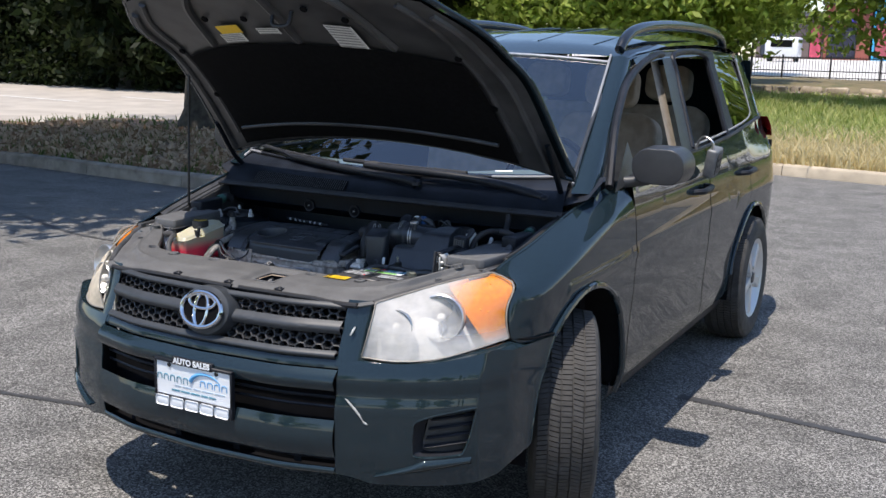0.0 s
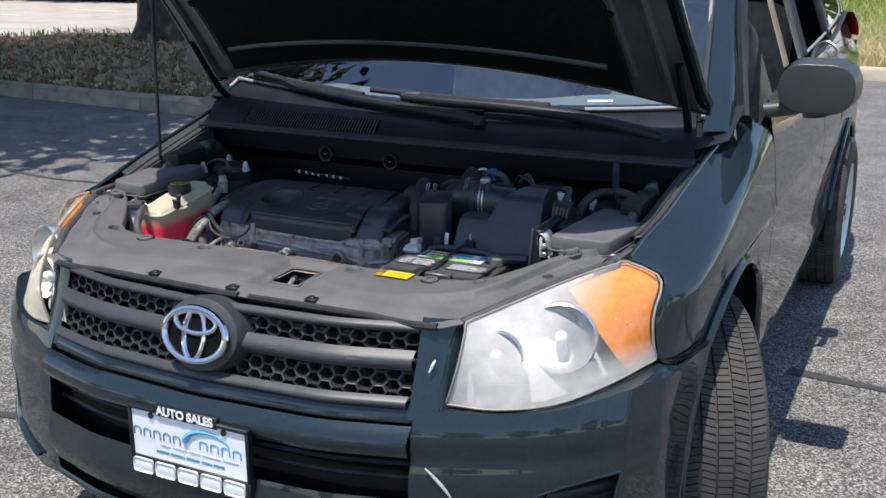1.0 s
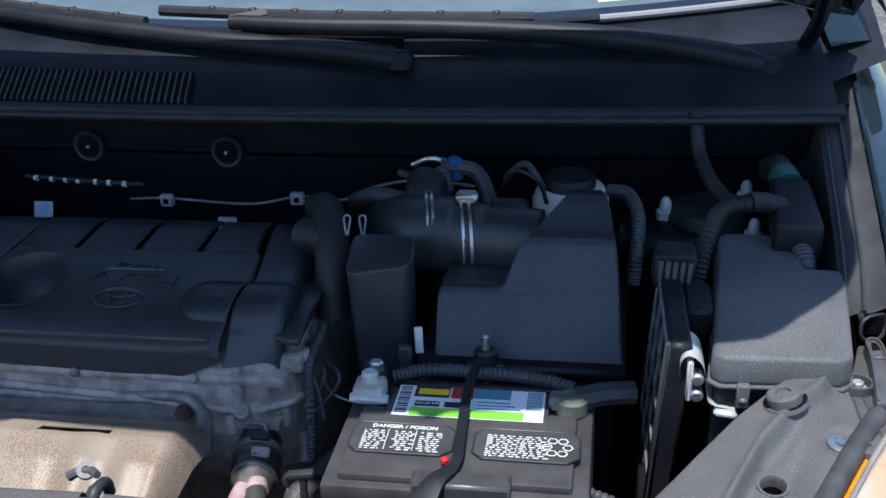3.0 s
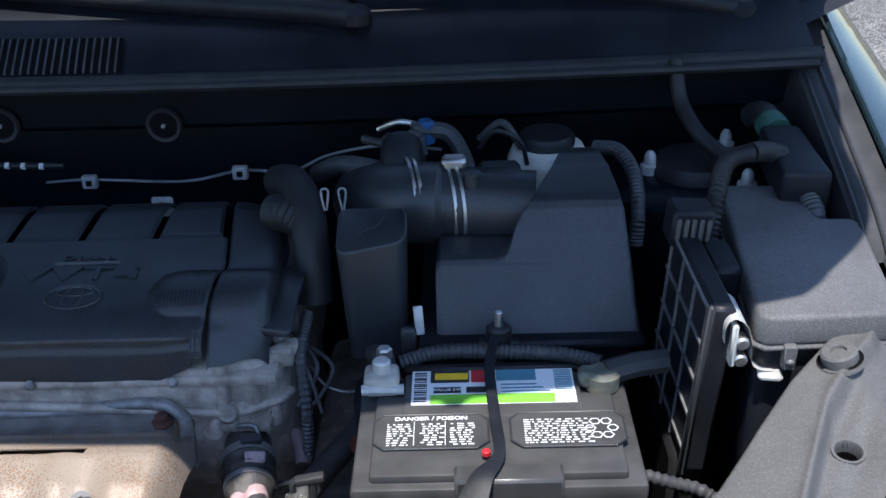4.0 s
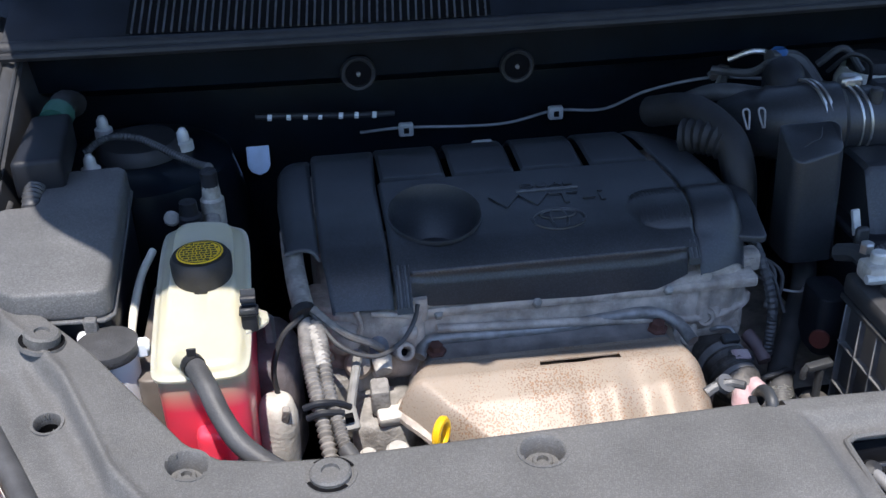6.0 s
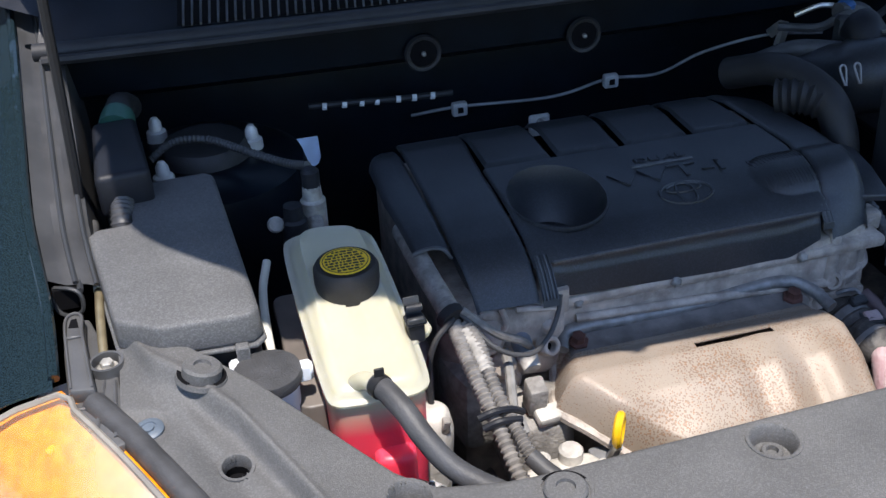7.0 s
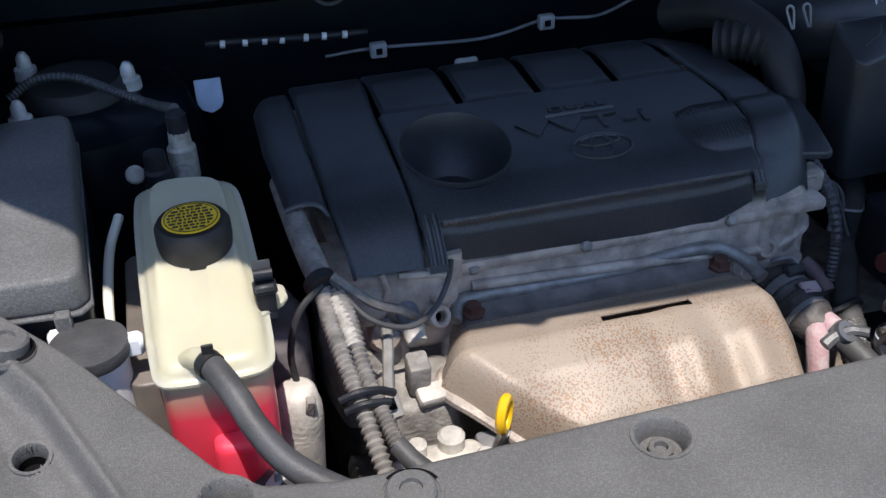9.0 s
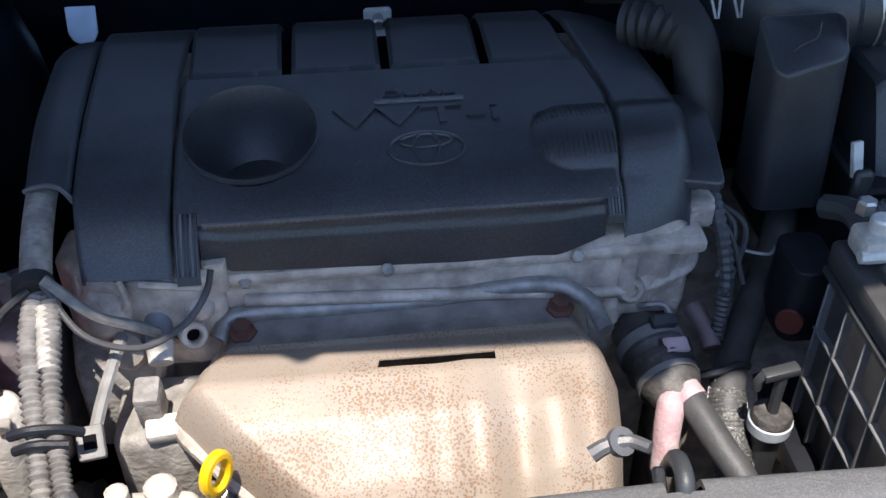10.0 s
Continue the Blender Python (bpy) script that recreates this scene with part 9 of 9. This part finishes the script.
def fuse_box(s, shift):
    t = thing("fuse_box", "grey grained plastic fuse box with a clipped lid", "fuse box", "fuse boxes", loc=(s * 0.64, 0.68, 0.60))
    o = [(0.570, 0.553), (0.580, 0.544), (0.695, 0.548), (0.706, 0.558), (0.730, 0.735), (0.722, 0.747), (0.690, 0.748), (0.685, 0.757), (0.693, 0.825), (0.685, 0.836), (0.606, 0.840), (0.597, 0.830)]
    if s < 0:
        o[:4] = [(0.581, 0.556), (0.590, 0.546), (0.668, 0.550), (0.706, 0.574)]
    o = [(x + shift, y) for x, y in o]
    lid_ = part("lid", mirrored(prism(o, 0.921, 0.952, 0.005, 3, taper=0.985), s), FUSE, t)
    part("base", mirrored(prism([((x - 0.64 - shift) * 0.94 + 0.64 + shift, (y - 0.68) * 0.96 + 0.68) for x, y in o], 0.58, 0.919, 0.004, 2), s), BLACK_PLASTIC, t)
    part("lid_lip", mirrored(prism([((x - 0.64 - shift) * 1.03 + 0.64 + shift, (y - 0.68) * 1.016 + 0.68) for x, y in o], 0.9175, 0.9215, 0.001, 1), s), FUSE, lid_)
    for x in (0.602, 0.650):
        c = part("clip", mirrored(new_box(x + shift - 0.006, x + shift + 0.006, 0.5385, 0.550, 0.898, 0.924, 0.0012, 1), s), FUSE, lid_)
        part("clip_tab", mirrored(new_box(x + shift - 0.004, x + shift + 0.004, 0.535, 0.5395, 0.905, 0.911, 0.002, 1), s), RIB_GREY, c)
    # loom trunk behind the box
    g = part("loom_trunk", mirrored(prism([(0.664, 0.79), (0.720, 0.785), (0.724, 0.93), (0.676, 0.935)], 0.940, 0.988, 0.007, 3, None), s), BLACK_PLASTIC, t, "square black loom trunk")
    part("loom_tape", mirrored(tube([(0.699, 0.936, 0.975), (0.697, 0.948, 0.978), (0.695, 0.958, 0.979)], 0.0195, 4, 14), s), material("green tape", (0.030, 0.10, 0.078), 0.45), g, "green tape")
    part("loom_elbow", mirrored(tube([(0.694, 0.955, 0.980), (0.693, 0.970, 0.984), (0.690, 0.985, 0.982), (0.684, 1.000, 0.972)], 0.0165, 6, 12), s), RUBBER, g)
    part("loom_tail", mirrored(tube([(0.697, 0.795, 0.955), (0.700, 0.77, 0.94), (0.700, 0.755, 0.90)], 0.013, 6, 10, None, 0.0015), s), LOOM_BLACK, g)
    return t


fuse_box(1, 0.008)
fuse_box(-1, 0.004)
part("cowl_hose", tube([(0.585, 1.02, 1.045), (0.59, 1.0, 1.0), (0.602, 0.96, 0.975), (0.62, 0.93, 0.96), (0.64, 0.90, 0.955)], 0.010, 8, 10), RUBBER, car, "rubber drain hose")

# ---- coolant reservoir ----
def tank_material(name, col, deep):
    m = material(name, col, 0.35, 0, 0.06, 14)
    b = m.node_tree.nodes["Principled BSDF"]
    b.inputs["Subsurface Weight"].default_value = 0.55
    b.inputs["Subsurface Radius"].default_value = deep
    b.inputs["Subsurface Scale"].default_value = 0.03
    return m


CREAM = tank_material("yellowed translucent plastic", (0.485, 0.455, 0.335), (1.0, 0.92, 0.58))
PINK = tank_material("plastic over pink coolant", (0.90, 0.06, 0.11), (1.0, 0.15, 0.15))


def fluid_level(m, upper, z0, z1):
    """Tints a translucent wall up to the level of what it holds."""
    n, l = m.node_tree.nodes, m.node_tree.links
    b = n["Principled BSDF"]
    was = b.inputs["Base Color"].links[0].from_socket
    co = n.new("ShaderNodeTexCoord")
    se = n.new("ShaderNodeSeparateXYZ")
    mr = n.new("ShaderNodeMapRange")
    mr.inputs[1].default_value, mr.inputs[2].default_value = z0, z1
    mx = n.new("ShaderNodeMix")
    mx.data_type = "RGBA"
    mx.inputs[7].default_value = (*upper, 1)
    l.new(co.outputs["Object"], se.inputs[0])
    l.new(se.outputs[2], mr.inputs[0])
    l.new(mr.outputs[0], mx.inputs[0])
    l.new(was, mx.inputs[6])
    l.new(mx.outputs[2], b.inputs["Base Color"])


fluid_level(PINK, (0.50, 0.40, 0.28), 0.858, 0.888)
tank = thing("coolant_reservoir", "yellowed translucent coolant reservoir with pink coolant and a black cap", "reservoir", loc=(-0.51, 0.56, 0.74))
TO = [(-0.547, 0.487), (-0.544, 0.470), (-0.532, 0.4645), (-0.478, 0.4625), (-0.461, 0.467), (-0.4545, 0.480), (-0.4545, 0.57), (-0.457, 0.672), (-0.462, 0.694), (-0.476, 0.703), (-0.520, 0.708), (-0.541, 0.704), (-0.5505, 0.690), (-0.5500, 0.58)]
for k in range(2):
    TO = [p for a, b in zip(TO, TO[1:] + TO[:1]) for p in ((a[0] * 0.75 + b[0] * 0.25, a[1] * 0.75 + b[1] * 0.25), (a[0] * 0.25 + b[0] * 0.75, a[1] * 0.25 + b[1] * 0.75))]


def flange_z(y):
    """The moulded seam falls towards the front of the car."""
    return 0.8965 + (y - 0.465) * 0.127


def tank_ring(dz, inset=0.0, low=None):
    """The tank's outline, drawn in by inset metres, at a height over the seam or at a fixed height low."""
    out = []
    for x, y in TO:
        ox, oy = x + 0.502, y - 0.585
        px, py = -0.502 + ox * (1 - inset / 0.048), 0.585 + oy * (1 - inset / 0.121)
        out.append(Vector((px, py, low if low is not None else flange_z(py) + dz)))
    return out


def tank_top(y):
    """Height of the roof over the seam: higher round the filler, lower over the front half."""
    return 0.0105 + 0.006 / (1 + math.exp(-(y - 0.545) / 0.012))


def stack(rings, cap_low=True, cap_high=True):
    bm = bmesh.new()
    vs = [[bm.verts.new(p) for p in r] for r in rings]
    n = len(vs[0])
    for a, b in zip(vs, vs[1:]):
        for k in range(n):
            bm.faces.new((a[k], a[(k + 1) % n], b[(k + 1) % n], b[k]))
    if cap_low:
        bm.faces.new(vs[0][::-1])
    if cap_high:
        bm.faces.new(vs[-1])
    bmesh.ops.recalc_face_normals(bm, faces=bm.faces)
    return bm


shells = [tank_ring(-0.002, 0.004), tank_ring(-0.0018, 0.0), tank_ring(0.0012, -0.0004), tank_ring(0.0018, 0.0010), tank_ring(0.0022, 0.0042), tank_ring(0.0055, 0.0058), tank_ring(0.0090, 0.0085), tank_ring(0.0112, 0.0125)]
for inset in (0.016, 0.021, 0.027, 0.034, 0.041):
    shells.append([Vector((p.x, p.y, flange_z(p.y) + tank_top(p.y) + 0.0012)) for p in tank_ring(0, inset)])
part("tank", stack(shells), CREAM, tank, "yellowed translucent tank", 60)
part("coolant_fill", stack([tank_ring(0, 0.010, 0.735), tank_ring(0, 0.006, 0.75), tank_ring(0, 0.004, 0.84), tank_ring(-0.002, 0.0035)]), PINK, tank, "tank wall tinted by pink coolant", 60)
# the foot that narrows under the front, with a clamped outlet
part("tank_foot", prism([(-0.512, 0.452), (-0.478, 0.446), (-0.468, 0.50), (-0.512, 0.50)], 0.760, 0.842, 0.008, 3), PINK, tank)
cap = part("tank_cap", lathe([(0.0280, 0.922), (0.0295, 0.930), (0.0305, 0.937), (0.0305, 0.950), (0.0275, 0.955), (0.0001, 0.956)], 40, Matrix.Translation((-0.501, 0.598, 0))), RUBBER, tank, "black screw cap with a yellow disc")
part("cap_disc", disc(0.0232, 0.0008, 0.0002, 36, Matrix.Translation((-0.501, 0.598, 0.956))), LABEL_YELLOW, cap)
part("disc_ring", lathe([(0.0215, 0.0), (0.0215, 0.0005), (0.0208, 0.0005), (0.0208, 0.0)], 36, Matrix.Translation((-0.501, 0.598, 0.9567))), INK_DARK, cap)
for k in range(8):
    w = math.sqrt(0.0190 ** 2 - (0.0046 * (k - 3.5)) ** 2)
    x = -0.501 - w
    while x < -0.501 + w - 0.002:
        l = random.uniform(0.0015, 0.006)
        part("print_bar", new_box(x, min(x + l, -0.501 + w), 0.5819 + 0.0046 * k - 0.0012, 0.5819 + 0.0046 * k + 0.0012, 0.9568, 0.9572), INK_DARK, cap)
        x += l + 0.0012
part("tank_tab", prism([(-0.468, 0.512), (-0.442, 0.530), (-0.437, 0.538), (-0.4385, 0.553), (-0.456, 0.566), (-0.470, 0.566)], 0.9035, 0.9085, 0.0018, 2), CREAM, tank)
clip = part("tab_clip", new_box(-0.4585, -0.4400, 0.536, 0.553, 0.908, 0.9125, 0.0015, 1), BLACK_PLASTIC, tank, "black wire clip on the tank's ear")
part("clip_hook", sheet(lambda u, v: (-0.4565 + 0.0145 * v, 0.5475 + 0.0045 * math.cos(4.4 * u - 1.2), 0.9165 + 0.0060 * math.sin(4.4 * u - 1.2) + 0.004 * u), 12, 2, 0.0022), BLACK_PLASTIC, clip)
part("clip_leaf", box(bmesh.new(), -0.0072, 0.0072, -0.0012, 0.0012, 0.0, 0.014, 0.0006, 1, pose(-0.4495, 0.552, 0.914, -24, 0, 0)), TRIM, clip)
part("clip_bar", new_box(-0.4575, -0.4425, 0.5355, 0.5400, 0.911, 0.9165, 0.001, 1), TRIM, clip)
clip.location += Vector((-0.005, -0.016, 0.016))
part("clip_post", new_box(-0.4620, -0.4470, 0.522, 0.536, 0.905, 0.926, 0.001, 1), BLACK_PLASTIC, tank)
hose = part("overflow_hose", tube([(-0.506, 0.462, 0.919), (-0.499, 0.449, 0.918), (-0.489, 0.428, 0.911), (-0.478, 0.405, 0.897), (-0.461, 0.384, 0.880), (-0.43, 0.362, 0.866), (-0.39, 0.345, 0.852)], 0.0096, 8, 16), HOSE, tank, "grey rubber overflow hose")
part("tank_neck", tube([(-0.519, 0.482, 0.906), (-0.513, 0.473, 0.915), (-0.505, 0.460, 0.919)], 0.0078, 4, 14), CREAM, tank)
part("hose_clip", tube([(-0.5050, 0.4600, 0.9190), (-0.5015, 0.4535, 0.9185)], 0.0108, 1, 18), BLACK_METAL, hose)
part("clip_ear", new_box(-0.507, -0.4985, 0.4555, 0.4580, 0.928, 0.937, 0.0006, 1), BLACK_METAL, hose)
drain = part("drain_hose", tube([(-0.480, 0.452, 0.795), (-0.462, 0.430, 0.800), (-0.440, 0.408, 0.802), (-0.405, 0.385, 0.795)], 0.0130, 5, 14), HOSE, tank)
part("drain_clamp", lathe([(0.0132, -0.006), (0.0145, -0.006), (0.0145, 0.006), (0.0132, 0.006)], 20, Matrix.Translation((-0.468, 0.437, 0.799)) @ Vector((0.018, -0.022, 0.004)).to_track_quat("Z", "Y").to_matrix().to_4x4()), ZINC, drain)
part("clamp_ear", new_box(-0.472, -0.466, 0.4345, 0.4370, 0.812, 0.822, 0.0008, 1), ZINC, drain)
# tank's side wall in shade, the darkening put into its colour
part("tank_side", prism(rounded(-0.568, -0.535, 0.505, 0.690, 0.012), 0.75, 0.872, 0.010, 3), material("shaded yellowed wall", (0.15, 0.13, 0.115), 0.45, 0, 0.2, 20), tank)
part("vent_line", tube([(-0.566, 0.705, 0.905), (-0.577, 0.66, 0.893), (-0.580, 0.58, 0.872), (-0.572, 0.50, 0.840)], 0.0045, 6, 10), TANK, tank)
part("tank_seat", new_box(-0.57, -0.45, 0.44, 0.68, 0.70, 0.742, 0.01, 1), BLACK_PLASTIC, tank)
washer = thing("washer_filler", "black washer filler cap on a white neck", "filler cap", loc=(-0.587, 0.518, 0.70))
LID_GREY = material("dark grey moulded cap", (0.05, 0.05, 0.052), 0.55, 0, 0.2, 60, bump=0.4, bump_scale=500)
part("filler_lid", lathe([(0.0285, 0.899), (0.030, 0.905), (0.029, 0.911), (0.0001, 0.914)], 32, Matrix.Translation((-0.589, 0.519, 0))), LID_GREY, washer)
part("filler_neck", lathe([(0.023, 0.70), (0.025, 0.899)], 20, Matrix.Translation((-0.588, 0.522, 0))), PLATE_WHITE, washer)
for dx, dy in ((-0.026, 0.018), (0.030, -0.002)):
    part("lid_latch", new_box(-0.587 + dx - 0.007, -0.587 + dx + 0.007, 0.522 + dy - 0.006, 0.522 + dy + 0.006, 0.892, 0.911, 0.003, 1), PLATE_WHITE, washer)

# air-conditioning ports and small things by the tower
ports = part("ac_pipe", tube([(-0.50, 0.70, 0.85), (-0.503, 0.745, 0.885), (-0.505, 0.775, 0.905)], 0.010, 6, 12), MID_CAST, car, "aluminium service pipe")
for x, y, z, mt in ((-0.503, 0.785, 0.912, DULL_ZINC), (-0.528, 0.760, 0.905, BLACK_PLASTIC)):
    part("service_port", lathe([(0.014, -0.02), (0.014, 0.012), (0.011, 0.015), (0.010, 0.030), (0.0001, 0.031)], 16, Matrix.Translation((x, y, z))), mt, ports)
part("port_cap", disc(0.010, 0.022, 0.003, 12, Matrix.Translation((-0.503, 0.785, 0.940))), BLACK_PLASTIC, ports)
part("ac_loom", tube([(-0.668, 0.925, 0.935), (-0.64, 0.935, 0.948), (-0.60, 0.928, 0.948), (-0.555, 0.880, 0.945), (-0.52, 0.842, 0.944), (-0.503, 0.80, 0.958)], 0.0052, 8, 10, None, 0.0012, 0.005), LOOM_BLACK, ports)
# the tag's pale blue is sky reflection put into its colour
part("bright_tag", prism([(-0.017, 0.044), (-0.017, 0.014), (-0.012, 0.005), (0.0, 0.0), (0.012, 0.005), (0.017, 0.014), (0.017, 0.044)], 0, 0.003, 0.001, 1, Matrix.Translation((-0.465, 1.108, 0.800)) @ pose(0, 0, 0, 68, 0, 0)), material("pale blue-white tag", (0.62, 0.74, 0.92), 0.35, 0.1, 0.1, 30), car)
part("apron_bolt", disc(0.009, 0.008, 0.002, 12, Matrix.Translation((-0.548, 0.76, 0.915)) @ pose(0, 0, 0, 60, 0, 0)), MID_CAST, car)
pipe = part("brass_pipe", tube([(-0.727, 0.685, 0.925), (-0.7265, 0.64, 0.922), (-0.724, 0.575, 0.916)], 0.0042, 3, 12), material("dull brass", (0.42, 0.35, 0.22), 0.42, 0.7, 0.2, 40), car, "dull brass pipe")
part("pipe_collar", tube([(-0.727, 0.675, 0.9245), (-0.7275, 0.695, 0.926)], 0.0052, 1, 12), material("milky plastic", (0.55, 0.54, 0.50), 0.4), pipe)
part("pipe_hose", tube([(-0.7275, 0.694, 0.926), (-0.7285, 0.73, 0.93), (-0.731, 0.79, 0.935)], 0.0056, 4, 12), HOSE, pipe)
